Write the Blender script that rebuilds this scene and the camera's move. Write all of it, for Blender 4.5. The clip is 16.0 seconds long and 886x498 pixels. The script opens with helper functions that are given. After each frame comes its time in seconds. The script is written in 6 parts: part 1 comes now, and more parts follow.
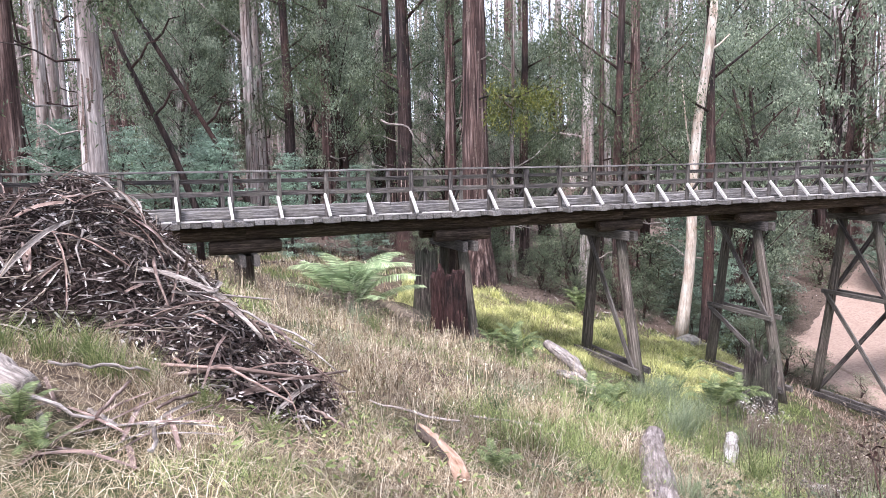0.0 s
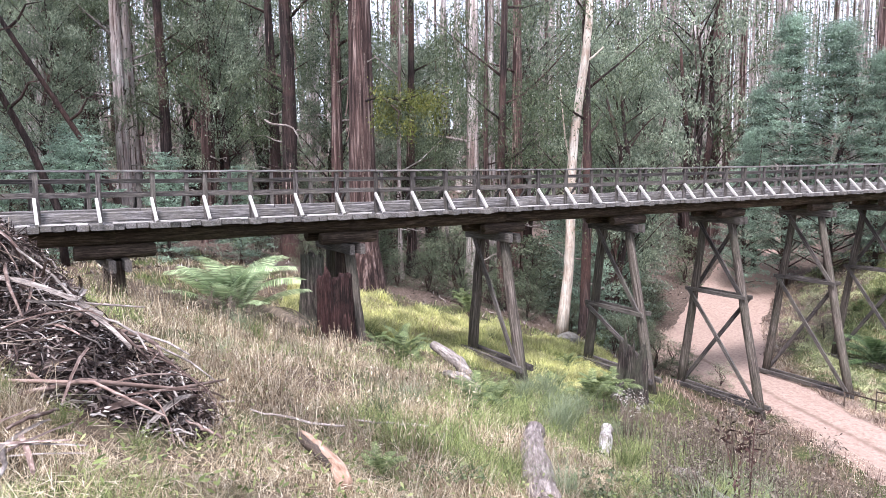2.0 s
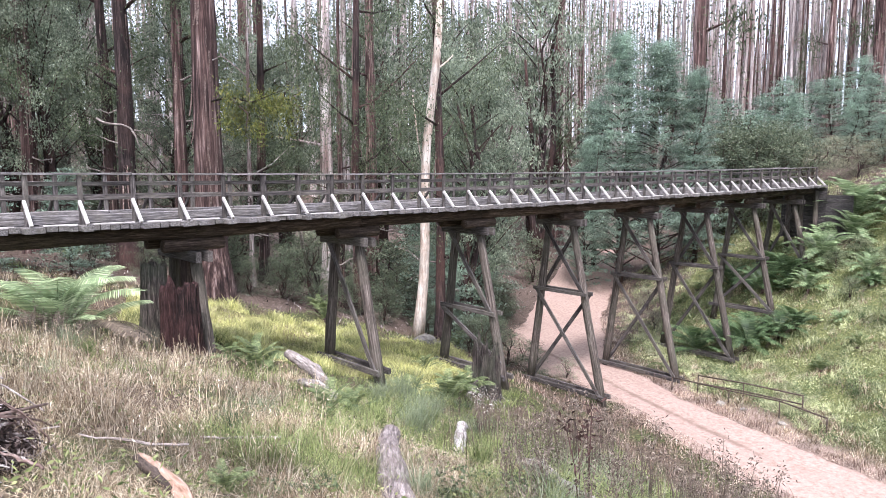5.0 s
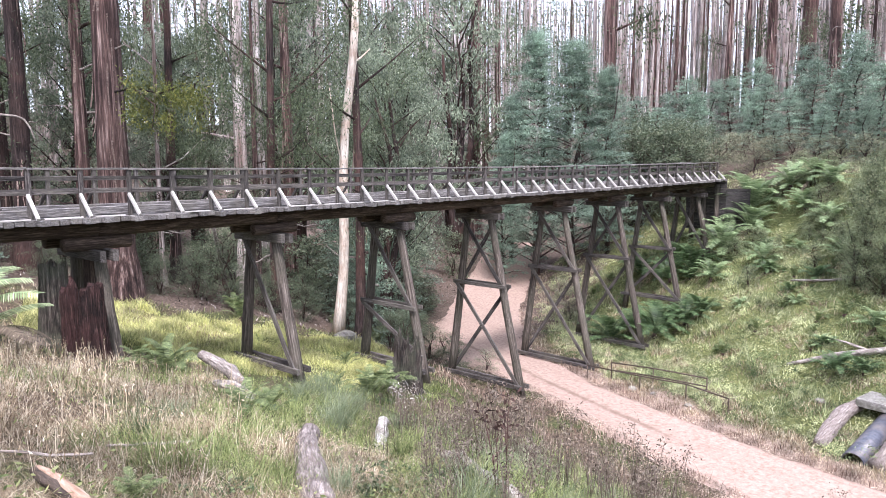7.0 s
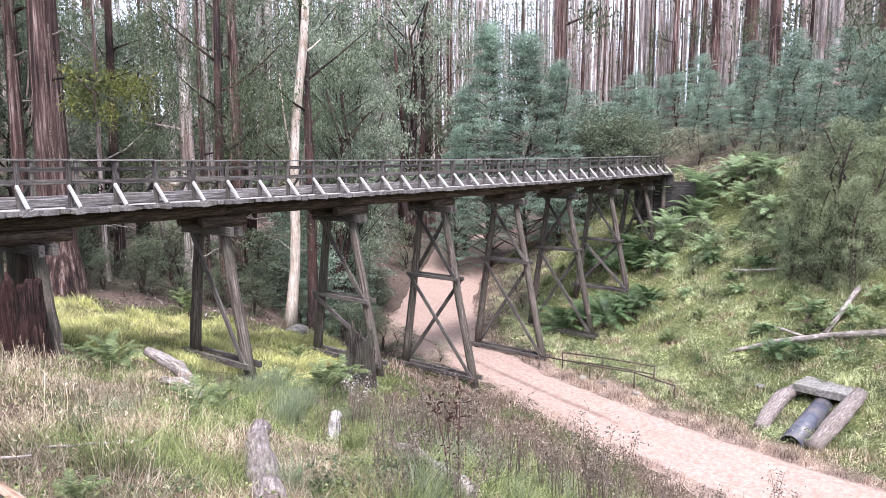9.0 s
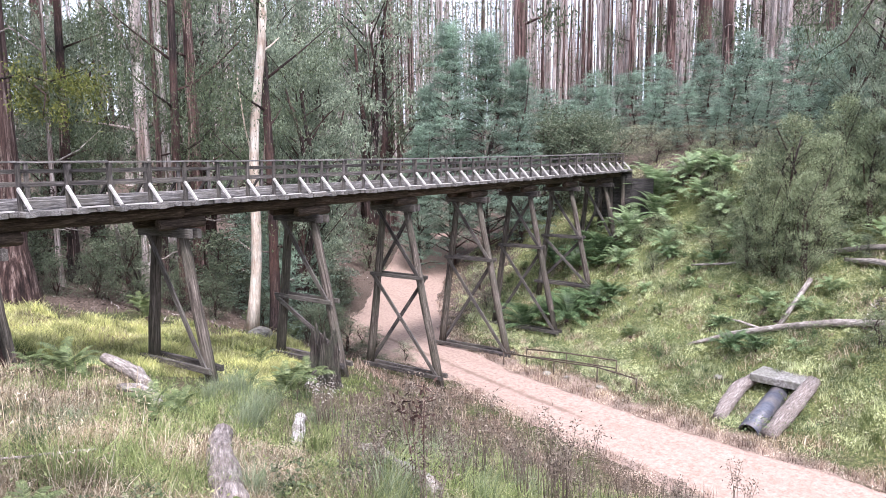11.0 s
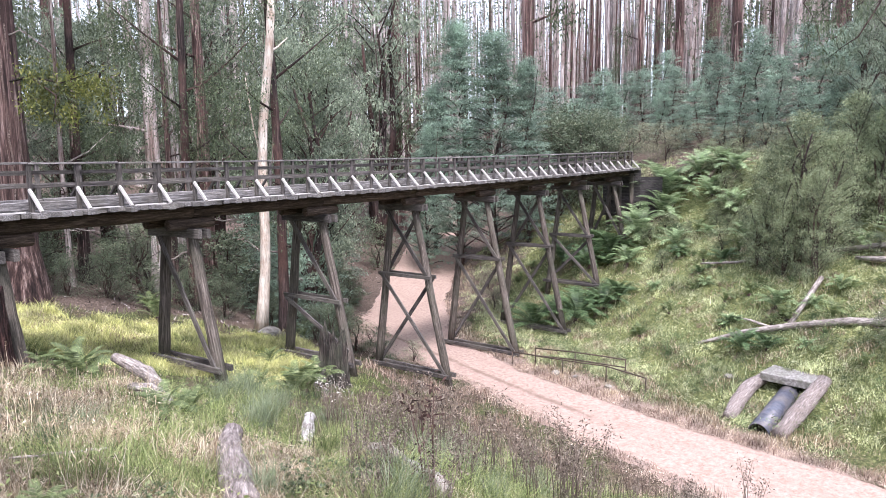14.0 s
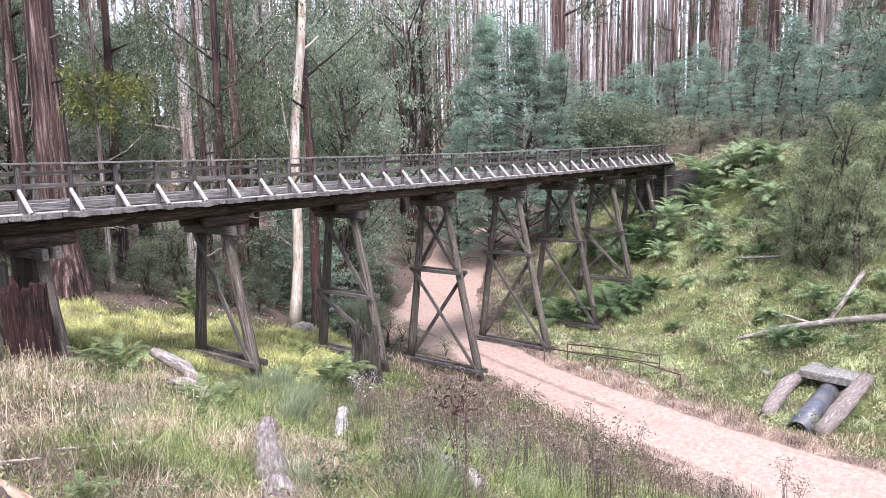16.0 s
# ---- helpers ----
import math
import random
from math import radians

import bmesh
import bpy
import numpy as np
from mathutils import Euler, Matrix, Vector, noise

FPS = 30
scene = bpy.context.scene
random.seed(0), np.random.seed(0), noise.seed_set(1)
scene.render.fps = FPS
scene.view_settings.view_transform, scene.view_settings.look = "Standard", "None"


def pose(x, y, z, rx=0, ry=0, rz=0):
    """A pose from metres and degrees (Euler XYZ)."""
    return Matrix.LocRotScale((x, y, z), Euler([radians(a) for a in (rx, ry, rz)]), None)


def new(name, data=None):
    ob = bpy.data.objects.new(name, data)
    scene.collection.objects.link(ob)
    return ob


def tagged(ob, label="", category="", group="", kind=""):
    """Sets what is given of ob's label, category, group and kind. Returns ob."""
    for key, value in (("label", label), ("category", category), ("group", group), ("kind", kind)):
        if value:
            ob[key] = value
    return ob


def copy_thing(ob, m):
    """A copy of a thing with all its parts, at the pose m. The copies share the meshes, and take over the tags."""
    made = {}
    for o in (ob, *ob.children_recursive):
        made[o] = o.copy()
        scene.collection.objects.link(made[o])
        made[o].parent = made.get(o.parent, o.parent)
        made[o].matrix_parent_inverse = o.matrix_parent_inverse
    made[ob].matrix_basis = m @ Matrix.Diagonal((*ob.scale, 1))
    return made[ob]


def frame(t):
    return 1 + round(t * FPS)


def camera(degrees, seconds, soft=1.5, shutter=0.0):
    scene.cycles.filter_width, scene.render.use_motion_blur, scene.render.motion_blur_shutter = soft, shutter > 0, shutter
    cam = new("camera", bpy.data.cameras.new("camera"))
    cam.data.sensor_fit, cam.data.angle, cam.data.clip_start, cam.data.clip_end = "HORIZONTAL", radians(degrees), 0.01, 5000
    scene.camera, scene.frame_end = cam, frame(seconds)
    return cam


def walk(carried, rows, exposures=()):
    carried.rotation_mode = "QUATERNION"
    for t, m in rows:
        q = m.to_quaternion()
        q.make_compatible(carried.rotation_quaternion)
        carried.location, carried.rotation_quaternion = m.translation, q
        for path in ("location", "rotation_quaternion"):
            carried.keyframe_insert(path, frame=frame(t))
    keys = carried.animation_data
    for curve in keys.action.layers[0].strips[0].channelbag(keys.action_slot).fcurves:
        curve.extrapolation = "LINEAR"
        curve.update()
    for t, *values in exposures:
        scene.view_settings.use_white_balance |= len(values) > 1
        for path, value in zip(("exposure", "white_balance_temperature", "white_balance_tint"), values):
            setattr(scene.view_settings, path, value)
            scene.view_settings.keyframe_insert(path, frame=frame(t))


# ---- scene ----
cam = camera(66.99, 16.0, soft=0.5)
PATH = [
    (0, -0.0000, 0.0000, 1.6000, 83.250, 1.191, -0.141),
    (0.5, 0.0087, -0.0002, 1.5998, 83.306, 1.015, -2.041),
    (1, 0.0194, -0.0008, 1.5997, 83.323, 0.795, -4.406),
    (1.5, 0.0312, -0.0019, 1.5996, 83.324, 0.632, -7.021),
    (2, 0.0430, -0.0037, 1.5995, 83.340, 0.491, -9.642),
    (2.5, 0.0537, -0.0057, 1.5995, 83.393, 0.405, -12.057),
    (3, 0.0633, -0.0079, 1.5996, 83.499, 0.385, -14.238),
    (3.5, 0.0722, -0.0103, 1.5997, 83.591, 0.367, -16.274),
    (4, 0.0804, -0.0129, 1.5998, 83.656, 0.277, -18.176),
    (4.5, 0.0883, -0.0156, 1.6000, 83.672, 0.190, -20.019),
    (5, 0.0962, -0.0186, 1.6002, 83.633, 0.176, -21.878),
    (7.5, 0.1291, -0.0344, 1.6014, 82.968, 0.123, -30.029),
    (8, 0.1333, -0.0368, 1.6015, 82.769, 0.040, -31.093),
    (8.5, 0.1366, -0.0389, 1.6017, 82.617, -0.026, -31.961),
    (9, 0.1395, -0.0407, 1.6019, 82.517, -0.035, -32.714),
    (9.5, 0.1422, -0.0424, 1.6020, 82.473, 0.018, -33.436),
    (10, 0.1452, -0.0444, 1.6022, 82.461, 0.170, -34.267),
    (12.5, 0.1556, -0.0518, 1.6028, 82.331, 0.539, -37.169),
    (13, 0.1543, -0.0508, 1.6028, 82.372, 0.465, -36.790),
    (13.5, 0.1518, -0.0490, 1.6026, 82.406, 0.505, -36.117),
    (14, 0.1485, -0.0467, 1.6024, 82.355, 0.695, -35.242),
    (14.5, 0.1448, -0.0441, 1.6022, 82.220, 0.855, -34.272),
    (15, 0.1413, -0.0418, 1.6020, 82.076, 1.088, -33.372),
    (15.5, 0.1393, -0.0405, 1.6019, 82.031, 1.225, -32.860),
    (16, 0.1385, -0.0400, 1.6018, 82.030, 1.304, -32.665),
]
walk(cam, [(t, pose(*p)) for t, *p in PATH], exposures=((0.0, 1.47, 5900, 21.5), (16.0, 1.47, 5900, 21.5)))

# ---- sky and sun: soft light under thin cloud ----
world = bpy.data.worlds.new("sky")
scene.world = world
world.use_nodes = True
wn = world.node_tree
sky = wn.nodes.new("ShaderNodeTexSky")
sky.sky_type = "NISHITA"
sky.sun_disc = False
sky.sun_elevation, sky.sun_rotation = radians(58), radians(200)
sky.dust_density, sky.ozone_density, sky.air_density = 6.0, 0.6, 1.0
cloud = wn.nodes.new("ShaderNodeMix")
cloud.data_type = "RGBA"
cloud.inputs[0].default_value = 0.75
cloud.inputs[7].default_value = (9.5, 10.2, 10.9, 1)
wn.links.new(sky.outputs[0], cloud.inputs[6])
wn.links.new(cloud.outputs[2], wn.nodes["Background"].inputs[0])
wn.nodes["Background"].inputs[1].default_value = 0.091
sun = new("sun", bpy.data.lights.new("sun", "SUN"))
sun.data.energy, sun.data.angle, sun.data.color = 2.5, radians(11), (1.0, 0.95, 0.88)
sun.rotation_euler = (radians(32), 0, radians(-20))

# ---- materials ----


def nodes_of(name):
    m = bpy.data.materials.new(name)
    m.use_nodes = True
    t = m.node_tree
    return m, t, t.nodes, t.links, t.nodes["Principled BSDF"]


def ramp(n, l, fac, stops):
    r = n.new("ShaderNodeValToRGB")
    e = r.color_ramp.elements
    while len(e) < len(stops):
        e.new(0.5)
    for el, (p, c) in zip(e, stops):
        el.position, el.color = p, (*c, 1)
    l.new(fac, r.inputs[0])
    return r.outputs[0]


def noise_tex(n, l, vec, scale, detail=5.0, rough=0.6, stretch=None):
    if stretch:
        mp = n.new("ShaderNodeMapping")
        mp.inputs["Scale"].default_value = stretch
        l.new(vec, mp.inputs[0])
        vec = mp.outputs[0]
    t = n.new("ShaderNodeTexNoise")
    t.inputs["Scale"].default_value = scale
    t.inputs["Detail"].default_value = detail
    t.inputs["Roughness"].default_value = rough
    l.new(vec, t.inputs[0])
    return t.outputs[0]


def mixc(n, l, fac, a, b, how="MIX"):
    m = n.new("ShaderNodeMix")
    m.data_type, m.blend_type = "RGBA", how
    for sock, v in ((m.inputs[0], fac), (m.inputs[6], a), (m.inputs[7], b)):
        if isinstance(v, bpy.types.NodeSocket):
            l.new(v, sock)
        elif isinstance(v, tuple):
            sock.default_value = (*v, 1)
        else:
            sock.default_value = v
    return m.outputs[2]


def mathn(n, l, op, a, b=0.5):
    m = n.new("ShaderNodeMath")
    m.operation = op
    for sock, v in zip(m.inputs, (a, b)):
        if isinstance(v, bpy.types.NodeSocket):
            l.new(v, sock)
        else:
            sock.default_value = v
    return m.outputs[0]


def rough_surface(name, stops, scale, stretch=None, second=None, second_scale=0.6, rough=0.85, bump=0.4, dist=0.02, vary=0.25, coords="Object", spec=0.25, streak=0.0):
    """Grain from a stretched noise, a broader stain over it, and a shade of its own for every piece."""
    m, t, n, l, b = nodes_of(name)
    tc = n.new("ShaderNodeTexCoord")
    vec = tc.outputs[coords]
    info = n.new("ShaderNodeObjectInfo")
    off = n.new("ShaderNodeVectorMath")
    off.operation = "ADD"
    sc = mathn(n, l, "MULTIPLY", info.outputs["Random"], 37.0)
    l.new(vec, off.inputs[0])
    l.new(sc, off.inputs[1])
    vec = off.outputs[0]
    g = noise_tex(n, l, vec, scale, 7, 0.65, stretch)
    col = ramp(n, l, g, [(0.5 + 0.55 * (p - 0.5), c) for p, c in stops])
    if second:
        s2 = noise_tex(n, l, vec, second_scale, 4, 0.6)
        f = ramp(n, l, s2, ((0.42, (0, 0, 0)), (0.62, (1, 1, 1))))
        col = mixc(n, l, f, col, mixc(n, l, 0.55, col, second), "MIX")
    if streak:
        fine = noise_tex(n, l, vec, scale * 4.5, 6, 0.7, stretch)
        col = mixc(n, l, streak, col, ramp(n, l, fine, ((0.34, (0.25, 0.24, 0.24)), (0.5, (1.0, 1.0, 1.0)), (0.66, (1.9, 1.85, 1.8)))), "MULTIPLY")
        g = mathn(n, l, "ADD", g, fine)
    v = mathn(n, l, "MULTIPLY_ADD", info.outputs["Random"], 2 * vary)
    v.node.inputs[2].default_value = 1 - vary
    hs = n.new("ShaderNodeHueSaturation")
    l.new(v, hs.inputs["Value"])
    l.new(col, hs.inputs["Color"])
    l.new(hs.outputs[0], b.inputs["Base Color"])
    b.inputs["Roughness"].default_value = rough
    b.inputs["Specular IOR Level"].default_value = spec
    bp = n.new("ShaderNodeBump")
    bp.inputs["Strength"].default_value, bp.inputs["Distance"].default_value = bump, dist
    l.new(g, bp.inputs["Height"])
    l.new(bp.outputs[0], b.inputs["Normal"])
    return m


def leafy(name, stops, trans=0.35, rough=0.55, vary=0.2, clump=0.9):
    """Leaves: every leaf a shade of its own, a part of the light coming through."""
    m, t, n, l, b = nodes_of(name)
    geo = n.new("ShaderNodeNewGeometry")
    info = n.new("ShaderNodeObjectInfo")
    col = ramp(n, l, geo.outputs["Random Per Island"], stops)
    tc = n.new("ShaderNodeTexCoord")
    # light and dark clumps in the colour, imitating how foliage shades itself
    cl = noise_tex(n, l, tc.outputs["Object"], clump, 3, 0.5)
    col = mixc(n, l, 0.8, col, ramp(n, l, cl, ((0.36, (0.45, 0.45, 0.45)), (0.64, (1.4, 1.4, 1.35)))), "MULTIPLY")
    v = mathn(n, l, "MULTIPLY_ADD", info.outputs["Random"], 2 * vary)
    v.node.inputs[2].default_value = 1 - vary
    hs = n.new("ShaderNodeHueSaturation")
    l.new(v, hs.inputs["Value"])
    l.new(col, hs.inputs["Color"])
    l.new(hs.outputs[0], b.inputs["Base Color"])
    b.inputs["Roughness"].default_value = rough
    b.inputs["Specular IOR Level"].default_value = 0.3
    tr = n.new("ShaderNodeBsdfTranslucent")
    l.new(hs.outputs[0], tr.inputs[0])
    mx = n.new("ShaderNodeMixShader")
    mx.inputs[0].default_value = trans
    l.new(b.outputs[0], mx.inputs[1])
    l.new(tr.outputs[0], mx.inputs[2])
    l.new(mx.outputs[0], n["Material Output"].inputs[0])
    return m


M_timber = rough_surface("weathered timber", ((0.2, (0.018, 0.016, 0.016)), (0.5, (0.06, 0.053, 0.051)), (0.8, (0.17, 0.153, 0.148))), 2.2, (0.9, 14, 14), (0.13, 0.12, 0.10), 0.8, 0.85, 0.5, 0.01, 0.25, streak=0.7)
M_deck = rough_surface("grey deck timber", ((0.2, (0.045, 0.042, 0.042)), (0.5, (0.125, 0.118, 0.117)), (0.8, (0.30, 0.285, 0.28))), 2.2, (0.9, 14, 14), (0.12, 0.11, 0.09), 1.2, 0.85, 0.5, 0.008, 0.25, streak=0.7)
M_brace = rough_surface("pale new timber", ((0.25, (0.30, 0.28, 0.26)), (0.5, (0.46, 0.435, 0.41)), (0.75, (0.60, 0.575, 0.55))), 5, (1.0, 12, 12), None, 1, 0.8, 0.25, 0.005, 0.12)
M_log = rough_surface("brown old log", ((0.2, (0.018, 0.013, 0.01)), (0.5, (0.062, 0.045, 0.035)), (0.8, (0.16, 0.12, 0.095))), 2.0, (0.8, 10, 10), (0.04, 0.03, 0.024), 0.7, 0.88, 0.6, 0.02, 0.2, streak=0.7)
M_leg = rough_surface("weathered round pole", ((0.2, (0.026, 0.021, 0.018)), (0.5, (0.085, 0.07, 0.06)), (0.8, (0.20, 0.172, 0.15))), 1.8, (0.5, 12, 12), (0.07, 0.07, 0.052), 0.6, 0.88, 0.6, 0.02, 0.22, streak=0.7)
M_bark_brown = rough_surface("stringy brown bark", ((0.15, (0.010, 0.006, 0.006)), (0.40, (0.036, 0.022, 0.02)), (0.54, (0.095, 0.06, 0.053)), (0.68, (0.22, 0.16, 0.145)), (0.9, (0.44, 0.36, 0.33))), 2.0, (3.5, 3.5, 0.16), (0.09, 0.052, 0.045), 0.35, 0.9, 0.9, 0.06, 0.3, streak=0.8)
M_bark_dark = rough_surface("dark burnt bark", ((0.2, (0.008, 0.006, 0.006)), (0.5, (0.027, 0.019, 0.018)), (0.85, (0.09, 0.066, 0.06))), 3.0, (3.5, 3.5, 0.18), (0.10, 0.055, 0.045), 0.4, 0.92, 0.9, 0.06, 0.2, streak=0.8)
M_bark_grey = rough_surface("smooth grey gum bark", ((0.15, (0.12, 0.095, 0.088)), (0.45, (0.33, 0.285, 0.27)), (0.62, (0.49, 0.445, 0.425)), (0.85, (0.72, 0.69, 0.66))), 1.6, (3.0, 3.0, 0.22), (0.17, 0.11, 0.09), 0.3, 0.8, 0.5, 0.03, 0.3, streak=0.6)
M_bark_pale = rough_surface("pale bare dead wood", ((0.15, (0.30, 0.24, 0.19)), (0.5, (0.56, 0.50, 0.43)), (0.8, (0.74, 0.69, 0.62))), 2.2, (3.0, 3.0, 0.3), (0.36, 0.24, 0.17), 1.3, 0.8, 0.4, 0.02, 0.08, streak=0.45)
M_gum = leafy("gum leaves", ((0.0, (0.05, 0.072, 0.038)), (0.5, (0.095, 0.125, 0.07)), (1.0, (0.17, 0.20, 0.115))))
M_gum_grey = leafy("grey-green gum leaves", ((0.0, (0.09, 0.12, 0.085)), (0.5, (0.185, 0.225, 0.16)), (1.0, (0.33, 0.375, 0.275))))
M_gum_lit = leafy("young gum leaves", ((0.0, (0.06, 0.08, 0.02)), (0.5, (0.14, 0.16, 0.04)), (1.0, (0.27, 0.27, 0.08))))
M_wattle = leafy("blue-green wattle leaves", ((0.0, (0.13, 0.19, 0.145)), (0.5, (0.23, 0.32, 0.245)), (1.0, (0.34, 0.44, 0.345))))
M_shrub = leafy("olive shrub leaves", ((0.0, (0.10, 0.13, 0.075)), (0.5, (0.245, 0.29, 0.175)), (1.0, (0.46, 0.50, 0.31))), 0.45, 0.8)
M_fern = leafy("fern fronds", ((0.0, (0.12, 0.17, 0.08)), (0.5, (0.28, 0.37, 0.20)), (1.0, (0.52, 0.60, 0.37))), 0.4, 0.45)
M_dry = leafy("half-dead grey-olive leaves", ((0.0, (0.12, 0.125, 0.08)), (0.5, (0.26, 0.27, 0.18)), (1.0, (0.46, 0.46, 0.33))), 0.3, 0.7)
M_scrub = leafy("grey-olive scrub leaves", ((0.0, (0.06, 0.08, 0.05)), (0.5, (0.125, 0.155, 0.10)), (1.0, (0.235, 0.265, 0.175))))
M_fern_mid = leafy("mid-green fern fronds", ((0.0, (0.08, 0.125, 0.055)), (0.5, (0.21, 0.295, 0.145)), (1.0, (0.44, 0.52, 0.31))), 0.4, 0.45)
M_fern_small = leafy("bracken fronds", ((0.0, (0.08, 0.11, 0.04)), (0.5, (0.18, 0.235, 0.10)), (1.0, (0.36, 0.42, 0.20))), 0.4, 0.5)
M_fern_dark = leafy("dark fern fronds", ((0.0, (0.035, 0.065, 0.028)), (0.5, (0.09, 0.145, 0.065)), (1.0, (0.21, 0.29, 0.145))), 0.4, 0.45)
M_fern_dead = leafy("dead fern fronds", ((0.0, (0.07, 0.052, 0.04)), (1.0, (0.21, 0.17, 0.13))), 0.2, 0.8)
M_bank = leafy("low bank plants", ((0.0, (0.21, 0.235, 0.115)), (0.5, (0.45, 0.485, 0.26)), (1.0, (0.76, 0.76, 0.52))), 0.35, 0.6, 0.05, 0.7)
M_weed_green = leafy("dull green weeds", ((0.0, (0.07, 0.10, 0.045)), (0.5, (0.17, 0.22, 0.105)), (1.0, (0.36, 0.41, 0.22))), 0.35, 0.7, 0.05, 0.7)
M_straw = leafy("dry straw grass", ((0.0, (0.085, 0.055, 0.035)), (0.35, (0.29, 0.22, 0.145)), (0.7, (0.52, 0.43, 0.31)), (1.0, (0.80, 0.72, 0.58))), 0.3, 0.7, 0.05)
M_green = leafy("green grass", ((0.0, (0.06, 0.085, 0.03)), (0.5, (0.19, 0.235, 0.085)), (1.0, (0.40, 0.43, 0.20))), 0.35, 0.6, 0.05)
M_meadow = leafy("sunny meadow grass", ((0.0, (0.27, 0.285, 0.10)), (0.5, (0.55, 0.555, 0.22)), (1.0, (0.84, 0.81, 0.46))), 0.35, 0.6, 0.05)
M_reed = leafy("grey-green sedge", ((0.0, (0.12, 0.16, 0.09)), (0.5, (0.25, 0.30, 0.18)), (1.0, (0.42, 0.46, 0.31))), 0.3, 0.6, 0.05)
M_weed = leafy("dry brown weeds", ((0.0, (0.05, 0.036, 0.028)), (0.6, (0.16, 0.125, 0.10)), (1.0, (0.34, 0.29, 0.24))), 0.15, 0.85, 0.1)
M_litter = leafy("bark and leaf litter", ((0.0, (0.010, 0.007, 0.006)), (0.45, (0.055, 0.036, 0.032)), (0.74, (0.18, 0.14, 0.128)), (0.9, (0.38, 0.33, 0.31)), (1.0, (0.74, 0.70, 0.68))), 0.08, 0.8, 0.1)
M_rust = leafy("dusty brown grass", ((0.0, (0.10, 0.062, 0.05)), (0.5, (0.29, 0.205, 0.165)), (1.0, (0.56, 0.46, 0.38))), 0.25, 0.8, 0.05)
M_dock = leafy("dark red-brown dead dock", ((0.0, (0.03, 0.015, 0.013)), (1.0, (0.11, 0.06, 0.05))), 0.1, 0.85, 0.1)
M_down = leafy("white seed down", ((0.0, (0.45, 0.42, 0.38)), (1.0, (0.85, 0.82, 0.78))), 0.3, 0.85, 0.1)
M_dust = leafy("pink grit and leaf crumbs", ((0.0, (0.20, 0.14, 0.11)), (0.5, (0.37, 0.285, 0.235)), (1.0, (0.58, 0.48, 0.40))), 0.05, 0.9, 0.05)
M_peeled = rough_surface("peeled orange-brown wood", ((0.2, (0.15, 0.08, 0.05)), (0.5, (0.30, 0.195, 0.14)), (0.85, (0.50, 0.40, 0.33))), 3, (1.0, 10, 10), (0.30, 0.20, 0.14), 3, 0.8, 0.4, 0.008, 0.1)
M_log_grey = rough_surface("grey-brown log bark", ((0.2, (0.055, 0.044, 0.04)), (0.5, (0.21, 0.178, 0.165)), (0.85, (0.45, 0.40, 0.375))), 2.2, (1.4, 14, 14), (0.17, 0.135, 0.12), 3.5, 0.88, 0.8, 0.02, 0.1, streak=0.7)
M_strip = rough_surface("shed bark", ((0.2, (0.04, 0.026, 0.022)), (0.5, (0.125, 0.085, 0.072)), (0.85, (0.42, 0.35, 0.31))), 3, (2, 10, 10), (0.22, 0.155, 0.13), 1.5, 0.85, 0.4, 0.01, 0.45)
M_stump = rough_surface("rotten stump wood", ((0.2, (0.004, 0.003, 0.003)), (0.52, (0.017, 0.010, 0.009)), (0.9, (0.13, 0.075, 0.066))), 4, (6, 6, 0.5), (0.07, 0.032, 0.03), 1.4, 0.92, 1.0, 0.05, 0.25, streak=0.7)
M_stump_grey = rough_surface("grey stump wood", ((0.2, (0.010, 0.008, 0.008)), (0.5, (0.05, 0.041, 0.036)), (0.82, (0.16, 0.138, 0.12))), 4, (6, 6, 0.4), (0.09, 0.10, 0.07), 1.0, 0.92, 0.9, 0.04, 0.2, streak=0.7)
M_fallen = rough_surface("bleached fallen log", ((0.2, (0.07, 0.058, 0.05)), (0.5, (0.25, 0.22, 0.20)), (0.8, (0.50, 0.46, 0.425))), 2, (1.2, 9, 9), (0.14, 0.115, 0.10), 1.2, 0.85, 0.6, 0.02, 0.15, streak=0.7)
M_white = rough_surface("white rotten wood", ((0.2, (0.12, 0.10, 0.09)), (0.5, (0.42, 0.39, 0.37)), (0.8, (0.74, 0.72, 0.70))), 3, (1.2, 8, 8), (0.20, 0.16, 0.14), 2.5, 0.9, 0.8, 0.02, 0.1, streak=0.6)
M_bramble = leafy("bramble leaves", ((0.0, (0.05, 0.075, 0.035)), (0.5, (0.13, 0.17, 0.085)), (0.98, (0.27, 0.31, 0.16)), (1.0, (0.24, 0.10, 0.07))), 0.35, 0.5, 0.15)
M_concrete = rough_surface("mossy concrete", ((0.25, (0.14, 0.125, 0.115)), (0.5, (0.25, 0.235, 0.22)), (0.75, (0.38, 0.36, 0.34))), 9, None, (0.12, 0.12, 0.085), 2.0, 0.9, 0.5, 0.01, 0.05)
M_abut = rough_surface("dark abutment boards", ((0.25, (0.02, 0.018, 0.018)), (0.5, (0.055, 0.05, 0.049)), (0.75, (0.11, 0.10, 0.097))), 4, (1.2, 10, 12), None, 1, 0.9, 0.4, 0.01, 0.2)
M_pipe = rough_surface("grey plastic pipe", ((0.3, (0.05, 0.055, 0.075)), (0.7, (0.10, 0.105, 0.135))), 6, None, (0.20, 0.17, 0.15), 2, 0.45, 0.1, 0.004, 0.05, spec=0.5)
M_iron = rough_surface("rusty iron", ((0.3, (0.04, 0.03, 0.025)), (0.7, (0.12, 0.09, 0.07))), 12, None, None, 1, 0.8, 0.3, 0.003, 0.1)
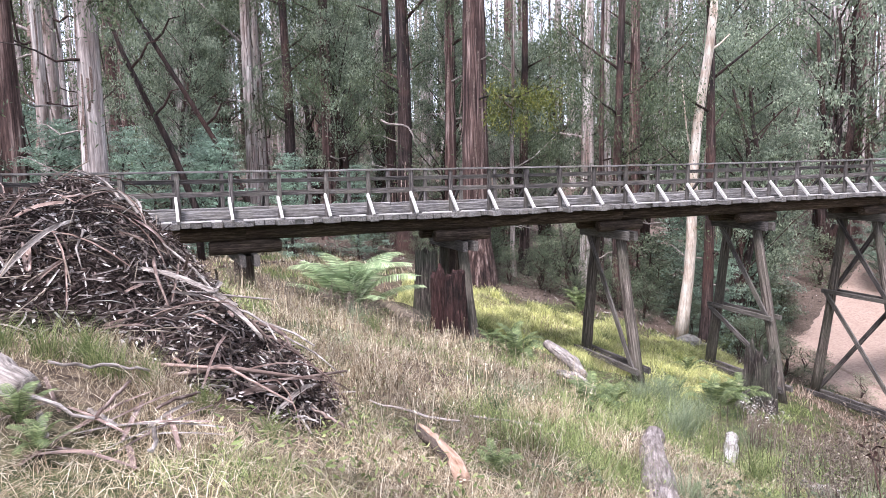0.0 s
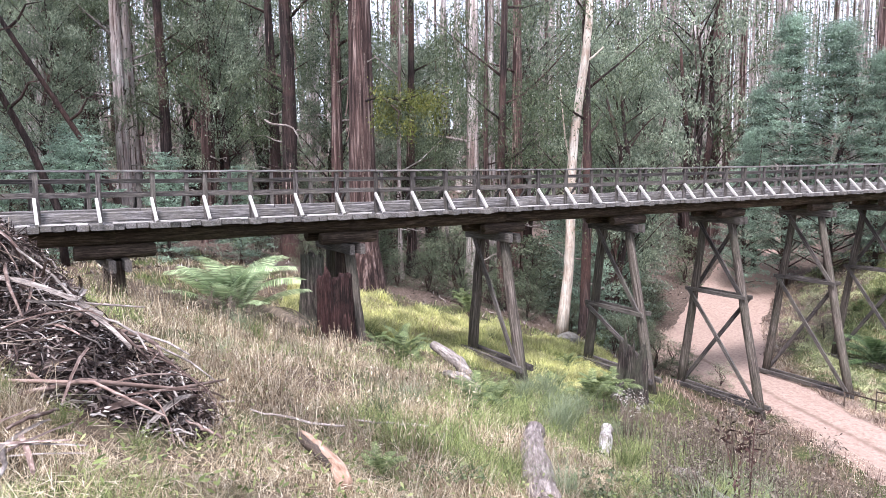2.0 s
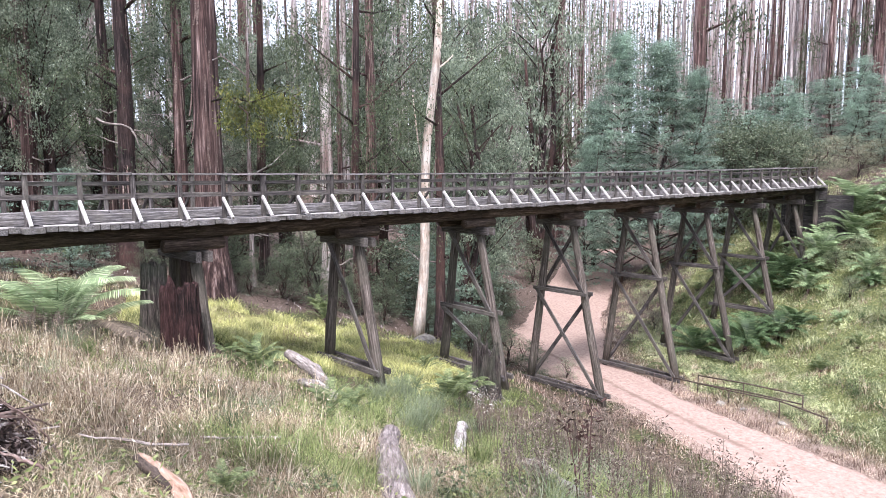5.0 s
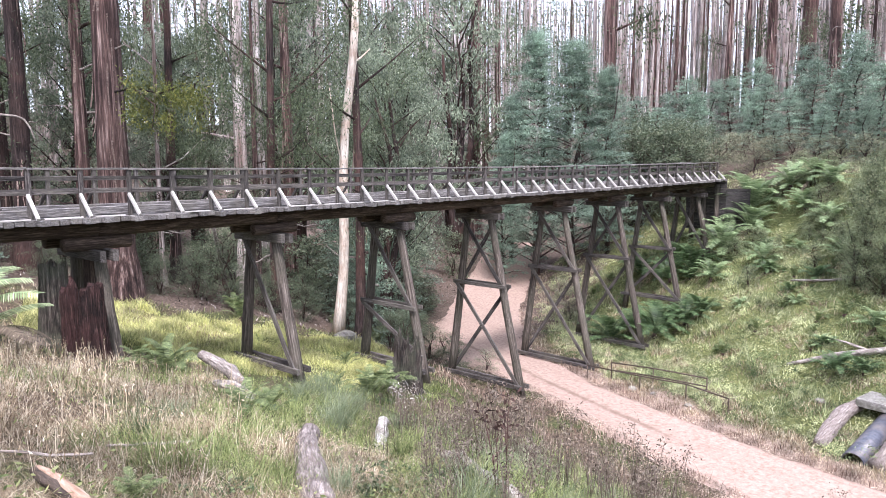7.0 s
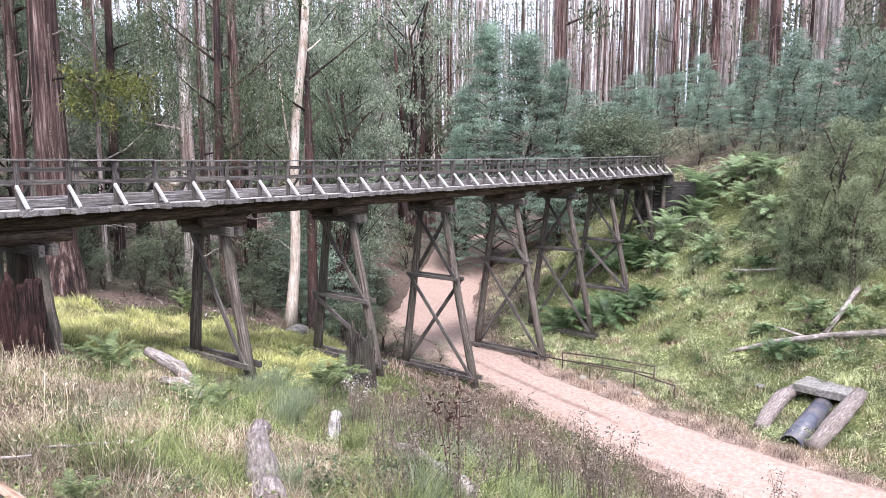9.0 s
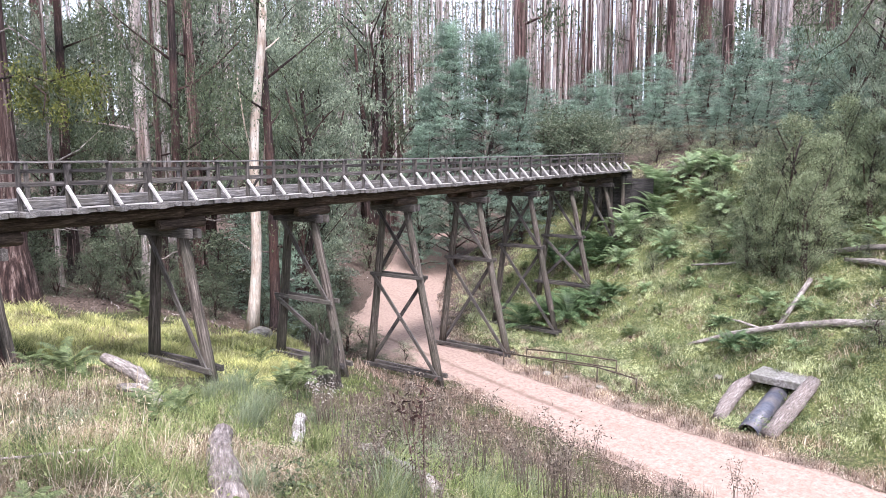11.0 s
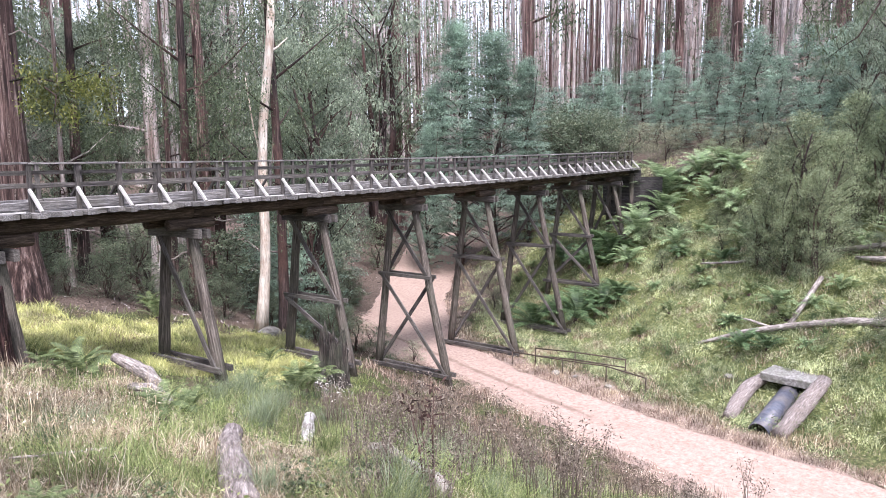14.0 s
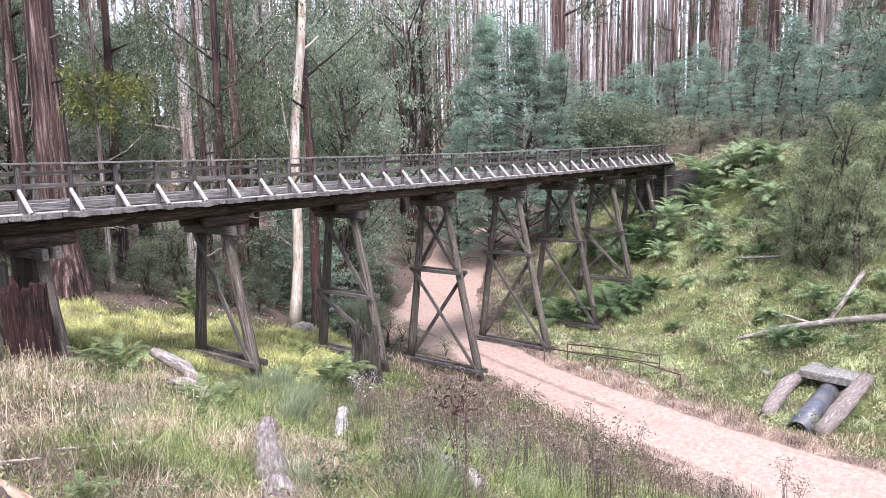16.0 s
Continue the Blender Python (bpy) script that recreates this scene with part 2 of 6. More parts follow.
M_stone = rough_surface("pale stone", ((0.3, (0.09, 0.08, 0.07)), (0.7, (0.26, 0.24, 0.22))), 6, None, (0.3, 0.28, 0.22), 2, 0.9, 0.5, 0.01, 0.15)

# ---- lie of the land ----


def height(x, y):
    """The valley: the near slope, the floor with the track, and the far bank under the wooded hill."""
    x, y = np.asarray(x, float), np.asarray(y, float)
    yc = np.minimum(y, 22.0)
    fall = np.where(yc > 0, yc * yc / (np.abs(yc) + 4.0), 0.25 * yc)
    fall = np.maximum(fall, -8)
    xs = np.where(x > -6, x, -6 + (x + 6) * 0.12)
    steep = np.clip((23.0 - y) / 11.0, 0, 1) * np.log1p(np.exp(np.clip(1.2 * (x - 3.5), -30, 30))) / 1.2
    west = -0.2 * fall - 0.265 * xs - 0.20 * steep - 0.22 * np.maximum(x - 12.0, 0) + 0.13 * np.clip(y - 52, 0, 130)
    floor_z = -9.3 + 0.2 * np.clip(y - 43, 0, 100)
    foot = np.maximum(24.6 + 0.25 * (np.clip(y, -30, 34) - 10), np.where(y > 40, road_x(y) + 2.6, -99))
    e = x - foot
    east = -9.9 + 0.53 * np.minimum(e, 14) + 1.15 * np.clip(e - 14, 0, 2.6) + 0.40 * np.clip(e - 16.6, 0, 30) + 0.12 * np.clip(e - 46, 0, 120)
    k = 2.8
    z = np.log(np.exp(k * np.maximum(west, -30)) + np.exp(k * floor_z) + np.exp(k * np.minimum(east, 60))) / k
    wob = 0.10 * np.sin(0.9 * x + 1.3) * np.sin(0.8 * y + 0.4) + 0.06 * np.sin(2.1 * x - 1.1 * y) + 0.035 * np.sin(3.7 * x + 2.9 * y + 2) + 0.25 * np.sin(0.21 * x + 0.5) * np.sin(0.17 * y + 1.0) * np.clip((np.hypot(x, y) - 12) / 20, 0, 1)
    wide = np.clip((y - 29) / 7, 0, 1) * 1.7
    d = np.abs(x - road_x(y) - wide) - wide
    flat = np.clip((d - 1.6) / 2.0, 0, 1)
    return z + wob * flat


def road_x(y):
    y = np.asarray(y, float)
    return 21.3 - 1.0 * np.exp(-(((y - 33.5) / 4.0) ** 2)) + 0.045 * np.clip(y - 33, 0, 10) ** 2 + 0.9 * np.maximum(y - 43, 0) - 0.002 * np.clip(12 - y, 0, 40) ** 2


def road_right(y):
    """How far the bare dirt reaches to the east of the track's middle."""
    y = np.asarray(y, float)
    return (1.9 + 3.2 * np.clip((y - 29) / 7, 0, 1) - 1.8 * np.clip((y - 51) / 4, 0, 1)) * np.interp(y, (9, 12.6, 17, 20, 25, 28), (1.4, 1.02, 0.82, 0.7, 0.68, 1.0))


def ground(x, y):
    return float(height(x, y))


# ---- mesh tools ----


def mesh_from(name, verts, faces, material, smooth=False):
    me = bpy.data.meshes.new(name)
    me.from_pydata([tuple(v) for v in verts], [], faces)
    me.materials.append(material)
    if smooth:
        me.polygons.foreach_set("use_smooth", [True] * len(me.polygons))
    me.update()
    return me


def tri_mesh(name, verts, quads, material, smooth=False):
    """A mesh from arrays: verts (n, 3), faces (m, k)."""
    me = bpy.data.meshes.new(name)
    verts, quads = np.asarray(verts, np.float32), np.asarray(quads, np.int32)
    m, k = quads.shape
    me.vertices.add(len(verts))
    me.vertices.foreach_set("co", verts.ravel())
    me.loops.add(m * k)
    me.loops.foreach_set("vertex_index", quads.ravel())
    me.polygons.add(m)
    me.polygons.foreach_set("loop_start", np.arange(m, dtype=np.int32) * k)
    me.polygons.foreach_set("loop_total", np.full(m, k, np.int32))
    if smooth:
        me.polygons.foreach_set("use_smooth", np.ones(m, bool))
    me.materials.append(material)
    me.update(calc_edges=True)
    return me


def part(name, me, parent, label="", m=None):
    if isinstance(me, tuple):
        me, m = me
    ob = new(name, me)
    ob.parent = parent
    if m is not None:
        ob.matrix_basis = m
    return tagged(ob, label=label)


def thing(name, label, category, m=None, group="", kind=""):
    ob = new(name)
    ob.empty_display_size = 0.2
    if m is not None:
        ob.matrix_basis = m
    return tagged(ob, label, category, group, kind)


def beam_data(a, b, w, h, up=(0, 0, 1), rng=None, wob=0.0, cham=0.12, seg=1):
    """A sawn beam from a to b with chamfered edges: vertices and faces."""
    a, b = Vector(a), Vector(b)
    d = (b - a).normalized()
    upv = Vector(up)
    side = d.cross(upv)
    if side.length < 1e-4:
        side = d.cross(Vector((1, 0, 0)))
    side.normalize()
    upv = side.cross(d)
    c = cham * min(w, h)
    ring = [(w / 2, h / 2 - c), (w / 2 - c, h / 2), (-w / 2 + c, h / 2), (-w / 2, h / 2 - c), (-w / 2, -h / 2 + c), (-w / 2 + c, -h / 2), (w / 2 - c, -h / 2), (w / 2, -h / 2 + c)]
    vs, fs = [], []
    for i in range(seg + 1):
        p = a.lerp(b, i / seg)
        if rng:
            p = p + side * rng.uniform(-wob, wob) + upv * rng.uniform(-wob, wob)
        for u, v in ring:
            vs.append(p + side * u + upv * v)
    for i in range(seg):
        for j in range(8):
            k = (j + 1) % 8
            fs.append((i * 8 + j, i * 8 + k, i * 8 + 8 + k, i * 8 + 8 + j))
    fs.append(tuple(range(7, -1, -1)))
    fs.append(tuple(seg * 8 + j for j in range(8)))
    return vs, fs


def lengthwise(a, b, up=(0, 0, 1)):
    """The pose whose x runs from a to b, so that the grain follows the piece."""
    a, b, up = Vector(a), Vector(b), Vector(up)
    d = (b - a).normalized()
    side = d.cross(up)
    if side.length < 1e-4:
        side = d.cross(Vector((1, 0, 0)))
    side.normalize()
    u = side.cross(d)
    return Matrix(((d.x, -side.x, u.x, a.x), (d.y, -side.y, u.y, a.y), (d.z, -side.z, u.z, a.z), (0, 0, 0, 1)))


def beam(name, a, b, w, h, material, up=(0, 0, 1), **kw):
    """A sawn beam as a mesh along its own x, and its pose."""
    m = lengthwise(a, b, up)
    vs, fs = beam_data((0, 0, 0), ((Vector(b) - Vector(a)).length, 0, 0), w, h, **kw)
    return mesh_from(name, vs, fs, material), m


def pole(name, points, radii, material, sides=10, rng=None, rough=0.0, flute=0.0, smooth=True, **kw):
    """A round timber as a mesh along its own x, and its pose."""
    m = lengthwise(points[0], points[-1])
    inv = m.inverted()
    vs, fs = tube_data([inv @ Vector(p) for p in points], radii, sides, rng, rough, flute, **kw)
    return mesh_from(name, vs, fs, material, smooth), m


def tube_data(points, radii, sides=10, rng=None, rough=0.0, flute=0.0, cap=True, twist=0.0):
    """A round limb along points: vertices and faces, with an uneven section."""
    pts = [Vector(p) for p in points]
    ph = [rng.uniform(0, 6.28) for _ in range(6)] if rng else [0] * 6
    vs, fs = [], []
    n = len(pts)
    ref = Vector((0.31, 0.17, 0.93)) if abs((pts[-1] - pts[0]).normalized().z) < 0.7 else Vector((1, 0.13, 0.07))
    for i, (p, r) in enumerate(zip(pts, radii)):
        d = (pts[min(i + 1, n - 1)] - pts[max(i - 1, 0)]).normalized()
        u = (ref - d * ref.dot(d)).normalized()
        v = d.cross(u)
        for j in range(sides):
            a = 2 * math.pi * j / sides + twist * i
            q = r * (1 + flute * (math.sin(3 * a + ph[0] + 0.3 * i) + 0.6 * math.sin(5 * a + ph[1] - 0.2 * i)) + (rng.uniform(-rough, rough) if rng else 0))
            vs.append(p + (u * math.cos(a) + v * math.sin(a)) * q)
    for i in range(n - 1):
        for j in range(sides):
            k = (j + 1) % sides
            fs.append((i * sides + j, i * sides + k, (i + 1) * sides + k, (i + 1) * sides + j))
    if cap:
        fs.append(tuple(range(sides - 1, -1, -1)))
        fs.append(tuple((n - 1) * sides + j for j in range(sides)))
    return vs, fs


def join_data(items):
    vs, fs = [], []
    for v, f in items:
        o = len(vs)
        vs += list(v)
        fs += [tuple(i + o for i in q) for q in f]
    return vs, fs


def tube(name, points, radii, material, sides=10, rng=None, rough=0.0, flute=0.0, smooth=True, **kw):
    vs, fs = tube_data(points, radii, sides, rng, rough, flute, **kw)
    return mesh_from(name, vs, fs, material, smooth)


def leaves(centres, nrm_up, length, width, rs, droop=0.3, fold=0.0):
    """One quad a leaf at every centre, turned at random: vertices (4n, 3) and faces (n, 4)."""
    n = len(centres)
    az = rs.uniform(0, 2 * np.pi, n)
    el = rs.normal(-droop, 0.55, n)
    d = np.stack([np.cos(az) * np.cos(el), np.sin(az) * np.cos(el), np.sin(el)], 1)
    r = rs.normal(0, 1, (n, 3)) + np.array([0, 0, nrm_up])
    s = np.cross(d, r)
    s /= np.linalg.norm(s, axis=1, keepdims=True) + 1e-6
    L = (length * rs.uniform(0.6, 1.3, n))[:, None]
    W = (width * rs.uniform(0.6, 1.3, n))[:, None]
    a = centres - d * L / 2
    b = centres + d * L / 2
    mid = centres - d * L * 0.1
    v = np.stack([a, mid + s * W / 2, b, mid - s * W / 2], 1).reshape(-1, 3)
    return v, np.arange(4 * n).reshape(-1, 4)


def blades(xy, z, hgt, wid, lean, rs):
    """Grass: two-piece bent blades. vertices (5n, 3), triangles (3n, 3)."""
    n = len(xy)
    a = rs.uniform(0, 2 * np.pi, n)
    side = np.stack([np.cos(a), np.sin(a), 0 * a], 1)
    la = rs.uniform(0, 2 * np.pi, n)
    dirn = np.stack([np.cos(la), np.sin(la), 0 * la], 1) * (lean * rs.uniform(0.2, 1.4, n))[:, None]
    H = (hgt * rs.uniform(0.5, 1.4, n))[:, None]
    base = np.column_stack([xy, z - 0.03])
    up = np.array([0, 0, 1.0])
    m = base + up * H * 0.55 + dirn * H * 0.35
    tip = base + up * H * 0.95 + dirn * H
    w = side * (wid * rs.uniform(0.6, 1.4, n))[:, None] / 2
    v = np.stack([base - w, base + w, m - w * 0.7, m + w * 0.7, tip], 1).reshape(-1, 3)
    o = (5 * np.arange(n))[:, None]
    f = np.concatenate([o + np.array([[0, 1, 3]]), o + np.array([[0, 3, 2]]), o + np.array([[2, 3, 4]])])
    return v, f


# ---- ground and track ----


def spaced(lo, hi, mid, n, power):
    t = np.linspace(-1, 1, n)
    s = np.sign(t) * np.abs(t) ** power
    return np.where(s < 0, mid + s * (mid - lo), mid + s * (hi - mid))


def build_ground():
    xs, ys = spaced(-400, 420, 9, 230, 2.6), spaced(-250, 520, 14, 230, 2.6)
    X, Y = np.meshgrid(xs, ys)
    Z = height(X, Y)
    v = np.stack([X, Y, Z], -1).reshape(-1, 3)
    n = len(xs)
    i = (np.arange(len(ys) - 1)[:, None] * n + np.arange(n - 1)[None]).ravel()
    f = np.stack([i, i + 1, i + n + 1, i + n], 1)
    m, t, nn, l, b = nodes_of("forest floor")
    pos = nn.new("ShaderNodeNewGeometry").outputs["Position"]
    fine = noise_tex(nn, l, pos, 9, 8, 0.7)
    soil = ramp(nn, l, fine, ((0.28, (0.025, 0.017, 0.012)), (0.48, (0.075, 0.055, 0.04)), (0.62, (0.18, 0.14, 0.10)), (0.8, (0.34, 0.28, 0.20))))
    grass = ramp(nn, l, fine, ((0.34, (0.018, 0.024, 0.010)), (0.5, (0.06, 0.07, 0.028)), (0.68, (0.17, 0.17, 0.08))))
    broad = noise_tex(nn, l, pos, 0.35, 5, 0.65)
    litter = ramp(nn, l, fine, ((0.34, (0.028, 0.02, 0.016)), (0.5, (0.095, 0.072, 0.058)), (0.66, (0.22, 0.17, 0.14))))
    sep = nn.new("ShaderNodeSeparateXYZ")
    l.new(pos, sep.inputs[0])
    lush = nn.new("ShaderNodeMapRange")
    l.new(sep.outputs[0], lush.inputs[0])
    for k, val in ((1, 24.5), (2, 28.0), (3, 0.0), (4, 0.2)):
        lush.inputs[k].default_value = val
    col = mixc(nn, l, ramp(nn, l, mathn(nn, l, "ADD", broad, lush.outputs[0]), ((0.44, (0, 0, 0)), (0.56, (1, 1, 1)))), soil, grass)
    bright = mixc(nn, l, 1.0, grass, (1.9, 1.85, 1.75), "MULTIPLY")
    col = mixc(nn, l, mathn(nn, l, "MULTIPLY", lush.outputs[0], 4.0), col, bright)
    wood = mathn(nn, l, "ADD", sep.outputs[1], mathn(nn, l, "MULTIPLY", broad, 6.0))
    wood = mathn(nn, l, "SUBTRACT", wood, 35.5)
    hill = mathn(nn, l, "MULTIPLY", mathn(nn, l, "MAXIMUM", mathn(nn, l, "SUBTRACT", sep.outputs[0], 24.0), 0.0), 0.6)
    wood = mathn(nn, l, "MAXIMUM", mathn(nn, l, "SUBTRACT", wood, hill), mathn(nn, l, "SUBTRACT", sep.outputs[0], 46.5))
    col = mixc(nn, l, ramp(nn, l, wood, ((0.0, (0, 0, 0)), (1.0, (1, 1, 1)))), col, litter)
    verge = mathn(nn, l, "SUBTRACT", sep.outputs[0], 22.2)
    verge = mathn(nn, l, "ADD", mathn(nn, l, "ABSOLUTE", verge, 0), mathn(nn, l, "MULTIPLY", broad, 2.2))
    verge = mathn(nn, l, "ADD", verge, mathn(nn, l, "MULTIPLY", mathn(nn, l, "MAXIMUM", mathn(nn, l, "SUBTRACT", sep.outputs[1], 27.0), 0.0), 0.6))
    dirt = ramp(nn, l, fine, ((0.3, (0.13, 0.09, 0.07)), (0.5, (0.26, 0.195, 0.155)), (0.7, (0.40, 0.32, 0.26))))
    col = mixc(nn, l, ramp(nn, l, mathn(nn, l, "MULTIPLY", verge, 0.2), ((0.56, (1, 1, 1)), (0.78, (0, 0, 0)))), col, dirt)
    l.new(col, b.inputs["Base Color"])
    b.inputs["Roughness"].default_value = 0.95
    b.inputs["Specular IOR Level"].default_value = 0.1
    bp = nn.new("ShaderNodeBump")
    bp.inputs["Strength"].default_value, bp.inputs["Distance"].default_value = 0.8, 0.05
    l.new(fine, bp.inputs["Height"])
    l.new(bp.outputs[0], b.inputs["Normal"])
    ob = new("ground", tri_mesh("ground", v, f, m, True))
    tagged(ob, "forest floor of dry grass, leaf litter and soil", "ground", kind="structure")


def build_road():
    ys = np.arange(-30, 66, 0.35)
    rs = np.random.RandomState(3)
    off = 1.05 * np.array([-1.9, -1.5, -1.15, -0.85, -0.5, -0.2, 0.2, 0.5, 0.7, 0.85, 1.0, 1.15, 1.3, 1.5, 1.7, 1.9])
    rut = np.where(np.abs(off) > 1.9, -0.06, 0.006 * np.sin(2.2 * off))
    v = []
    for y in ys:
        w = 1 + 0.05 * math.sin(0.7 * y) + 0.03 * math.sin(1.9 * y + 1)
        xc = float(road_x(y))
        wl = float(np.interp(y, (12, 17, 21, 26, 29), (1.5, 1.48, 1.32, 1.15, 1.0)))
        for o, r in zip(off, rut):
            e = 0.05 * math.sin(3.1 * y + o) + rs.uniform(-0.10, 0.10) if abs(o) > 1.6 else 0
            x = xc + o * w * (float(road_right(y)) / 1.9 if o > 0 else wl * (1 + 0.25 * math.exp(-((y - 36) / 4) ** 2))) + e
            v.append((x, y, ground(x, y) + (0.05 if y < 28 else 0.10) + r + rs.uniform(-0.008, 0.008)))
    k = len(off)
    i = (np.arange(len(ys) - 1)[:, None] * k + np.arange(k - 1)[None]).ravel()
    f = np.stack([i, i + 1, i + k + 1, i + k], 1)
    m, t, n, l, b = nodes_of("pink dirt")
    pos = n.new("ShaderNodeNewGeometry").outputs["Position"]
    g = noise_tex(n, l, pos, 6, 8, 0.7)
    c = ramp(n, l, g, ((0.3, (0.22, 0.148, 0.115)), (0.5, (0.325, 0.24, 0.198)), (0.7, (0.405, 0.315, 0.268))))
    g2 = noise_tex(n, l, pos, 1.0, 5, 0.6, (1.6, 0.1, 1))
    c = mixc(n, l, ramp(n, l, g2, ((0.52, (0, 0, 0)), (0.75, (0.55, 0.55, 0.55)))), c, (0.27, 0.19, 0.155))
    sp = n.new("ShaderNodeSeparateXYZ")
    l.new(pos, sp.inputs[0])
    st = mathn(n, l, "ABSOLUTE", mathn(n, l, "SUBTRACT", sp.outputs[0], 20.75), 0)
    st = mathn(n, l, "ADD", st, mathn(n, l, "MULTIPLY", noise_tex(n, l, pos, 2.2, 6, 0.7), 0.75))
    st = mathn(n, l, "ADD", st, mathn(n, l, "MULTIPLY", mathn(n, l, "MAXIMUM", mathn(n, l, "SUBTRACT", 19.5, sp.outputs[1]), 0.0), 0.12))
    c = mixc(n, l, ramp(n, l, st, ((0.40, (0.7, 0.7, 0.7)), (0.62, (0, 0, 0)))), c, (0.15, 0.105, 0.082))
    l.new(c, b.inputs["Base Color"])
    b.inputs["Roughness"].default_value = 0.95
    b.inputs["Specular IOR Level"].default_value = 0.1
    bp = n.new("ShaderNodeBump")
    bp.inputs["Strength"].default_value, bp.inputs["Distance"].default_value = 0.35, 0.015
    l.new(g, bp.inputs["Height"])
    l.new(bp.outputs[0], b.inputs["Normal"])
    ob = new("road", tri_mesh("road", np.array(v), f, m, True))
    tagged(ob, "pale pink dirt track with worn wheel ruts", "road", kind="structure")
    # a bare turning place farther up the valley
    n = 28
    v = [(21.8, 62.3, ground(21.8, 62.3) + 0.15)]
    for ring in (0.5, 1.0):
        for j in range(n):
            a = 2 * math.pi * j / n
            r = ring * (1 + 0.12 * math.sin(3 * a) + 0.08 * math.sin(7 * a))
            x, y = 21.8 + 2.6 * r * math.cos(a), 62.3 + 4.5 * r * math.sin(a)
            v.append((x, y, ground(x, y) + 0.15))
    f = [(0, 1 + j, 1 + (j + 1) % n) for j in range(n)] + [(1 + j, 1 + n + j, 1 + n + (j + 1) % n, 1 + (j + 1) % n) for j in range(n)]
    ob = new("clearing", mesh_from("clearing", v, f, m, True))
    tagged(ob, "bare pink dirt clearing farther up the valley", "ground", kind="structure")


build_ground()
build_road()

# ---- the trestle bridge ----
NEAR, AWAY, BEND = 18.0, radians(-24.25), 0.00317
WIDE = 2.1
STEP = 1.248


def deck_point(s, off=0.0, z=0.0):
    """A point of the bridge: s metres along the near rail, off metres across it (away from the near side), z metres over the deck's top."""
    n, t = Vector((math.sin(AWAY), math.cos(AWAY))), Vector((math.cos(AWAY), -math.sin(AWAY)))
    p = n * (NEAR - BEND * s * s / 2) + t * s
    d = (t - n * BEND * s).normalized()
    p = p + Vector((-d.y, d.x)) * off
    u = s - 13.36
    return Vector((p.x, p.y, 0.374 - 0.001 * u + 0.000282 * u * u + z))


RAIL = 1.24


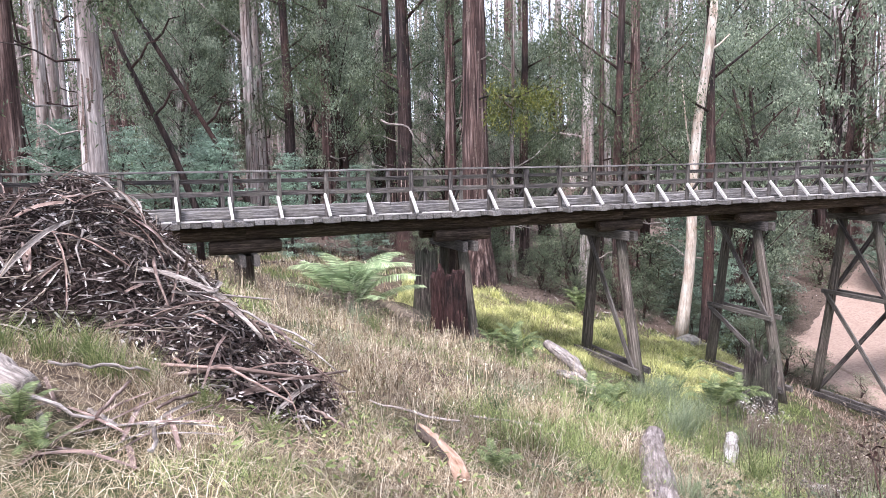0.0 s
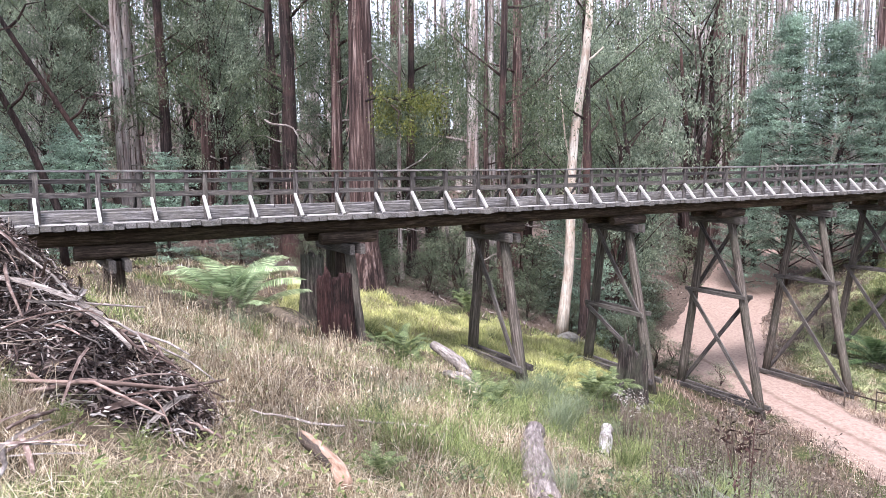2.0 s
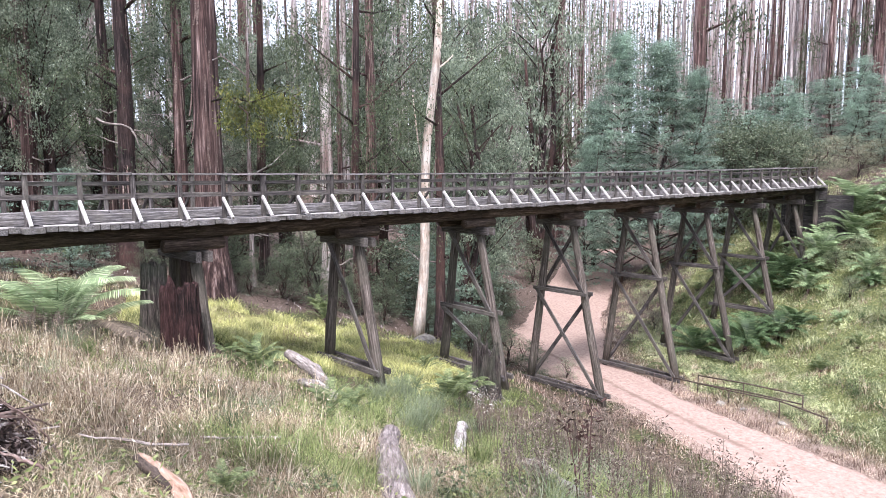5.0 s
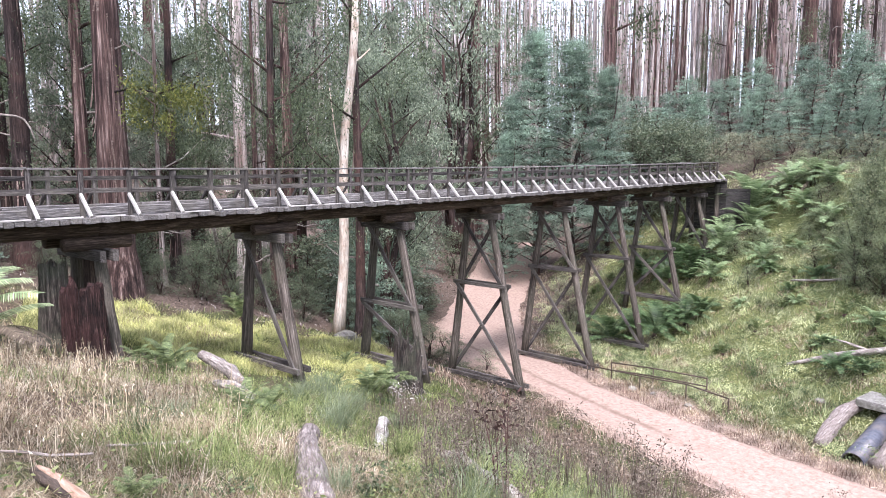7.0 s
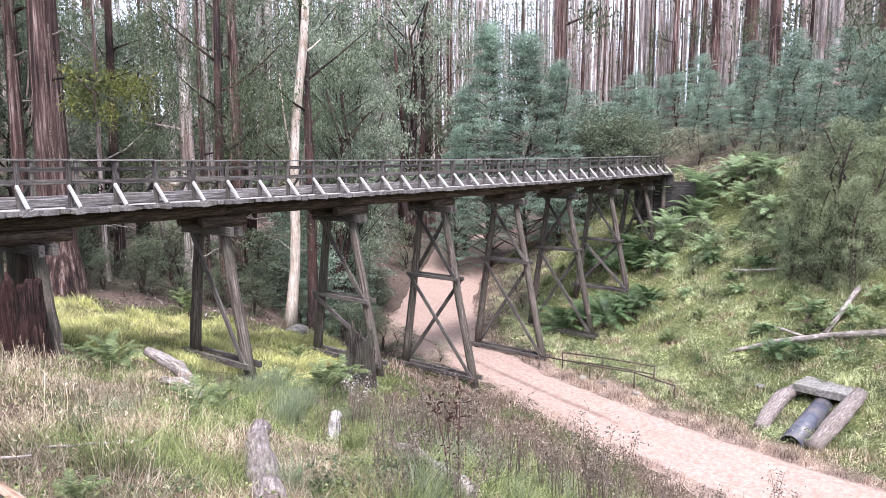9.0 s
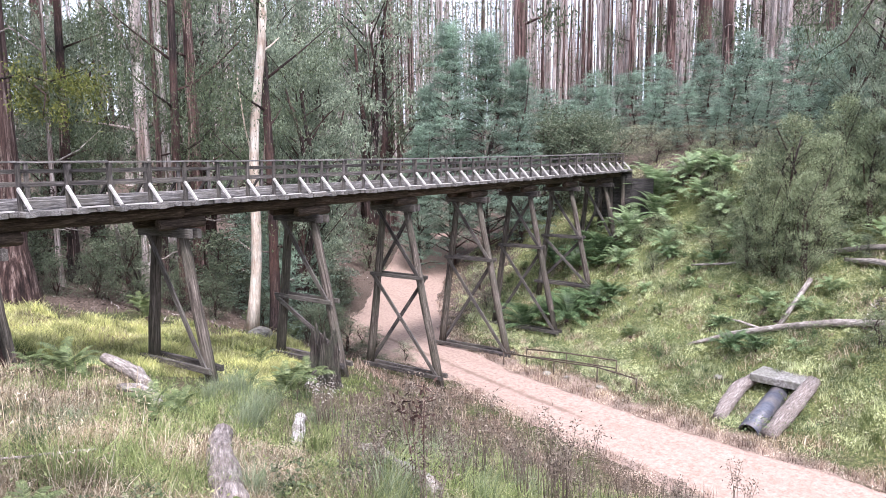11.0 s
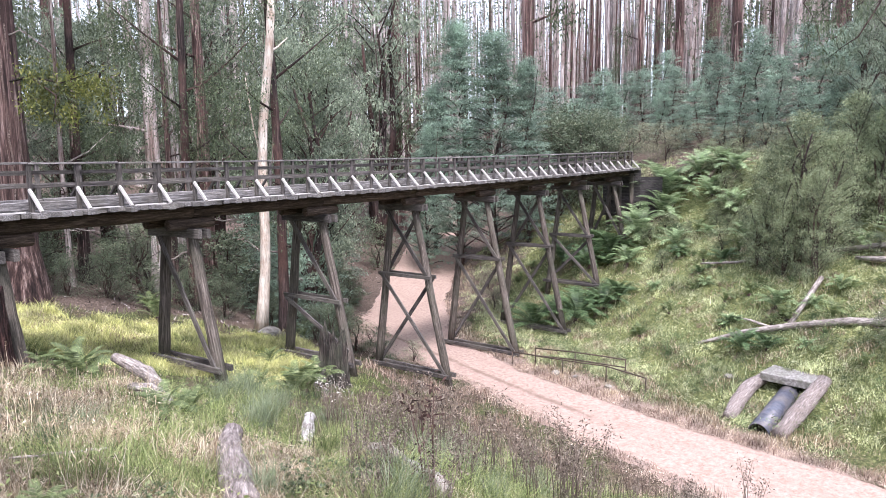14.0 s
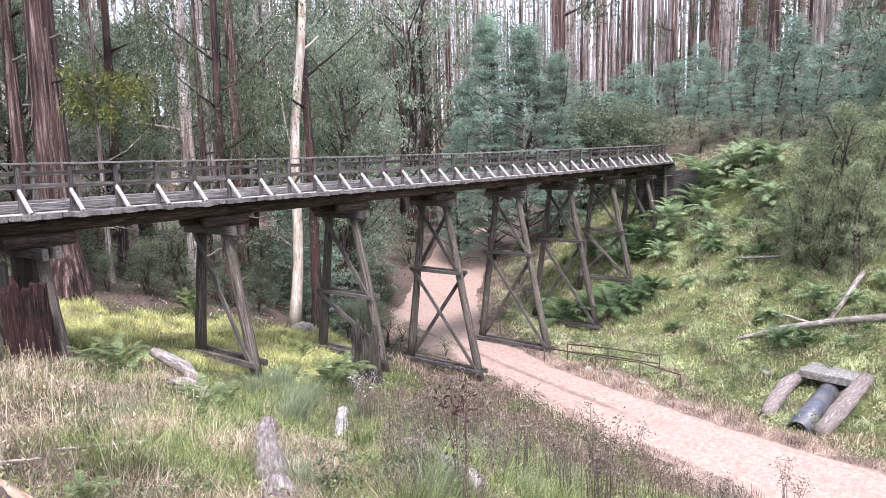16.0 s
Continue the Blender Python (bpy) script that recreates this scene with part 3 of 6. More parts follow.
def build_bridge():
    rng = random.Random(5)
    br = thing("trestle_bridge", "long weathered timber trestle footbridge with post and rail sides", "bridge")
    first, last = -7, 41
    posts = [(i + 0.705) * STEP + rng.uniform(-0.03, 0.03) for i in range(first, last + 1)]
    s_end = 52.6
    for side in (0, 1):
        off = 0.0 if side == 0 else WIDE
        out = -1 if side == 0 else 1
        for k, s in enumerate(posts):
            lean = rng.uniform(-0.015, 0.015)
            a, b = deck_point(s, off, -0.12), deck_point(s + lean, off + rng.uniform(-0.01, 0.01), RAIL - 0.03)
            al = deck_point(s + 0.1, off) - deck_point(s, off)
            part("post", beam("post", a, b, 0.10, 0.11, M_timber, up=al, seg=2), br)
            a = deck_point(s - 0.06, off + out * 0.07, 0.58 + rng.uniform(-0.02, 0.02))
            b = deck_point(s - 0.06, off + out * 0.62, 0.02)
            part("post_brace", beam("post_brace", a, b, 0.09, 0.07, M_brace if side == 0 else M_timber, up=al), br, "pale slanting timber brace" if side == 0 else "")
        for k in range(0, len(posts) - 1, 2):
            s0, s1 = posts[k] - 0.04, posts[min(k + 2, len(posts) - 1)] - 0.05
            j = rng.uniform(-0.012, 0.012)
            part("top_rail", beam("top_rail", deck_point(s0, off, RAIL), deck_point(s1, off, RAIL + j), 0.16, 0.05, M_deck, rng=rng, wob=0.006, seg=2), br)
            for zz, hh in ((RAIL - 0.25, 0.10), (RAIL - 0.60, 0.09)):
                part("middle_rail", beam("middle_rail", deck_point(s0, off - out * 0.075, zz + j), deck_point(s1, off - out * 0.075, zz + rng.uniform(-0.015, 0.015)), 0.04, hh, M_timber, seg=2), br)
        for k in range(0, len(posts) - 1, 3):
            s0, s1 = posts[k], posts[min(k + 3, len(posts) - 1)] - 0.03
            part("kerb_beam", beam("kerb_beam", deck_point(s0, off - out * 0.16, 0.13), deck_point(s1, off - out * 0.16, 0.13 + rng.uniform(-0.02, 0.02)), 0.16, 0.22, M_deck, rng=rng, wob=0.01, seg=3), br)
    for k, s in enumerate(posts[:-1]):
        if rng.random() < 0.85:
            a, b = s + rng.uniform(0.0, 0.25), posts[k + 1] - rng.uniform(0.1, 0.4)
            part("edge_batten", beam("edge_batten", deck_point(a, -0.44, 0.015), deck_point(b, -0.44, 0.015), 0.06, 0.04, M_brace), br, "pale batten along the deck edge")
    # deck planks, laid across, every post's plank longer
    s = posts[0] - 0.2
    while s < s_end:
        w = rng.uniform(0.22, 0.27)
        long_one = any(abs(s + w / 2 - p + 0.06) < w * 0.55 for p in posts)
        o0 = -0.72 - rng.uniform(0, 0.06) if long_one else -0.50 + rng.choice((-1, -0.4, 0, 0.3, 1)) * rng.uniform(0.02, 0.11)
        o1 = WIDE + (0.72 if long_one else 0.5 + rng.uniform(-0.06, 0.06))
        z = rng.uniform(-0.022, 0.018)
        part("deck_plank", beam("deck_plank", deck_point(s + w / 2, o0, -0.07 + z), deck_point(s + w / 2, o1, -0.07 + z), w - 0.015, 0.13, M_deck, cham=0.08), br)
        s += w + 0.006
    # round girders under the deck, in spans between the trestles
    bents = [2.5, 8.85, 14.65, 20.65, 26.75, 33.1, 38.85, 44.4, 49.75]
    ends = [-7.0] + bents + [52.4]
    for off in (0.42, 1.68):
        for s0, s1 in zip(ends, ends[1:]):
            n = 6
            pts = [deck_point(s0 + (s1 - s0) * i / n, off, -0.36) for i in range(n + 1)]
            part("girder", pole("girder", pts, [0.22 * rng.uniform(0.93, 1.06) for _ in pts], M_log, 10, rng, 0.02), br)
    for k, s in enumerate(bents):
        for off in (0.40, 1.70):
            L = rng.uniform(0.75, 0.95)
            pts = [deck_point(s + L * q, off, -0.75) for q in (-1, -0.97, 0, 0.97, 1)]
            part("corbel", pole("corbel", pts, [0.15, 0.185, 0.19, 0.18, 0.15], M_log, 12, rng, 0.02), br)
        for d in (-0.17, 0.17):
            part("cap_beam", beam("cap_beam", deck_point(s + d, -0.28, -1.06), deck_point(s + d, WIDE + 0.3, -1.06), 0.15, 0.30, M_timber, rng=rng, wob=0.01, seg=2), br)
        tops, feet = [], []
        for near in (1, -1):
            c = 1.05
            top = deck_point(s, c - near * 0.68, -1.05)
            o, z = c - near * 0.68, -1.05
            bat = 0.225 if near == 1 else 0.135
            for _ in range(400):
                z -= 0.03
                o = c - near * (0.68 + bat * (-1.05 - z))
                p = deck_point(s, o, z)
                if p.z < ground(p.x, p.y) - 0.10:
                    break
            tops.append((c - near * 0.68, -1.05))
            feet.append((o, z))
            n = 6
            pts = [top.lerp(p, i / n) + Vector((rng.uniform(-0.015, 0.015), rng.uniform(-0.015, 0.015), 0)) for i in range(n + 1)]
            if k > 0:
                part("leg", pole("leg", pts, [0.16 + 0.008 * i for i in range(n + 1)], M_leg, 10, rng, 0.03), br)
        if k < 2:
            # low trestles at the near end stand on short stout stumps
            for o in ((0.35, 1.75) if k == 0 else (1.0,)):
                p = deck_point(s, o, -1.0)
                g = ground(p.x, p.y) - 0.2
                pts = [Vector((p.x, p.y, p.z + (g - p.z) * i / 4)) for i in range(5)]
                part("pier", pole("pier", pts, [0.17, 0.18, 0.19, 0.2, 0.22], M_log, 10, rng, 0.03), br)
            continue
        on = lambda i, z: tops[i][0] + (feet[i][0] - tops[i][0]) * (z - tops[i][1]) / (feet[i][1] - tops[i][1])
        zf = max(feet[0][1], feet[1][1])
        tall = -1.05 - zf
        face = -0.2

        def strut(name, o0, z0, o1, z1, w=0.18, t=0.07, ds=face, ext=0.25):
            a, b = deck_point(s + ds, o0, z0), deck_point(s + ds, o1, z1)
            d = (b - a).normalized()
            al = deck_point(s + 0.1, 1) - deck_point(s, 1)
            part(name, beam(name, a - d * ext, b + d * ext, w, t, M_timber, up=al, seg=2, rng=rng, wob=0.01), br)

        zs = zf + 0.38
        if tall > 2.5:
            for ds in (-0.24, 0.24):
                strut("sill", on(0, zs), zs - 0.05, on(1, zs), zs - 0.05, 0.2, 0.12, ds, 0.35)
        zm = -4.35
        if tall > 4.9:
            for ds in (-0.22, 0.22):
                strut("waling", on(0, zm), zm, on(1, zm), zm, 0.17, 0.09, ds, 0.32)
            strut("cross_brace", on(1, -1.35), -1.35, on(0, zm + 0.2), zm + 0.2)
            if k % 2 == 0 and tall > 6:
                strut("cross_brace", on(0, -1.35), -1.35, on(1, zm + 0.2), zm + 0.2, ds=0.22)
            if tall > 6.4:
                strut("cross_brace", on(1, zm - 0.2), zm - 0.2, on(0, zs + 0.1), zs + 0.1)
                strut("cross_brace", on(0, zm - 0.2), zm - 0.2, on(1, zs + 0.1), zs + 0.1, ds=0.22)
            else:
                strut("cross_brace", on(1, zm - 0.2), zm - 0.2, on(0, zs + 0.6), zs + 0.6)
        else:
            strut("cross_brace", on(1, -1.35), -1.35, on(0, zs + 0.1), zs + 0.1)
            if k == 8:
                strut("cross_brace", on(0, -1.35), -1.35, on(1, zs + 0.1), zs + 0.1, ds=0.22)
    # the far abutment: a boarded wall with wings
    for row in range(14):
        z = -0.30 - 0.26 * row
        part("abutment_board", beam("abutment_board", deck_point(52.6, -0.5, z), deck_point(52.6, WIDE + 0.5, z), 0.12, 0.25, M_abut), br)
        a, b = deck_point(52.6, -0.5, z), deck_point(53.2, -2.0, z - 0.03)
        if row > 1:
            part("abutment_board", beam("abutment_board", a, b, 0.12, 0.25, M_abut), br)
    for o in (0.1, 1.1, 2.0):
        p = deck_point(52.35, o, -0.4)
        g = ground(p.x, p.y) - 0.2
        part("abutment_post", pole("abutment_post", [p, Vector((p.x, p.y, (p.z + g) / 2)), Vector((p.x, p.y, min(g, p.z - 2.2)))], [0.16, 0.17, 0.18], M_leg, 10, rng, 0.03), br)
    return br


build_bridge()

# ---- trees ----


def curve_pts(h, n, rng, bend, lean=(0, 0)):
    ph, ph2 = rng.uniform(0, 6.28), rng.uniform(0, 6.28)
    return [Vector((lean[0] * h * q + bend * math.sin(2.2 * q * 3.14 + ph) * q, lean[1] * h * q + bend * math.cos(1.7 * q * 3.14 + ph2) * q, h * q)) for q in [(i / (n - 1)) ** 1.15 for i in range(n)]]


def bark_ribbons(rng, pts, radii, n, z0, z1, length, width):
    """Loose strips of bark that hang off a trunk: vertices and faces."""
    vs, fs = [], []
    for _ in range(n):
        z = rng.uniform(z0, z1)
        i = max(1, min(len(pts) - 1, next((k for k, p in enumerate(pts) if p.z > z), len(pts) - 1)))
        q = (z - pts[i - 1].z) / max(pts[i].z - pts[i - 1].z, 1e-3)
        c, r = pts[i - 1].lerp(pts[i], q), radii[i - 1] + (radii[i] - radii[i - 1]) * q
        a = rng.uniform(0, 6.28)
        L, w = length * rng.uniform(0.4, 1.3), width * rng.uniform(0.5, 1.4)
        flare = rng.uniform(0.01, 0.16)
        o = len(vs)
        for k in range(5):
            t = k / 4
            rr = r * 1.02 + flare * t * t
            aa = a + rng.uniform(-0.1, 0.1) * t
            p = Vector((c.x + rr * math.cos(aa), c.y + rr * math.sin(aa), z - L * t))
            sd = Vector((-math.sin(aa + 0.8 * t), math.cos(aa + 0.8 * t), 0)) * w / 2
            vs += [p - sd, p + sd]
        for k in range(4):
            fs.append((o + 2 * k, o + 2 * k + 1, o + 2 * k + 3, o + 2 * k + 2))
    return vs, fs


def clump_points(rs, centre, n, spread):
    return np.asarray(centre) + rs.normal(0, 1, (n, 3)) * np.asarray(spread)


def gum_tree(seed, dia, tall, bark, label, low=8.0, clumps=34, per=60, ribbons=0, n_low=3, limbs=6, dead=3, leaf=(0.39, 0.115), spread=(0.36, 0.36, 0.58)):
    """A tall straight gum: trunk with buttressed foot, limbs, a thin high crown."""
    rng, rs = random.Random(seed), np.random.RandomState(seed)
    t = thing("gum_tree", label, "tree")
    n = 13
    pts = curve_pts(tall, n, rng, 0.25)
    radii = [dia / 2 * (1.0 - 0.72 * p.z / tall) * (1 + 0.5 * math.exp(-p.z / 0.9)) for p in pts]
    pts = [Vector((0, 0, -0.6))] + pts
    radii = [radii[0] * 1.15] + radii
    part("trunk", tube("trunk", pts, radii, bark, 14, rng, 0.035, 0.035), t)
    if ribbons:
        tagged(part("loose_bark", mesh_from("loose_bark", *bark_ribbons(rng, pts, radii, ribbons, 3, 20, 1.9, 0.07), M_strip), t, "long strips of peeling bark"), kind="stuff")
    cents = []
    for k in range(limbs):
        z = low + ((0.62 if k < limbs - 1 else 1.0) * tall - low) * (k + rng.random()) / limbs
        i = max(1, min(n, next((q for q, p in enumerate(pts) if p.z > z), n)))
        base = pts[i - 1].lerp(pts[i], (z - pts[i - 1].z) / max(pts[i].z - pts[i - 1].z, 1e-3))
        a, L = rng.uniform(0, 6.28), rng.uniform(1.6, 4.2)
        d = Vector((math.cos(a), math.sin(a), rng.uniform(0.15, 0.9)))
        p1, p2 = base + d * L * 0.5, base + d * L + Vector((0, 0, rng.uniform(-0.2, 0.6)))
        part("limb", tube("limb", [base, p1, p2], [0.09 * dia + 0.03, 0.05 * dia + 0.02, 0.015], bark, 5, rng), t)
        cents += [p1, p2, base.lerp(p2, 0.75)]
    vv = []
    for k in range(clumps):
        c = cents[k % len(cents)] + Vector((rng.gauss(0, 0.6), rng.gauss(0, 0.6), rng.gauss(0, 0.5)))
        vv.append(clump_points(rs, c - Vector((0, 0, 0.4)), per, spread))
    for k in range(n_low):
        # sprouts straight from the trunk
        z = rng.uniform(4.5, low)
        i = max(1, next((q for q, p in enumerate(pts) if p.z > z), n))
        a = rng.uniform(0, 6.28)
        c = pts[i] + Vector((math.cos(a), math.sin(a), 0)) * rng.uniform(0.4, 1.2)
        vv.append(clump_points(rs, (c.x, c.y, z), per // 2, (0.4, 0.4, 0.6)))
    for k in range(dead):
        # bare crooked dead limbs low on the trunk
        z = rng.uniform(2.5, low + 2)
        i = max(1, next((q for q, p in enumerate(pts) if p.z > z), n))
        base = pts[i - 1].lerp(pts[i], (z - pts[i - 1].z) / max(pts[i].z - pts[i - 1].z, 1e-3))
        a, L, P = rng.uniform(0, 6.28), rng.uniform(1.2, 4.0), [base]
        for q in range(6):
            a += rng.uniform(-0.7, 0.7)
            P.append(P[-1] + Vector((math.cos(a), math.sin(a), rng.uniform(-0.55, 0.75))) * L / 6)
        part("dead_limb", tube("dead_limb", P, [0.055, 0.045, 0.038, 0.03, 0.022, 0.015, 0.006], M_bark_dark if k % 2 else M_fallen, 5, rng), t)
    v, f = leaves(np.concatenate(vv), 0.0, leaf[0], leaf[1], rs, 0.8)
    part("crown", tri_mesh("crown", v, f, M_gum), t, "thin olive-green gum leaves")
    return t


def put(proto, x, y, turn, scale=1.0, tilt=(0, 0), sink=0.0, zs=1.0):
    m = Matrix.LocRotScale((x, y, ground(x, y) - sink), Euler((radians(tilt[0]), radians(tilt[1]), radians(turn))), (scale, scale, scale * zs))
    return copy_thing(proto, m)


def feathery(name, seed, tall, wide, n_clumps, per, material, label, cat, leaf=(0.16, 0.035), cone=0.6, bottom=0.12, stems=1, stem_mat=None, flat=0.35, size=1.0, up=(-0.15, 0.45), droop=0.15):
    """A wattle or shrub: stems, boughs, and layered sprays of fine leaves with gaps between."""
    rng, rs = random.Random(seed), np.random.RandomState(seed)
    t = thing(name, label, cat)
    for k in range(stems):
        a = rng.uniform(0, 6.28)
        lean = rng.uniform(0.0, 0.16) if stems > 1 else 0.02
        pts = curve_pts(tall * (0.95 if k == 0 else rng.uniform(0.6, 0.9)), 7, rng, 0.12 * wide, (lean * math.cos(a), lean * math.sin(a)))
        pts[0].z = -0.4
        part("stem" if stems > 1 else "trunk", tube("stem", pts, [0.018 * tall * (1 - 0.8 * i / 6) + 0.008 for i in range(7)], stem_mat or M_bark_dark, 7, rng, 0.05), t)
    pcs, boughs = [], []
    n_boughs = max(10, n_clumps // 4)
    for k in range(n_boughs):
        q = bottom + (1 - bottom) * ((k + rng.random()) / n_boughs) ** 0.9
        qq = (q - bottom) / (1 - bottom)
        env = wide / 2 * ((1 - qq) ** cone * (0.6 + 0.4 * min(1, qq * 5 + 0.2)))
        a, r = k * 2.4 + rng.uniform(-0.5, 0.5), env * rng.uniform(0.55, 1.18) + 0.04 * wide
        rise = rng.uniform(*up) * r
        root = Vector((0.02 * wide * math.cos(a), 0.02 * wide * math.sin(a), max(0.05, q * tall - 0.25 * r)))
        tip = Vector((r * math.cos(a), r * math.sin(a), q * tall + rise * 0.6))
        boughs.append(tube_data([root, root.lerp(tip, 0.5) + Vector((0, 0, 0.06 * r)), tip], [0.0028 * tall + 0.006, 0.002 * tall + 0.004, 0.003], 4, cap=False))
        for u in (0.35, 0.6, 0.8, 1.0):
            cc = root.lerp(tip, u) + Vector((rng.gauss(0, 0.12 * r), rng.gauss(0, 0.12 * r), rng.gauss(0, 0.03 * wide)))
            sz = (wide * rng.uniform(0.045, 0.08) + 0.05) * (1.15 - 0.35 * u) * size
            pcs.append(clump_points(rs, cc, max(6, int(per * (0.7 + 0.5 * rng.random()))), (sz * 1.2, sz * 1.2, sz * flat)))
    tagged(part("branchwork", mesh_from("branchwork", *join_data(boughs), stem_mat or M_bark_dark), t), kind="stuff")
    v, f = leaves(np.concatenate(pcs), 1.2 if droop < 0.5 else 0.0, leaf[0], leaf[1], rs, droop)
    part("crown", tri_mesh("crown", v, f, material), t)
    return t


def build_forest():
    rng = random.Random(11)
    big = gum_tree(101, 1.45, 38, M_bark_brown, "huge gum tree with stringy red-brown peeling bark", 13, 40, 110, 46, n_low=1, leaf=(0.19, 0.05))
    gz = ground(1.7, 33.0)
    big.matrix_basis = pose(1.7, 33.0, gz)
    # leafy sprout on its near side
    r3, rs3 = random.Random(77), np.random.RandomState(77)
    at = lambda x, y, z: Vector((x - 1.7, y - 33.0, z - gz))
    part("limb", tube("limb", [at(1.8, 32.6, 4.9), at(2.5, 31.2, 5.0), at(3.4, 30.2, 4.7), at(4.6, 29.9, 5.2)], [0.06, 0.045, 0.035, 0.015], M_bark_dark, 6, r3), big)
    part("limb", tube("limb", [at(2.5, 31.2, 5.0), at(3.2, 30.0, 4.2), at(3.0, 29.7, 3.2)], [0.04, 0.03, 0.012], M_bark_dark, 6, r3), big)
    cl = []
    for q in range(40):
        u = r3.random()
        cl.append(clump_points(rs3, at(2.2 + 2.9 * u, 30.6 - 0.9 * u + r3.gauss(0, 0.5), 5.3 - 0.5 * u - abs(r3.gauss(0, 1.0)) * (1.25 - 0.6 * u)), 60, (0.2, 0.2, 0.26)))
    v, f = leaves(np.concatenate(cl), 0.3, 0.20, 0.06, rs3, 0.7)
    part("sprout", tri_mesh("sprout", v, f, M_gum_lit), big, "fresh yellow-green gum leaves")
    fine, plain = dict(leaf=(0.19, 0.048), spread=(0.42, 0.42, 0.5), ribbons=26, dead=6), dict(leaf=(0.33, 0.09), limbs=4, dead=1, ribbons=0)
    kinds = {}
    for far, (cl, per, kw) in enumerate(((66, 104, fine), (40, 44, plain))):
        kinds["b", far] = [gum_tree(110 + k + 40 * far, d, h, M_bark_brown, "tall gum tree with stringy brown bark", 6.5, cl, per, n_low=4, **kw) for k, (d, h) in enumerate(((0.85, 34), (0.6, 30)))]
        kinds["d", far] = [gum_tree(120 + k + 40 * far, d, h, M_bark_dark, "tall gum tree with fire-blackened bark", 6.5, cl, per, n_low=4, **kw) for k, (d, h) in enumerate(((0.9, 33), (0.5, 28)))]
        kinds["g", far] = [gum_tree(130 + k + 40 * far, d, h, M_bark_grey, "tall gum tree with smooth pale grey bark", 7, cl, per, n_low=3, **kw) for k, (d, h) in enumerate(((0.8, 36), (0.5, 31), (0.35, 26)))]
    used = set()

    def tree(kind, k, x, y, scale=1.0, tilt=(0, 0)):
        far = int(math.hypot(x, y) > 50)
        pr = kinds[kind, far][k]
        if (kind, k, far) not in used:
            used.add((kind, k, far))
            pr.matrix_basis = Matrix.LocRotScale((x, y, ground(x, y)), Euler((radians(tilt[0]), radians(tilt[1]), rng.uniform(0, 6.28))), (scale,) * 3)
            return
        put(pr, x, y, rng.uniform(0, 360), scale, tilt)

    placed = [("d", 0, -2.0, 36.9, 1.0), ("d", 0, -2.9, 38.9, 0.75), ("b", 0, -7.4, 44.3, 1.0), ("g", 0, -12.3, 24.0, 1.1), ("b", 0, -17.1, 27.0, 1.3),
              ("g", 0, -17.1, 44.8, 1.0), ("g", 1, -11.5, 43.5, 1.3), ("d", 0, -8.7, 39.0, 0.75), ("b", 1, -6.9, 41.4, 1.1), ("g", 1, -22.2, 39.2, 1.2),
              ("g", 0, 8.9, 41.1, 1.0), ("b", 0, 12.1, 42.3, 1.0), ("g", 1, 12.0, 48.5, 1.0), ("b", 1, 8.8, 37.0, 0.6), ("g", 2, 4.0, 38.0, 0.8), ("g", 1, -0.9, 50.0, 1.0),
              ("d", 1, 12.6, 31.6, 1.05), ("b", 0, 37.6, 61.4, 1.6), ("b", 0, 53.9, 59.2, 1.2), ("b", 0, 71.2, 46.7, 1.2),
              ("g", 1, -16.8, 42.8, 1.10), ("g", 0, -15.2, 40.2, 1.00), ("b", 0, -13.5, 42.9, 0.90), ("g", 0, -11.0, 39.5, 0.85), ("b", 0, -6.6, 39.4, 0.95), ("b", 1, 0.5, 38.0, 1.10), ("d", 0, 5.0, 40.7, 0.70), ("g", 1, -17.1, 29.4, 0.90), ("d", 1, 9.4, 35.8, 1.00)]
    spots = []
    for kind, k, x, y, sc in placed:
        tree(kind, k, x, y, sc)
        spots.append((x, y))
    count = 0
    while count < 140:
        az, d = radians(rng.uniform(-42, 80)), 37 + 95 * rng.random() ** 0.8
        x, y = d * math.sin(az), d * math.cos(az)
        if y < 34 and x < 40 or x > 20 and x < 46 and y < 56 or -4 < x - float(road_x(y)) < 7.5 and y < 70:
            continue
        if x > 26 and ground(x, y) < 4:
            continue
        if min((x - a) ** 2 + (y - b) ** 2 for a, b in spots) < 7.0:
            continue
        spots.append((x, y))
        hill = x > 40
        kind = rng.choice("ggggbbd" if not hill else "gggggb")
        k = rng.randrange(len(kinds[kind, 0]))
        tree(kind, k, x, y, rng.uniform(0.75, 1.25) if not hill else rng.uniform(0.55, 0.9), (rng.gauss(0, 1.2), rng.gauss(0, 1.2)))
        count += 1
    # twisted bare bough on the blackened pair
    bough = [(-3.15, 36.3, 4.3), (-2.85, 36.0, 4.1), (-2.45, 35.8, 4.02), (-2.05, 35.75, 4.0), (-1.7, 35.65, 3.86), (-1.48, 35.6, 3.5), (-1.36, 35.5, 3.1), (-1.25, 35.5, 2.75)]
    gz = ground(-2.0, 36.9)
    inv = kinds["d", 0][0].matrix_basis.inverted()
    part("bare_bough", tube("bare_bough", [inv @ Vector(p) for p in bough], [0.065, 0.06, 0.055, 0.05, 0.048, 0.04, 0.03, 0.015], M_fallen, 7, random.Random(78)), kinds["d", 0][0], "pale twisted dead bough")
    # dead pale spar leaning beside the bridge
    r2 = random.Random(7)
    spar = thing("dead_tree", "bare bleached dead tree trunk leaning behind the bridge", "tree")
    base, top = Vector((11.35, 31.6, ground(11.35, 31.6) - 0.3)), Vector((12.55, 31.6, 10.2))
    pts = [base.lerp(top, i / 10) + Vector((0.12 * math.sin(i * 0.9), 0.1 * math.cos(i), 0)) for i in range(11)]
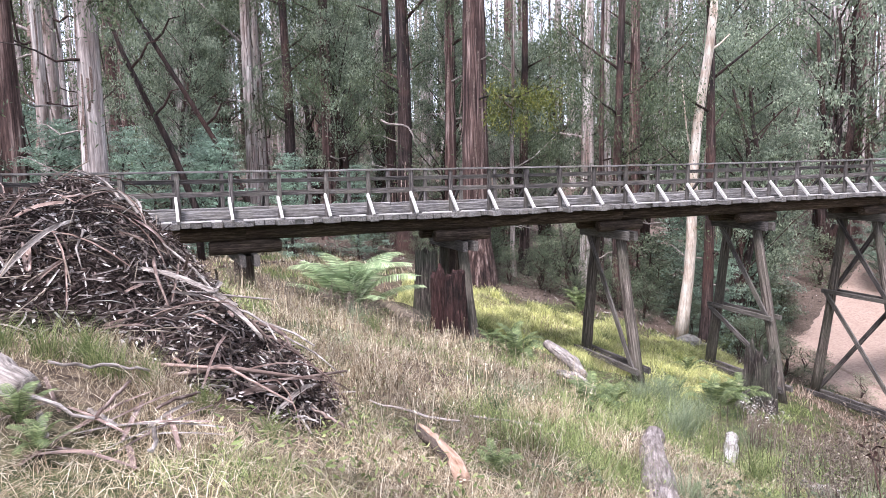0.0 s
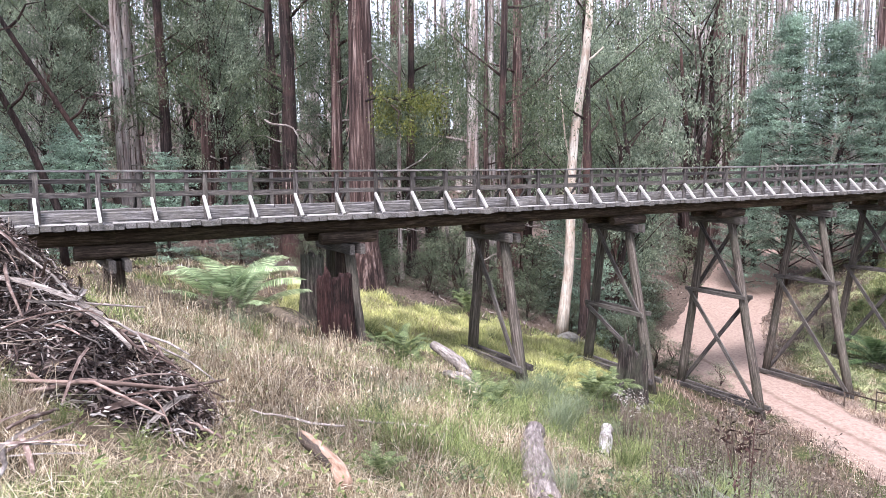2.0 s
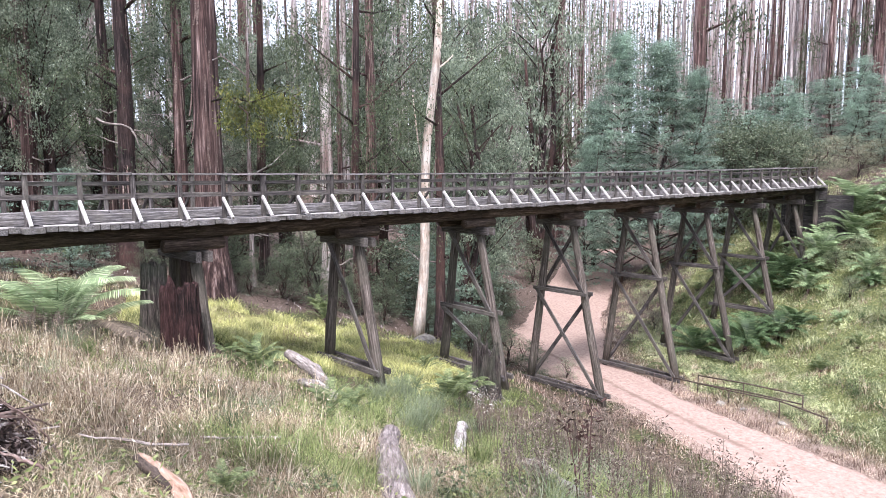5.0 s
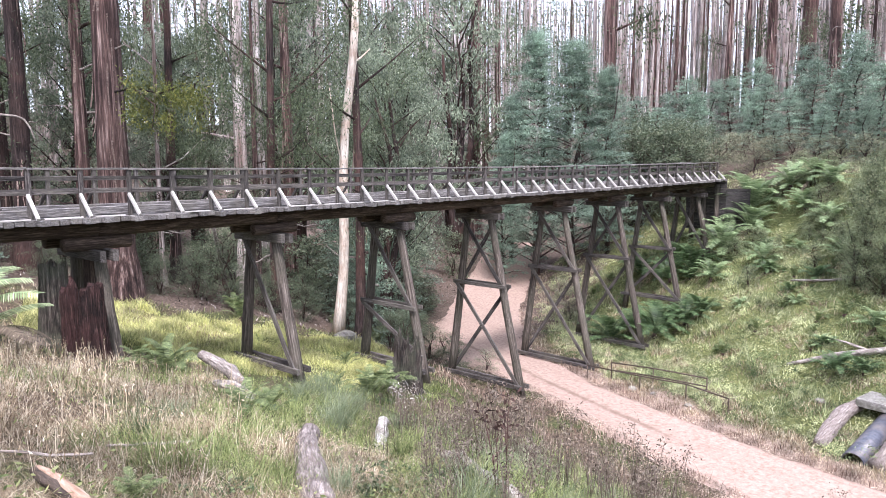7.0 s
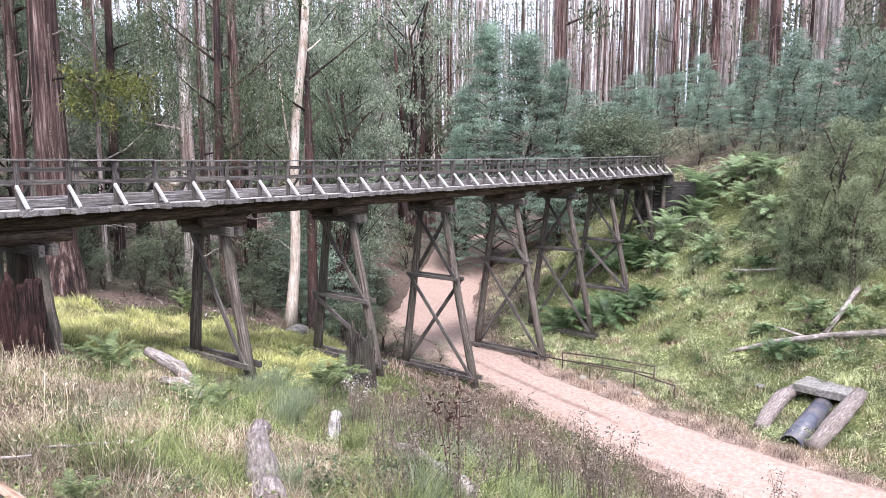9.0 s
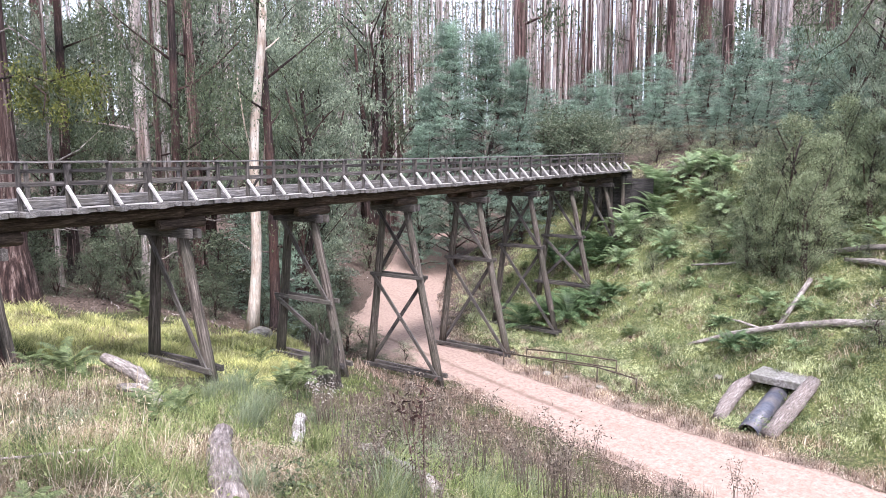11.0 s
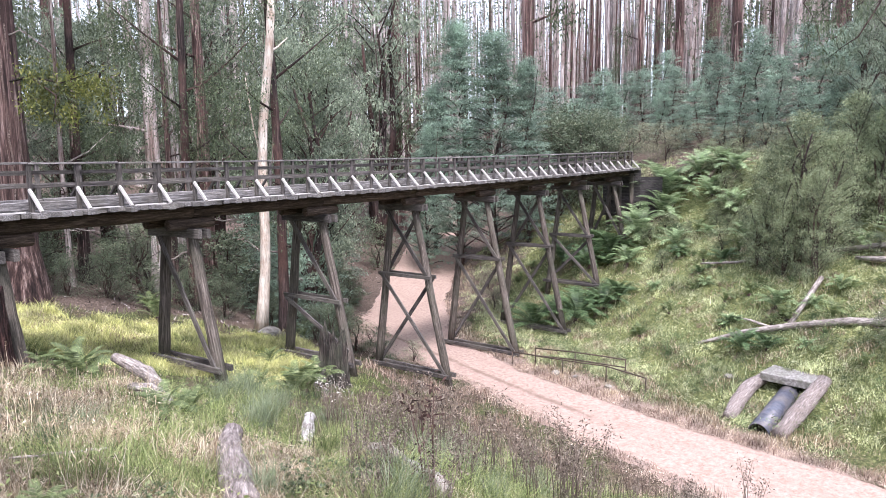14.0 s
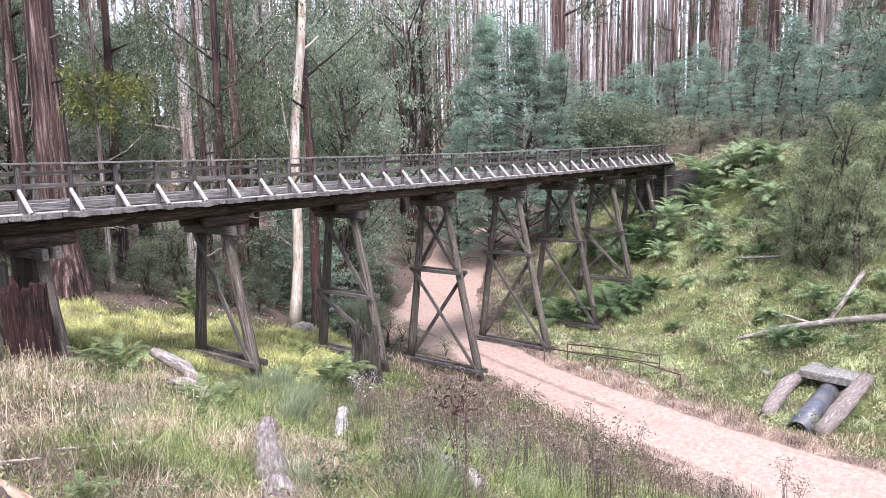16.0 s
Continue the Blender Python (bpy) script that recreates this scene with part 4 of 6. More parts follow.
    part("trunk", tube("trunk", pts, [0.37, 0.29, 0.25, 0.235, 0.23, 0.225, 0.22, 0.21, 0.2, 0.19, 0.12], M_bark_pale, 12, r2, 0.04, 0.04), spar)
    for q, dx, dz, L in ((8, 0.9, 0.7, 1.1), (5, -0.25, 1.8, 2.2)):
        p = pts[q]
        part("limb", tube("limb", [p, p + Vector((dx * 0.5, 0.1, dz * 0.4)) * L, p + Vector((dx, 0.1, dz)) * L], [0.06, 0.045, 0.02], M_bark_pale, 6, r2), spar)

    # a thin dead pole leaning among the trunks
    thin = thing("dead_tree", "thin grey dead pole leaning among the trunks", "tree")
    foot, head = Vector((7.46, 39.07, ground(7.46, 39.07) - 0.2)), Vector((6.08, 34.95, -0.99))
    part("trunk", tube("trunk", [foot, foot.lerp(head, 0.35) + Vector((0.06, 0, 0)), foot.lerp(head, 0.7), head + (head - foot) * 0.25], [0.13, 0.11, 0.10, 0.07], M_fallen, 8, r2, 0.05), thin)
    # two dark dead trunks leaning across each other
    for P, rad in ((((-12.9, 28.2, 9.6), (-12.57, 28.34, 8.5), (-10.77, 29.07, 4.95), (-9.15, 29.62, 1.8), (-8.2, 30.0, -0.9)), (0.06, 0.085, 0.10, 0.11, 0.13)), (((-12.5, 26.2, 7.6), (-12.13, 26.34, 6.4), (-11.51, 26.62, 4.7), (-10.77, 26.92, 2.85), (-10.0, 27.3, 0.2)), (0.06, 0.085, 0.10, 0.11, 0.13))):
        lean_t = thing("dead_tree", "dark dead trunk leaning through the wattles", "tree")
        x, y, z = P[-1]
        pp = [Vector(p) for p in P] + [Vector((x + 0.1, y, ground(x, y) - 0.3))]
        part("trunk", tube("trunk", pp, list(rad) + [0.15], M_bark_dark, 10, r2, 0.12, 0.08), lean_t)
        for q in (1, 2):
            base = pp[q].lerp(pp[q + 1], 0.4)
            part("limb", tube("limb", [base, base + Vector((0.5, -0.2, 0.35)), base + Vector((0.8, -0.2, 0.9)), base + Vector((1.4, -0.3, 1.0))], [0.06, 0.05, 0.035, 0.012], M_bark_dark, 6, r2, 0.05), lean_t)

    # wattles and shrubs of the understorey
    def grown(proto, t_x, t_y, tall, full, turn=None, wide=1.0):
        """A copy of proto, full metres high, grown to tall metres at a spot."""
        k = tall / full / proto.scale.x
        m = Matrix.LocRotScale((t_x, t_y, ground(t_x, t_y) - 0.25), Euler((rng.gauss(0, 0.03), rng.gauss(0, 0.03), rng.uniform(0, 6.28) if turn is None else turn)), (k * wide, k * wide, k))
        return copy_thing(proto, m)

    cone = feathery("wattle_tree", 201, 18, 11, 460, 120, M_wattle, "tall blue-green feathery wattle tree", "tree", (0.2, 0.055), 1.05, 0.12, flat=0.22, size=0.6)
    cone.matrix_basis = pose(36.2, 43.5, ground(36.2, 43.5) - 0.3) @ Matrix.Scale(1.05, 4)
    wat = feathery("wattle_tree", 202, 8, 5.6, 190, 54, M_wattle, "young blue-green wattle tree with feathery sprays", "tree", (0.21, 0.058), 0.65, 0.04, flat=0.2, size=0.85)
    wat.matrix_basis = pose(51.6, 45.4, ground(51.6, 45.4) - 0.3)
    bushy = feathery("shrub", 203, 4.2, 4.2, 60, 52, M_scrub, "dense dark green forest shrub", "shrub", (0.2, 0.065), 0.4, 0.02, 3)
    bushy.matrix_basis = pose(7.0, 46.0, ground(7.0, 46.0))
    thick = feathery("shrub", 213, 4.2, 4.4, 96, 72, M_scrub, "fine-leaved grey-green forest shrub", "shrub", (0.125, 0.042), 0.45, 0.0, 4, None, 0.6, 0.9, (0.0, 0.9))
    thick.matrix_basis = pose(7.0, 36.0, ground(7.0, 36.0))
    # saplings that make the big olive bush on the bank
    olive = feathery("shrub", 204, 6.4, 4.0, 210, 84, M_shrub, "olive-green sapling in a thicket on the bank", "shrub", (0.10, 0.033), 0.55, 0.0, 4, None, 0.7, 0.72, (0.3, 1.3), 0.5)
    olive.matrix_basis = pose(37.3, 18.6, ground(37.3, 18.6) - 0.2) @ Matrix.Scale(1.297, 4)
    for x, y, tall, wide in ((37.2, 20.3, 6.8, 0.85), (37.1, 20.8, 4.5, 0.8), (37.7, 17.2, 7.0, 0.95), (36.2, 17.1, 5.7, 0.9), (36.5, 19.0, 5.7, 0.85), (40.6, 17.2, 7.3, 0.9), (40.4, 15.8, 6.4, 0.9)):
        grown(olive, x, y, tall, 6.4, None, wide)
    low = feathery("shrub", 205, 2.2, 2.6, 64, 46, M_shrub, "low olive-green bush on the grassy bank", "shrub", (0.12, 0.045), 0.4, 0.0, 3, None, 0.6)
    low.matrix_basis = pose(44.5, 24.0, ground(44.5, 24.0))
    for x, y, tall, wide in ((36.1, 48.0, 21.5, 0.8), (38.7, 42.0, 15.3, 0.75), (36.4, 52.7, 15.9, 0.8), (32.4, 48.2, 13.1, 0.7)):
        grown(cone, x, y, tall, 18.0, None, wide)
    for x, y, tall in ((55.9, 44.1, 6.5), (54.3, 40.8, 5.3), (56.0, 40.5, 6.1), (54.2, 36.8, 5.4), (56.2, 35.9, 6.9), (53.4, 32.2, 6.2), (54.9, 31.4, 7.5), (51.1, 27.6, 6.3), (53.1, 27.0, 7.8), (50.0, 23.9, 6.4), (51.2, 23.2, 6.9), (49.6, 20.7, 6.2), (50.2, 19.6, 6.2), (49.0, 17.2, 5.9), (48.5, 15.6, 5.8), (52.3, 36.5, 3.8), (51.1, 32.0, 4.3), (49.6, 27.7, 4.4), (48.0, 23.9, 4.6), (47.2, 21.3, 4.7), (46.4, 18.6, 4.1), (46.2, 16.6, 3.9), (58.9, 43.3, 6.9), (59.8, 39.5, 7.3), (59.4, 35.1, 7.9), (54.2, 23.6, 6.9), (46.7, 46.7, 9.5), (51.3, 47.7, 7.8), (51.3, 44.8, 6.6), (55.6, 45.9, 6.6), (47.6, 42.9, 6.0), (45.7, 43.5, 8.1)):
        grown(wat, x, y, tall, 8.0)
    for x, y, s in ((-15.2, 26.6, 0.7), (-12.3, 28.3, 0.7), (-9.6, 29.2, 0.65), (-6.8, 30.5, 0.6), (-18.2, 25.6, 0.75), (-4.2, 32.5, 0.6), (-14, 30, 0.8), (-17, 31, 0.8), (-20, 33, 0.9), (-10.5, 30, 0.6), (-7.5, 32, 0.55), (-12, 35, 0.75), (17.5, 38, 0.9), (15.5, 43, 0.9), (22.5, 46, 0.95), (18.5, 47, 1.0), (14.2, 34.6, 0.7)):
        put(wat, x, y, rng.uniform(0, 360), s * rng.uniform(0.9, 1.1), sink=0.3)
    # spreading grey-green gums with dark limbs in the middle distance
    mid = feathery("gum_tree", 206, 17, 8.5, 140, 230, M_gum_grey, "spreading grey-green young gum tree with dark limbs", "tree", (0.2, 0.062), 0.3, 0.2, 3, M_bark_dark, 0.8, 0.62, (0.5, 1.6), 0.8)
    mid.matrix_basis = pose(16.6, 37.0, ground(16.6, 37.0) - 0.2)
    back = feathery("gum_tree", 216, 17, 8.5, 110, 84, M_gum_grey, "grey-green young gum tree deep in the wood", "tree", (0.3, 0.09), 0.3, 0.2, 3, M_bark_dark, 0.8, 0.6, (0.5, 1.6), 0.8)
    back.matrix_basis = pose(8.0, 52.0, ground(8.0, 52.0) - 0.2)
    for x, y, s in ((19.5, 41.0, 1.0), (20.5, 45.5, 0.95), (-15, 41, 0.95), (-4.5, 47, 0.85), (5.5, 46, 0.85), (-9.5, 50, 0.9), (-20, 48, 0.9), (28, 58, 1.0), (35, 62, 1.05), (3, 58, 0.9), (-6, 40.5, 0.75), (0.5, 43, 0.8), (-13.5, 37, 0.7), (33.0, 57.0, 1.5), (22.0, 54.5, 1.2), (26.5, 61.0, 1.3), (18.0, 59.0, 1.3), (14.0, 52.0, 1.1), (43.9, 17.0, 0.62), (40.8, 14.0, 0.6), (46.2, 19.4, 0.5)):
        put(mid if math.hypot(x, y) < 48 else back, x, y, rng.uniform(0, 360), s * rng.uniform(0.9, 1.1), sink=0.2)
    for x, y, s in ((1.5, 36.2, 0.5), (3.5, 35.0, 0.45), (5.2, 35.6, 0.55), (8.6, 35.0, 0.5), (10.4, 34.2, 0.5), (-1.2, 35.4, 0.45), (-3.6, 35.6, 0.5), (12.6, 33.4, 0.45), (14.6, 32.4, 0.5), (16.2, 33.8, 0.6), (6.8, 34.0, 0.35), (0.2, 34.2, 0.35), (17.4, 30.2, 0.45), (17.4, 33.2, 0.5), (2.6, 39.5, 0.7), (5.8, 38.6, 0.6), (9.2, 39.4, 0.7), (11.6, 37.6, 0.6), (14.2, 38.4, 0.6), (18.2, 36.4, 0.55), (18.6, 38.8, 0.6), (20.4, 41.6, 0.6), (22.6, 44.2, 0.65), (16.4, 35.4, 0.55), (15.4, 36.6, 0.6), (21.2, 43.4, 0.75), (-0.6, 40.5, 0.7), (-4.4, 42.5, 0.7)):
        put(thick, x, y, rng.uniform(0, 360), s, sink=0.1)
    for x, y, s in ((3.6, 42.5, 0.8), (7.6, 43.5, 0.8), (12.6, 42.6, 0.7), (15.6, 46, 0.9), (10.2, 48.5, 0.9), (4.6, 49.5, 0.9), (17.0, 51.0, 0.8), (13.4, 53, 1.0)):
        put(bushy, x, y, rng.uniform(0, 360), s, sink=0.1)
    dry = feathery("shrub", 207, 2.6, 3.2, 60, 56, M_dry, "grey-olive half-dead bush at the wood's edge", "shrub", (0.12, 0.035), 0.35, 0.0, 4, None, 0.6)
    dry.matrix_basis = pose(49.5, 36.5, ground(49.5, 36.5))
    for x, y, tall in ((52.2, 41.3, 2.6), (52.1, 39.3, 2.7), (51.9, 37.0, 2.3), (51.6, 34.8, 2.5), (50.7, 32.0, 2.0), (49.9, 29.6, 2.1), (48.5, 27.0, 2.3), (50.9, 37.1, 1.8), (50.0, 32.6, 1.4), (46.3, 20.4, 1.6), (46.0, 18.9, 1.3), (45.7, 17.5, 1.5), (47.6, 25.2, 1.8), (42.9, 43.5, 9.2), (44.6, 43.2, 8.6), (44.9, 41.4, 7.9), (46.6, 41.0, 6.1), (47.2, 39.5, 4.9), (42.7, 42.3, 7.9), (45.1, 40.5, 6.5), (47.3, 38.6, 3.8)):
        grown(dry if tall < 4 else thick, x, y, tall, 2.6 if tall < 4 else 4.2)
    for x, y, s in ((18.5, 33.5, 0.6), (19.0, 29.6, 0.5), (28.5, 33.0, 0.6), (30.5, 36.6, 0.6), (32.6, 40.0, 0.7)):
        put(dry, x, y, rng.uniform(0, 360), s, sink=0.1)
    n = 0
    while n < 60:
        az, d = radians(rng.uniform(-38, 30)), rng.uniform(36, 95)
        x, y = d * math.sin(az), d * math.cos(az)
        if -3.4 < x - float(road_x(y)) < float(road_right(y)) + 1.6 or y < 36:
            continue
        put(bushy, x, y, rng.uniform(0, 360), rng.uniform(0.5, 1.15), sink=0.1)
        n += 1
    for k in range(46):
        x, y = (rng.uniform(27.5, 50), rng.uniform(8, 42)) if k < 26 else (rng.uniform(43, 50), rng.uniform(20, 46))
        if x - (24.3 + 0.25 * (y - 10)) < 4.5:
            continue
        put(low, x, y, rng.uniform(0, 360), rng.uniform(0.3, 0.75), sink=0.05)
    # thickets round the saplings and below the bridge's far end
    for k in range(26):
        x, y = rng.uniform(38.0, 46.5), rng.uniform(20, 32)
        put(low if k % 3 else thick, x, y, rng.uniform(0, 360), rng.uniform(0.4, 0.8) * (1.0 if k % 3 else 0.4), sink=0.08)
    for x, y, s in ((38.6, 16.4, 0.42), (37.8, 14.8, 0.3), (40.6, 19.8, 0.5), (41.5, 16.0, 0.5), (39.8, 22.0, 0.4), (43.2, 18.0, 0.5), (42.0, 13.0, 0.5), (44.0, 15.0, 0.55)):
        put(thick, x, y, rng.uniform(0, 360), s, sink=0.1)

    # a gum beyond the camera's right, whose boughs hang into view
    r5, rs5 = random.Random(55), np.random.RandomState(55)
    over = thing("gum_tree", "gum tree beside the track with long drooping boughs", "tree")
    gx, gy = 26.8, 4.6
    gz = ground(gx, gy)
    part("trunk", tube("trunk", [(gx, gy, gz - 0.4), (gx + 0.1, gy, gz + 6), (gx, gy + 0.2, gz + 13), (gx + 0.2, gy, gz + 24)], [0.42, 0.34, 0.28, 0.1], M_bark_brown, 12, r5, 0.04, 0.04), over)
    cl = []
    for k in range(9):
        tip = Vector((r5.uniform(20.5, 24.0), r5.uniform(7.4, 10.6), r5.uniform(4.4, 7.5)))
        root = Vector((gx, gy, gz + r5.uniform(13, 18)))
        mid_p = root.lerp(tip, 0.6) + Vector((0, 0, 3.0))
        end = tip + Vector((r5.uniform(-1.2, 0.6), r5.uniform(-0.6, 0.9), -r5.uniform(0.5, 1.3)))
        elbow = tip + Vector((r5.uniform(0.3, 0.9), r5.uniform(-0.4, 0.4), r5.uniform(0.5, 1.1)))
        part("bough", tube("bough", [root, mid_p, elbow + Vector((0.9, -0.2, 1.2)), elbow, tip, tip.lerp(end, 0.5) + Vector((0.15, 0, 0.1)), end], [0.08, 0.055, 0.04, 0.03, 0.022, 0.014, 0.006], M_bark_dark, 5, r5), over)
        for q in range(7):
            cl.append(clump_points(rs5, elbow.lerp(end, q / 6), 40, (0.25, 0.25, 0.35)))
    v, f = leaves(np.concatenate(cl), 0.0, 0.17, 0.035, rs5, 1.0)
    part("crown", tri_mesh("crown", v, f, M_gum), over, "hanging olive gum leaves")


def build_far_woods():
    """The trunks and leaves of the wood past the counted trees, out to where nothing shows between them."""
    rng, rs = random.Random(31), np.random.RandomState(31)
    stems = {0: [], 1: []}
    cl = []
    for k in range(1150):
        az, d = radians(rng.uniform(-46, 84) if k < 700 else rng.uniform(14, 80)), rng.uniform(85, 185)
        x, y = d * math.sin(az), d * math.cos(az)
        g = ground(x, y)
        h, r = rng.uniform(26, 40), rng.uniform(0.16, 0.42)
        tx, ty = rng.gauss(0, 0.5), rng.gauss(0, 0.5)
        stems[k % 5 == 0].append(tube_data([(x, y, g - 0.5), (x + tx * 0.4, y + ty * 0.4, g + h * 0.4), (x + tx, y + ty, g + h)], [r, r * 0.7, r * 0.25], 6, rng, 0.05, cap=False))
        for q in range(9 if az < 0.72 else 2):
            cl.append(clump_points(rs, (x + rng.gauss(0, 1.6), y + rng.gauss(0, 1.6), g + h * rng.uniform(0.25, 1.0)), 34, (0.9, 0.9, 1.3)))
        cl.append(clump_points(rs, (x + rng.gauss(0, 3), y + rng.gauss(0, 3), g + rng.uniform(0.5, 3.0)), 40, (1.5, 1.5, 0.9)))
    # mostly grey bark: pale gums, with distance haze put into the colour
    for k, mat in ((0, M_bark_grey), (1, M_bark_brown)):
        tagged(new("far_trunks", mesh_from("far_trunks", *join_data(stems[k]), mat, True)), "distant gum trunks of the dense wood", "woods", kind="stuff")
    v, f = leaves(np.concatenate(cl), 0.4, 0.48, 0.15, rs, 0.4)
    tagged(new("far_leaves", tri_mesh("far_leaves", v, f, M_gum)), "distant green leaves of the dense wood", "woods", kind="stuff")


build_forest()
build_far_woods()

# ---- ferns ----


def frond_mesh(name, length, rng, pairs=22, width=0.33, material=None, arch=0.5, fine=True):
    """One arching frond: a midrib with rows of toothed side leaflets."""
    vs, fs = [], []
    pts = [Vector((length * (q - 0.12 * arch * q * q), 0, length * (0.62 * arch * q * (1.9 - 1.75 * q)))) for q in [i / 12 for i in range(13)]]
    rv, rf = tube_data(pts, [0.012 * (1 - 0.85 * i / 12) + 0.002 for i in range(13)], 4, cap=False)
    vs, fs = list(rv), list(rf)
    for k in range(pairs):
        q = 0.10 + 0.90 * (k + 0.5) / pairs
        i = min(11, int(q * 12))
        p = pts[i].lerp(pts[i + 1], q * 12 - i)
        d = (pts[i + 1] - pts[i]).normalized()
        w = width * length * 0.72 * math.sin(min(1.0, q * 1.55) * 1.45) * (1.12 - q) ** 0.45 * rng.uniform(0.9, 1.08)
        for sd in (1, -1):
            tip = p + Vector((0, sd, 0)) * w + d * w * 0.35 - Vector((0, 0, 0.22 * w))
            half = d * (0.36 * length / pairs)
            o = len(vs)
            m = p.lerp(tip, 0.55)
            vs += [p - half * 0.8, p + half * 0.8, m + half * 0.8, m - half * 0.8, tip]
            fs += [(o, o + 1, o + 2, o + 3), (o + 3, o + 2, o + 4)]
    return mesh_from(name, vs, fs, material or M_fern)


def fern(seed, n, length, label, trunk=0.25, dead=0, arch=(0.35, 0.8), rise=(-40, 2), material=None):
    rng = random.Random(seed)
    t = thing("tree_fern", label, "fern")
    part("trunk", tube("trunk", [(0, 0, -0.3), (0.02, 0, trunk * 0.5), (0, 0.02, trunk)], [0.13, 0.12, 0.09], M_bark_dark, 9, rng, 0.12), t)
    kinds = [frond_mesh("frond", length * s, rng, 42 if length > 1 else 24, material=material, arch=a) for s, a in ((1.0, arch[1]), (0.9, arch[0]), (1.05, (arch[0] + arch[1]) / 2))]
    for k in range(n):
        a = 360 * (k + rng.uniform(-0.3, 0.3)) / n
        tiltv = rng.uniform(*rise)
        part("frond", rng.choice(kinds), t, m=pose(0, 0, trunk - 0.02, 0, 0, a) @ pose(0.03, 0, 0, rng.uniform(-14, 14), tiltv, 0))
    if dead:
        dm = frond_mesh("dead_frond", length * 0.9, rng, 18, 0.2, M_fern_dead, 0.25)
        for k in range(dead):
            part("dead_frond", dm, t, "brown withered frond", m=pose(0, 0, trunk - 0.05, 0, 0, rng.uniform(0, 360)) @ pose(0.02, 0, 0, 0, rng.uniform(18, 48), 0))
    return t


def build_ferns():
    rng = random.Random(41)
    near = fern(301, 19, 2.0, "bright green tree fern in dry grass beside the bridge", 0.15, 0, (0.45, 0.9), (-48, -12))
    dm = frond_mesh("dead_frond", 1.75, rng, 30, 0.3, M_fern_dead, 0.75)
    for a, down in ((-40, -4), (-28, 2), (-14, 6), (-58, 8), (10, 8), (150, 20), (220, 18)):
        part("dead_frond", dm, near, "brown withered frond", m=pose(0, 0, 0.12, 0, 0, a - 15) @ pose(0.02, 0, 0, 0, down, 0))
    x, y = -2.35, 17.0
    near.matrix_basis = pose(x, y, ground(x, y) - 0.1, 0, 0, 15) @ Matrix.Scale(1.15, 4)
    f = fern(302, 19, 1.9, "lush dark green tree fern on the bank", 0.3, 4, (0.45, 0.9), (-50, 0), material=M_fern_dark)
    g = fern(303, 9, 0.9, "small green fern among the undergrowth", 0.08, 0, (0.45, 0.9), (-62, -15), M_fern_small)
    spots = ((44.8, 33.3, 1.69, 0), (38.4, 26.6, 0.31, 0), (37.3, 32.1, 0.48, 1), (36.6, 24.2, 0.29, 1), (37.9, 23.4, 0.44, 1), (40.9, 31.6, 0.39, 0), (35.6, 23.1, 0.36, 0), (39.3, 32.3, 0.43, 0), (41.2, 29.2, 0.34, 1), (34.9, 26.2, 0.32, 0), (40.9, 23.3, 0.36, 1), (38.1, 32.5, 0.48, 1), (40.6, 26.4, 0.41, 0), (41.8, 32.9, 0.3, 0), (41.3, 35.4, 0.39, 0), (38.2, 27.0, 0.42, 1), (31.0, 14.8, 0.29, 0), (30.5, 17.7, 0.5, 1), (32.3, 19.2, 0.29, 1), (35.3, 15.4, 0.36, 0), (30.7, 16.5, 0.41, 1), (46.1, 30.9, 0.99, 0), (40.4, 32.1, 1.29, 0), (42.9, 31.8, 1.15, 0), (38.4, 32.8, 0.9, 1), (36.7, 33.3, 0.84, 1), (36.7, 35.9, 0.79, 1), (37.2, 30.3, 0.74, 0), (45.0, 35.4, 0.88, 1), (39.0, 27.7, 0.73, 0), (39.1, 34.9, 0.67, 1), (29.1, 30.9, 0.89, 1), (31.0, 29.2, 0.91, 1), (32.8, 28.4, 0.71, 1), (31.6, 31.6, 0.69, 1), (32.8, 30.2, 0.68, 1), (33.8, 28.1, 0.63, 1), (42.7, 25.8, 0.89, 0), (44.2, 28.4, 0.86, 0), (39.9, 23.2, 0.64, 0), (33.7, 17.8, 0.57, 0), (32.2, 19.3, 0.38, 0), (45.3, 27.3, 0.81, 0), (42.3, 17.1, 0.7, 0), (39.5, 14.7, 0.6, 0), (38.7, 16.0, 0.54, 0), (33.9, 15.9, 0.38, 0), (46.0, 29.2, 0.84, 0))
    bright = fern(304, 19, 1.9, "lush green tree fern high on the bank", 0.3, 4, (0.45, 0.9), (-50, 0), M_fern_mid)
    placed = set()
    for x, y, s, dark in spots:
        m = Matrix.LocRotScale((x, y, ground(x, y) - 0.1), Euler((rng.uniform(-0.1, 0.1), rng.uniform(-0.15, 0.1), rng.uniform(0, 6.28))), (s * (1.4 if dark else 1.2),) * 3)
        proto = f if dark else bright
        if proto in placed:
            copy_thing(proto, m @ Matrix.Diagonal((1 / proto.scale.x,) * 3 + (1,)))
        else:
            proto.matrix_basis = m
            placed.add(proto)
    small = [(1.7, 15.2, 0.9), (1.2, 17.0, 0.7), (2.1, 16.4, 0.6), (2.4, 9.3, 0.55), (0.35, 4.75, 0.3), (1.6, 15.6, 1.1), (5.6, 16.5, 0.8), (8.6, 20.0, 1.3), (9.4, 20.9, 1.3), (7.9, 19.0, 1.2), (7.9, 19.5, 0.7), (6.6, 31.8, 1.2), (1.9, 8.6, 0.6), (-2.35, 3.55, 0.3), (-2.1, 3.3, 0.26), (9.2, 24.6, 0.9), (7.6, 21.2, 0.8)]
